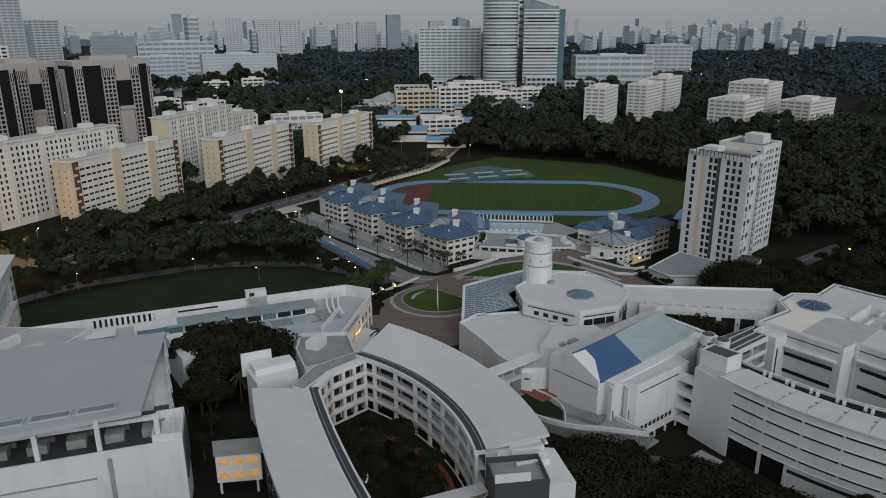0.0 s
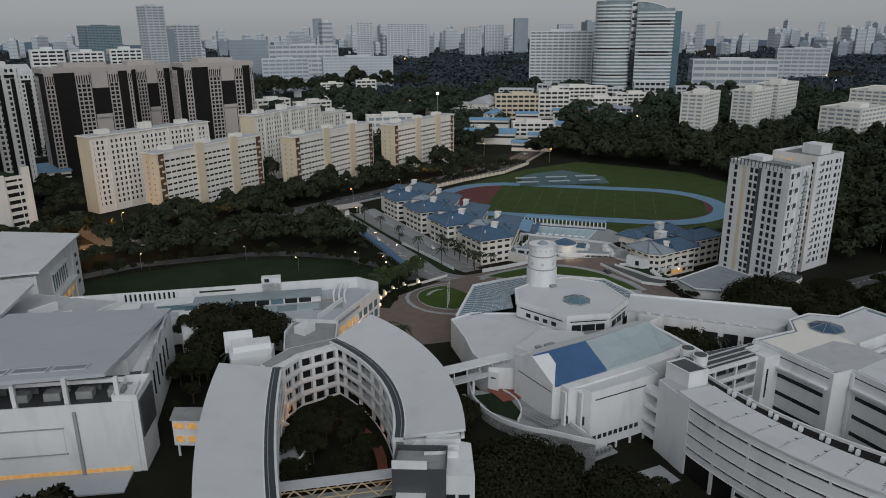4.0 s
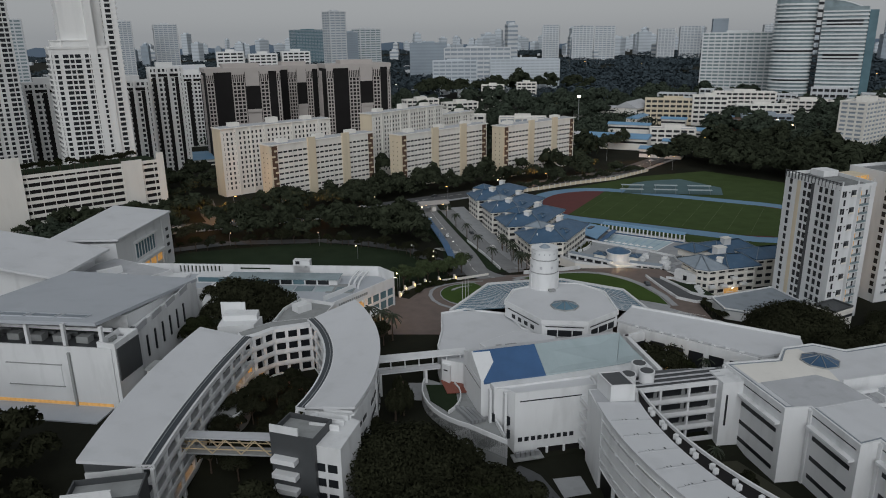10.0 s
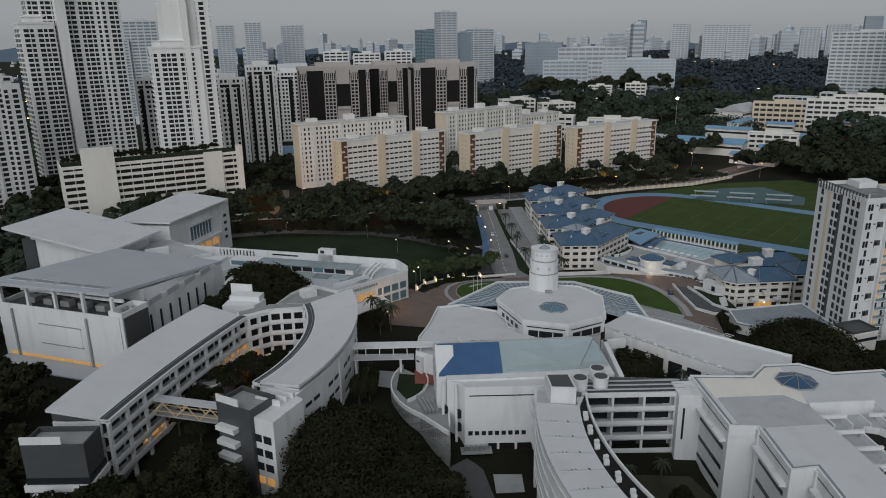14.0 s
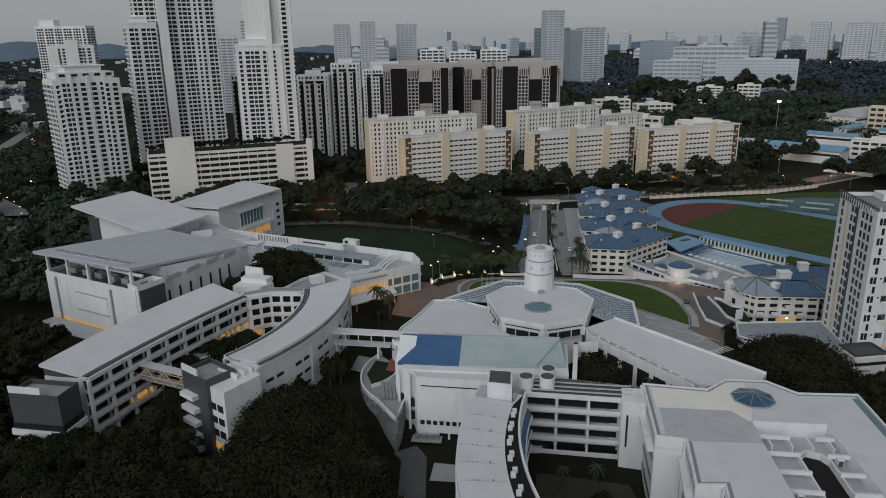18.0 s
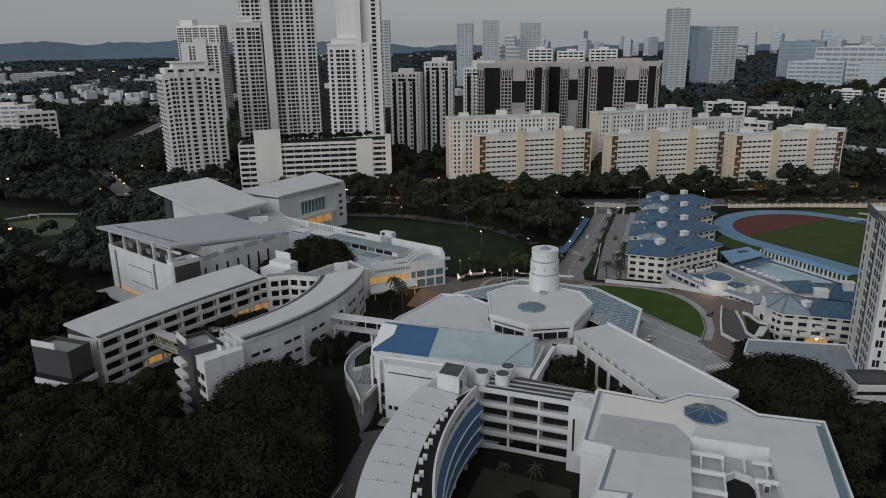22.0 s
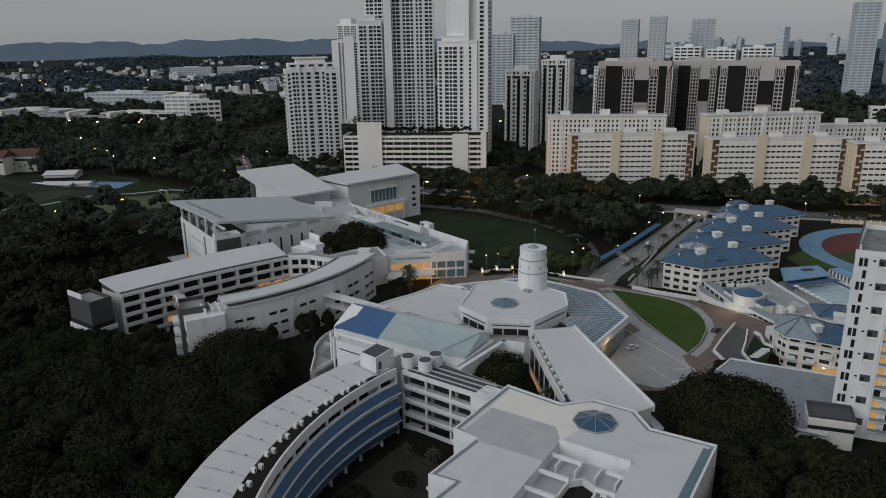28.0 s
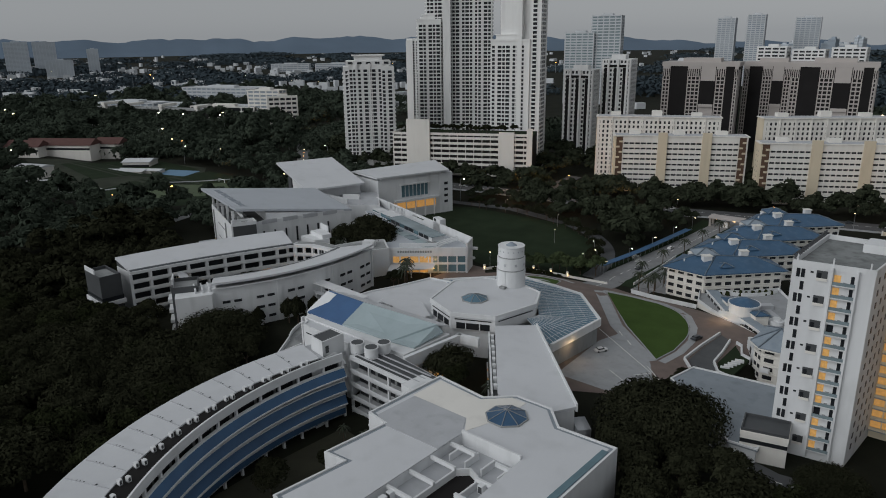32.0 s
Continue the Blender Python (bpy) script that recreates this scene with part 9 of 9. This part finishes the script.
LOWF = []
for rx, rz, h, bl, lv, sz in ((7.0, 6.0, 10, 12, 400, 1.45), (5.5, 5.0, 11, 10, 340, 1.3), (8.5, 5.5, 11, 14, 480, 1.5), (5.0, 7.5, 9, 10, 340, 1.3), (6.5, 8.0, 11, 12, 420, 1.4)):
    LOWF.append((np.array(crown_geo(rx, rz, bl, lv, sz, 27 + len(LOWF)).v), h))
rt = random.Random(11)


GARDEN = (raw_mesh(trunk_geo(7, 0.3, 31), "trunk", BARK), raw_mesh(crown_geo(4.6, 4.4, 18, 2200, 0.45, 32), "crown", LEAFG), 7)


def tree(x, y, size=1.0, label="", z=None, sort=None):
    tm, cm, h = sort or rt.choice(KINDS)
    z = ground_z(x, y) if z is None else z
    m = Matrix.Translation((x, y, z)) @ Matrix.Rotation(rt.uniform(0, 6.28), 4, "Z") @ Matrix.Scale(size * rt.uniform(0.82, 1.18), 4)
    th = new("tree", tm)
    th.matrix_basis = m
    tagged(th, label or "broad dark green tropical tree with a dense crown", "tree", "trees")
    cr = new("crown", cm)
    cr.parent = th
    cr.location = (0, 0, h * 0.62)
    return th


def free(x, y):
    return not any(inside(x, y, f) for f in FOOT)


def spots(poly, step, chance=1.0):
    x0, x1 = min(p[0] for p in poly), max(p[0] for p in poly)
    y = min(p[1] for p in poly)
    row, out = 0, []
    while y < max(p[1] for p in poly):
        x = x0 + (step / 2 if row % 2 else 0)
        while x < x1:
            px, py = x + rt.uniform(-0.35, 0.35) * step, y + rt.uniform(-0.35, 0.35) * step
            if rt.random() < chance and inside(px, py, poly) and free(px, py):
                out.append((px, py))
            x += step
        y += step * 0.87
        row += 1
    return out


def grove(poly, step, size, chance=1.0):
    for x, y in spots(poly, step, chance):
        tree(x, y, size)


def leaf_mesh(v, name, m):
    n = len(v)
    me = bpy.data.meshes.new(name)
    me.vertices.add(n), me.loops.add(n), me.polygons.add(n // 3)
    me.vertices.foreach_set("co", np.ascontiguousarray(v, dtype=np.float32).ravel())
    me.loops.foreach_set("vertex_index", np.arange(n, dtype=np.int32))
    me.polygons.foreach_set("loop_start", np.arange(0, n, 3, dtype=np.int32))
    me.update(calc_edges=True)
    me.materials.append(m)
    return me


def forest(poly, step, size, chance=1.0, m=None, z=None, label="dense dark tropical trees with uneven crowns"):
    """Many trees as one stand of leaves."""
    vs = []
    for x, y in spots(poly, step, chance):
        v, h = rt.choice(LOWF if m in (LEAFM, LEAFW, LEAFF) else LOW)
        a, s = rt.uniform(0, 6.28), size * rt.choice((0.6, 0.75, 0.85, 0.95, 1.0, 1.1, 1.4)) * rt.uniform(0.92, 1.08)
        c, q = math.cos(a) * s, math.sin(a) * s
        w = np.empty_like(v)
        w[:, 0], w[:, 1] = v[:, 0] * c - v[:, 1] * q + x, v[:, 0] * q + v[:, 1] * c + y
        w[:, 2] = (v[:, 2] + h * 0.55) * s + (ground_z(x, y) if z is None else z)
        vs.append(w)
    if vs:
        solo("tree_stand", leaf_mesh(np.concatenate(vs), "tree_stand", m or LEAF1), None, label, "trees", kind="stuff")


grove([(26, -12), (90, -30), (150, -10), (150, 42), (134, 52), (127, 76), (114, 90), (112, 80), (98, 70), (60, 62), (36, 66), (24, 60)], 9.4, 1.0)
forest([(-60, -60), (26, -60), (26, 60), (36, 66), (32, 92), (30, 108), (-22, 128), (-60, 140)], 8.6, 0.95)
forest([(26, -60), (90, -60), (90, -30), (26, -12)], 9, 0.95)
grove([(62, 90), (84, 92), (90, 118), (86, 134), (74, 130)], 7, 0.5)
grove([(238, 98), (250, 92), (252, 60), (300, 60), (300, 108), (262, 106), (250, 103)], 10.5, 0.9)
RAIN = (raw_mesh(trunk_geo(11, 0.7, 77), "trunk", BARK), raw_mesh(crown_geo(16.2, 5.8, 110, 24000, 0.5, 78), "crown", LEAF1))
for x, y, s, zz in ((242.5, 117, 1.0, 0), (281, 118, 0.5, 0), (272, 96, 0.7, 0), (108.5, 78.5, 0.95, 4.5), (119, 58, 1.0, 0), (106, 54, 1.0, 0), (126, 46, 1.0, 0), (86, 46, 0.95, 0), (66, 40, 0.95, 0)):
    th = new("rain_tree", RAIN[0])
    th.matrix_basis = Matrix.Translation((x, y, ground_z(x, y))) @ Matrix.Rotation(x, 4, "Z") @ Matrix.Scale(s, 4)
    tagged(th, "huge spreading dark tree with a domed crown", "tree", "trees")
    cr = new("crown", RAIN[1])
    cr.parent, cr.location = th, (0, 0, 4.5 + zz)
forest([(252, 60), (255, 20), (420, 20), (420, 118), (330, 116), (300, 114), (300, 60)], 9.5, 0.9)
grove([(46, 140), (58, 146), (64, 160), (76, 172), (60, 176), (50, 168)], 8.5, 0.62)
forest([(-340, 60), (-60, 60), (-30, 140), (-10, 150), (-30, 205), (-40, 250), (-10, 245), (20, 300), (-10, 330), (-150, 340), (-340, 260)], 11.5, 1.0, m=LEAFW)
forest([(20, 296), (60, 300), (105, 300), (160, 240), (160, 345), (110, 350), (20, 338)], 9.5, 0.85, m=LEAFM)
forest([(-60, 338), (120, 364), (240, 402), (330, 428), (300, 440), (235, 425), (160, 405), (80, 385), (20, 372), (-60, 356)], 8.5, 0.9, m=LEAFM)
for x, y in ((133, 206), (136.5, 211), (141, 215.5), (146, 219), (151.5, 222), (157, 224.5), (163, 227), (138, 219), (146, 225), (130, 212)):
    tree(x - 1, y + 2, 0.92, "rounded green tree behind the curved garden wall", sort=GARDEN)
forest([(250, 375), (300, 395), (400, 440), (420, 330), (440, 230), (360, 200), (330, 200), (312, 170), (320, 130), (640, 60), (700, 330), (560, 470), (470, 520), (400, 460), (300, 402)], 12.5, 1.15, m=LEAFM)
forest([(140, 400), (250, 448), (330, 470), (420, 520), (330, 520), (240, 480), (140, 440)], 12, 1.0, 0.7, m=LEAFM)
forest([(-170, 330), (-60, 340), (30, 395), (50, 430), (40, 500), (-120, 480), (-200, 400)], 13, 1.0, m=LEAFM)
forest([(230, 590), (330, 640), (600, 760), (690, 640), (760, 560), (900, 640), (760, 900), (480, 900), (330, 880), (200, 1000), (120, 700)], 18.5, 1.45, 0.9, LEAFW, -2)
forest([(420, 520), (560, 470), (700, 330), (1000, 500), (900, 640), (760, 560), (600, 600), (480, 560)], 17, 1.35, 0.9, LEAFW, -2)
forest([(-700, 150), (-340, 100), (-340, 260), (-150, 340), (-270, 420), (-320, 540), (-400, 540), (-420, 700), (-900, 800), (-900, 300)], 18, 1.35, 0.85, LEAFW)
for x, y, s in ((62, 186, 1.0), (68, 183, 1.1), (75, 181, 1.05), (83, 174, 0.95), (64, 174, 1.0), (72, 172, 0.9), (79, 168, 0.8), (57, 166, 0.9), (187, 104, 0.95), (190, 100, 0.8), (115, 152, 0.6), (112, 158, 0.5), (180, 46, 0.7), (184, 60, 0.55)):
    tree(x, y, s, "dark green court tree with a rounded crown")
for i in range(7):
    k = bow((235.5, 140.5), (236, 152), (262, 157.5), 16)[i]
    tree(k[0] - 2, k[1] + 1.5, 0.2, "clipped green shrub along the podium edge")


def palm(x, y, h, z=None):
    th = new("palm_tree", PALMT)
    z = ground_z(x, y) if z is None else z
    th.matrix_basis = Matrix.Translation((x, y, z)) @ Matrix.Rotation(rt.uniform(0, 6.28), 4, "Z") @ Matrix.Scale(h / 9, 4)
    tagged(th, "tall palm with arching green fronds", "palm tree", "palms")
    cr = new("fronds", PALMC)
    cr.parent = th
    cr.location = (0, 0, 9)


g = Geo()
for i in range(15):
    a = i * 2.4
    el = 0.9 - 1.5 * (i / 15)
    pr = None
    for k in range(6):
        f = k / 5
        p = Vector((math.cos(a) * 3.4 * f, math.sin(a) * 3.4 * f, 2.4 * el * f - 2.6 * f * f + 0.4))
        if pr is not None:
            sd = Vector((-math.sin(a), math.cos(a), 0)) * (0.55 * (1 - 0.6 * f))
            g.add([pr, p, p + sd - Vector((0, 0, 0.3)), pr + sd - Vector((0, 0, 0.3))], [(0, 1, 2, 3)])
            g.add([pr, p, p - sd - Vector((0, 0, 0.3)), pr - sd - Vector((0, 0, 0.3))], [(0, 1, 2, 3)])
        pr = p
PALMC = raw_mesh(g, "fronds", PALMM)
PALMT = Geo().tube(0, 0, -0.5, 9.2, 0.26, 0.17, 8).mesh("trunk", BARK)
for i in range(5):
    palm(178.8 + rt.uniform(-0.6, 0.6), 238 + 22 * i, 7.5)
for i in range(9):
    palm(190 + rt.uniform(-1.6, 1.6), 226 + (4.2, 4.6)[i % 2] * i + rt.uniform(-3, 3), rt.uniform(5.5, 8.5))
for x, y, h in ((201, 103, 7), (206, 99.5, 7), (112, 163, 9), (115.5, 159, 9), (118.5, 155, 9), (62, 168, 8), (68, 166, 8), (184, 72, 6), (176, 72, 5), (186, 221, 8), (192, 217, 7)):
    palm(x, y, h)

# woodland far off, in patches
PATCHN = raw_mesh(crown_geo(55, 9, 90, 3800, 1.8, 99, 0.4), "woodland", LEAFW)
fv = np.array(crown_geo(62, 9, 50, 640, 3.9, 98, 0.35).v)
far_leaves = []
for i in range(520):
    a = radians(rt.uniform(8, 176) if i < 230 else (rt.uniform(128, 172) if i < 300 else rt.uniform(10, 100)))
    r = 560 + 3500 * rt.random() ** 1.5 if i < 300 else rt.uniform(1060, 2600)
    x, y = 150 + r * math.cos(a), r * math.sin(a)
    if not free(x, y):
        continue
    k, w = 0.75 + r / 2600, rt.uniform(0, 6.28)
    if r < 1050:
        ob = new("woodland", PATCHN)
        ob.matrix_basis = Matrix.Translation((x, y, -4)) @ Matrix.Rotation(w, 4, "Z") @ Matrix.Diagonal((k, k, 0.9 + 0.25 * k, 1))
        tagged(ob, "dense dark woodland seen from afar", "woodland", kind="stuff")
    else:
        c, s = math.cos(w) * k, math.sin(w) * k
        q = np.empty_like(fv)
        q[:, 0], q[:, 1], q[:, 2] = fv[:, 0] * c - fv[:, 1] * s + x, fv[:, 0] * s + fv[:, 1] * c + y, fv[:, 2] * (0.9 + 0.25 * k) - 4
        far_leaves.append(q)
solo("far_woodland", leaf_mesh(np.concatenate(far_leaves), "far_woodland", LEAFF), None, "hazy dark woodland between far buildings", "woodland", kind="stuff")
# bushes round the sunken field
for p in shift(bow((160, 226), (150, 262), (100, 300), 22), -6) + [(92 - 7 * k, 298 + (k % 2)) for k in range(9)]:
    tree(p[0] + rt.uniform(-1.5, 1.5), p[1] + rt.uniform(-1.5, 1.5), rt.uniform(0.3, 0.55), "small dark tree beside the sunken field")
# slender cypress-like trees by the east wing
CYP = raw_mesh(crown_geo(1.5, 1, 14, 1400, 0.38, 61), "crown", LEAF1)
for v in CYP.vertices:
    v.co.z = v.co.z * 2.2 + 2.0
CYT = Geo().tube(0, 0, -0.5, 5, 0.16, 0.08, 7).mesh("trunk", BARK)
for x, y, s in ((104.8, 96, 1.0), (110.6, 104.5, 1.25), (113.2, 106.5, 1.35), (113.8, 113.5, 1.1), (107, 88, 1.1)):
    th = new("cypress_tree", CYT)
    th.matrix_basis = Matrix.Translation((x, y, ground_z(x, y))) @ Matrix.Scale(s * 1.5, 4)
    tagged(th, "slender dark conical tree beside the curved wing", "tree", "conical trees")
    cr = new("crown", CYP)
    cr.parent = th
# low hedges and shrubs
hedge = raw_mesh(crown_geo(1.6, 0.8, 6, 320, 0.28, 5), "hedge_bush", LEAF2)
for i in range(70):
    x, y = rt.uniform(128, 156), rt.uniform(196, 224)
    if free(x, y):
        ob = tagged(new("shrub", hedge), "low green shrub in the planted bed", "shrub", "shrubs")
        ob.matrix_basis = Matrix.Translation((x, y, ground_z(x, y) + 0.3)) @ Matrix.Scale(rt.uniform(0.7, 1.3), 4)
DECKS = [(cq(k)[0] - 4 + rt.uniform(-2, 2), cq(k)[1] + 7 + rt.uniform(-4, 6)) for k in range(3, 90, 3)]
for x, y in DECKS:
    tree(x, y, 0.42, "small tree on the car-park deck", z=27.3)

# ---- lamps and cars ----
POLE = Geo().tube(0, 0, -0.3, 8, 0.11, 0.07, 6).bar((0, 0, 7.9), (1.4, 0, 8.2), 0.1).mesh("pole", STEEL)
HEADW = Geo().box(1.5, 0, 8.05, 0.6, 0.4, 0.2).mesh("lamp_head", STLMP)
HEADO = Geo().box(1.5, 0, 8.05, 0.6, 0.4, 0.2).mesh("lamp_head", ORNG)
HEADC = Geo().box(1.5, 0, 8.05, 0.5, 0.35, 0.2).mesh("lamp_head", COOL)


def street_lamp(x, y, head, deg=0.0, s=1.0):
    th = new("street_lamp", POLE)
    th.matrix_basis = Matrix.Translation((x, y, ground_z(x, y))) @ Matrix.Rotation(radians(deg), 4, "Z") @ Matrix.Scale(s, 4)
    tagged(th, "grey street lamp with a glowing head", "street lamp", "street lamps")
    h = new("lamp_head", head)
    h.parent = th


for i, p in enumerate(shift(PUB, 8.6)):
    if i % 2 == 0:
        street_lamp(p[0], p[1], HEADW if i % 4 else HEADO, 110)
for i in range(5):
    street_lamp(164, 232 + 24 * i, HEADC if i % 2 else HEADW, 0, 0.85)
for x, y in ((104, 290), (146, 256), (60, 302), (120, 262), (152, 236), (154, 244), (128, 198), (130, 205)):
    street_lamp(x, y, HEADW if (x + y) % 3 else HEADC, x % 360, 0.8)
for i in range(22):
    f = i / 21
    street_lamp(-70 - 270 * f, 190 + 390 * f + 20 * math.sin(9 * f), HEADO if i % 3 else HEADW, 40)
for x, y in ((-100, 140), (20, 20), (60, 40), (-20, 60), (100, 30), (-140, 180), (-60, 110), (300, 105), (330, 95), (290, 60), (350, 140), (400, 180), (440, 240), (460, 330), (520, 260), (380, 420), (420, 480), (460, 500), (500, 420), (350, 470), (-40, 300), (0, 320), (30, 360), (60, 370), (560, 520), (600, 480), (380, 540)):
    if free(x, y):
        street_lamp(x, y, HEADW if (x * 7 + y) % 5 else HEADO, (x * 13) % 360, 1.3)
for i in range(34):
    x, y = rt.uniform(-420, 40), rt.uniform(150, 420)
    if free(x, y):
        street_lamp(x, y, (HEADO, HEADW, HEADC)[i % 3], 37 * i, 1.75)
for i in range(70):
    a, r = radians(rt.uniform(30, 165)), rt.uniform(560, 1900)
    x, y = 150 + r * math.cos(a), r * math.sin(a)
    if free(x, y):
        street_lamp(x, y, (HEADO, HEADW, HEADC)[i % 3], 37 * i, 2.0 + r / 1500)
fl_ = thing("floodlight_mast", 400, 640, -5, "tall floodlight mast with a bright head", "floodlight")
part("pole", Geo().tube(400, 640, -5, 32, 0.4, 0.25, 8), STEEL, fl_)
part("head", Geo().box(400, 640, 31, 3.2, 1.0, 2.0, 0.4), COOL, fl_)

CB = Geo().prism([(-2.1, -0.85), (2.1, -0.85), (2.1, 0.85), (-2.1, 0.85)], 0.3, 0.85)
CB.add([(-1.5, -0.8, 0.85), (1.1, -0.8, 0.85), (1.1, 0.8, 0.85), (-1.5, 0.8, 0.85), (-1.1, -0.65, 1.4), (0.5, -0.65, 1.4), (0.5, 0.65, 1.4), (-1.1, 0.65, 1.4)], [(4, 5, 6, 7), (0, 1, 5, 4), (1, 2, 6, 5), (2, 3, 7, 6), (3, 0, 4, 7)])
CARM = {k: CB.mesh("car_body", m) for k, m in (("w", CARW), ("d", CARD))}
CARG = Geo().prism([(-1.35, -0.78), (0.85, -0.78), (0.85, 0.78), (-1.35, 0.78)], 0.9, 1.3).mesh("car_windows", GLASS)
WHL = Geo().add(*(lambda n: ([(0.32 * math.cos(6.2832 * i / n), s, 0.32 * math.sin(6.2832 * i / n)) for s in (-0.1, 0.1) for i in range(n)], [tuple(range(n - 1, -1, -1)), tuple(range(n, 2 * n))] + [(i, (i + 1) % n, n + (i + 1) % n, n + i) for i in range(n)]))(10)).mesh("wheel", TYRE)


def car(x, y, deg, k="w", z=None):
    th = new("car", CARM[k])
    th.matrix_basis = Matrix.Translation((x, y, (ground_z(x, y) if z is None else z) + 0.14)) @ Matrix.Rotation(radians(deg), 4, "Z")
    tagged(th, "white parked car on the paving" if k == "w" else "dark car on the asphalt", "car", "cars")
    w = new("windows", CARG)
    w.parent = th
    for a in (-1.3, 1.3):
        for b in (-0.8, 0.8):
            o = new("wheel", WHL)
            o.parent, o.location = th, (a, b, 0.32)


car(206.5, 153, 60, "w"), car(226, 181, 75, "d"), car(172, 250, 88, "d"), car(170, 288, 88, "w"), car(187, 262, 90, "w"), car(184, 290, 90, "d")
for i in range(34):
    p = PUB[3 + rt.randrange(len(PUB) - 5)]
    q = (p[0] + rt.uniform(-5, 5), p[1] + rt.uniform(-4, 4))
    car(q[0], q[1], 18 + rt.choice((0, 180)), rt.choice("wd"))
for i in range(8):
    car(-62 - 10 * i, 158 + 24 * i, 112, rt.choice("wd"))

# trees against the south end of the long wing, and among far office blocks
for x, y, k in ((44, 57, 1.0), (52, 59, 1.05), (60, 63, 1.1), (68, 67, 1.1), (76, 70, 1.1), (83, 67, 1.1)):
    tree(x, y, k)
forest([(320, 1050), (640, 1080), (640, 1120), (320, 1140)], 26, 2.1, m=LEAFM, z=-2)
# trees between the boundary wall and the public road
vs = []
for k in range(34):
    x, y = bwp[0][0] + 116 * k / 34, 0
    y = 378 + (x - 243.5) * 0.305 + (5 if x < 322 else 9) + rt.uniform(-1.5, 1.5)
    v, h = rt.choice(LOWF)
    c = rt.uniform(0.32, 0.6)
    vs.append(v * c + np.array((x, y, h * 0.45 * c + ground_z(x, y))))
solo("tree_stand", leaf_mesh(np.concatenate(vs), "tree_stand", LEAFM), None, "row of dark trees behind the boundary wall", "trees", kind="stuff")
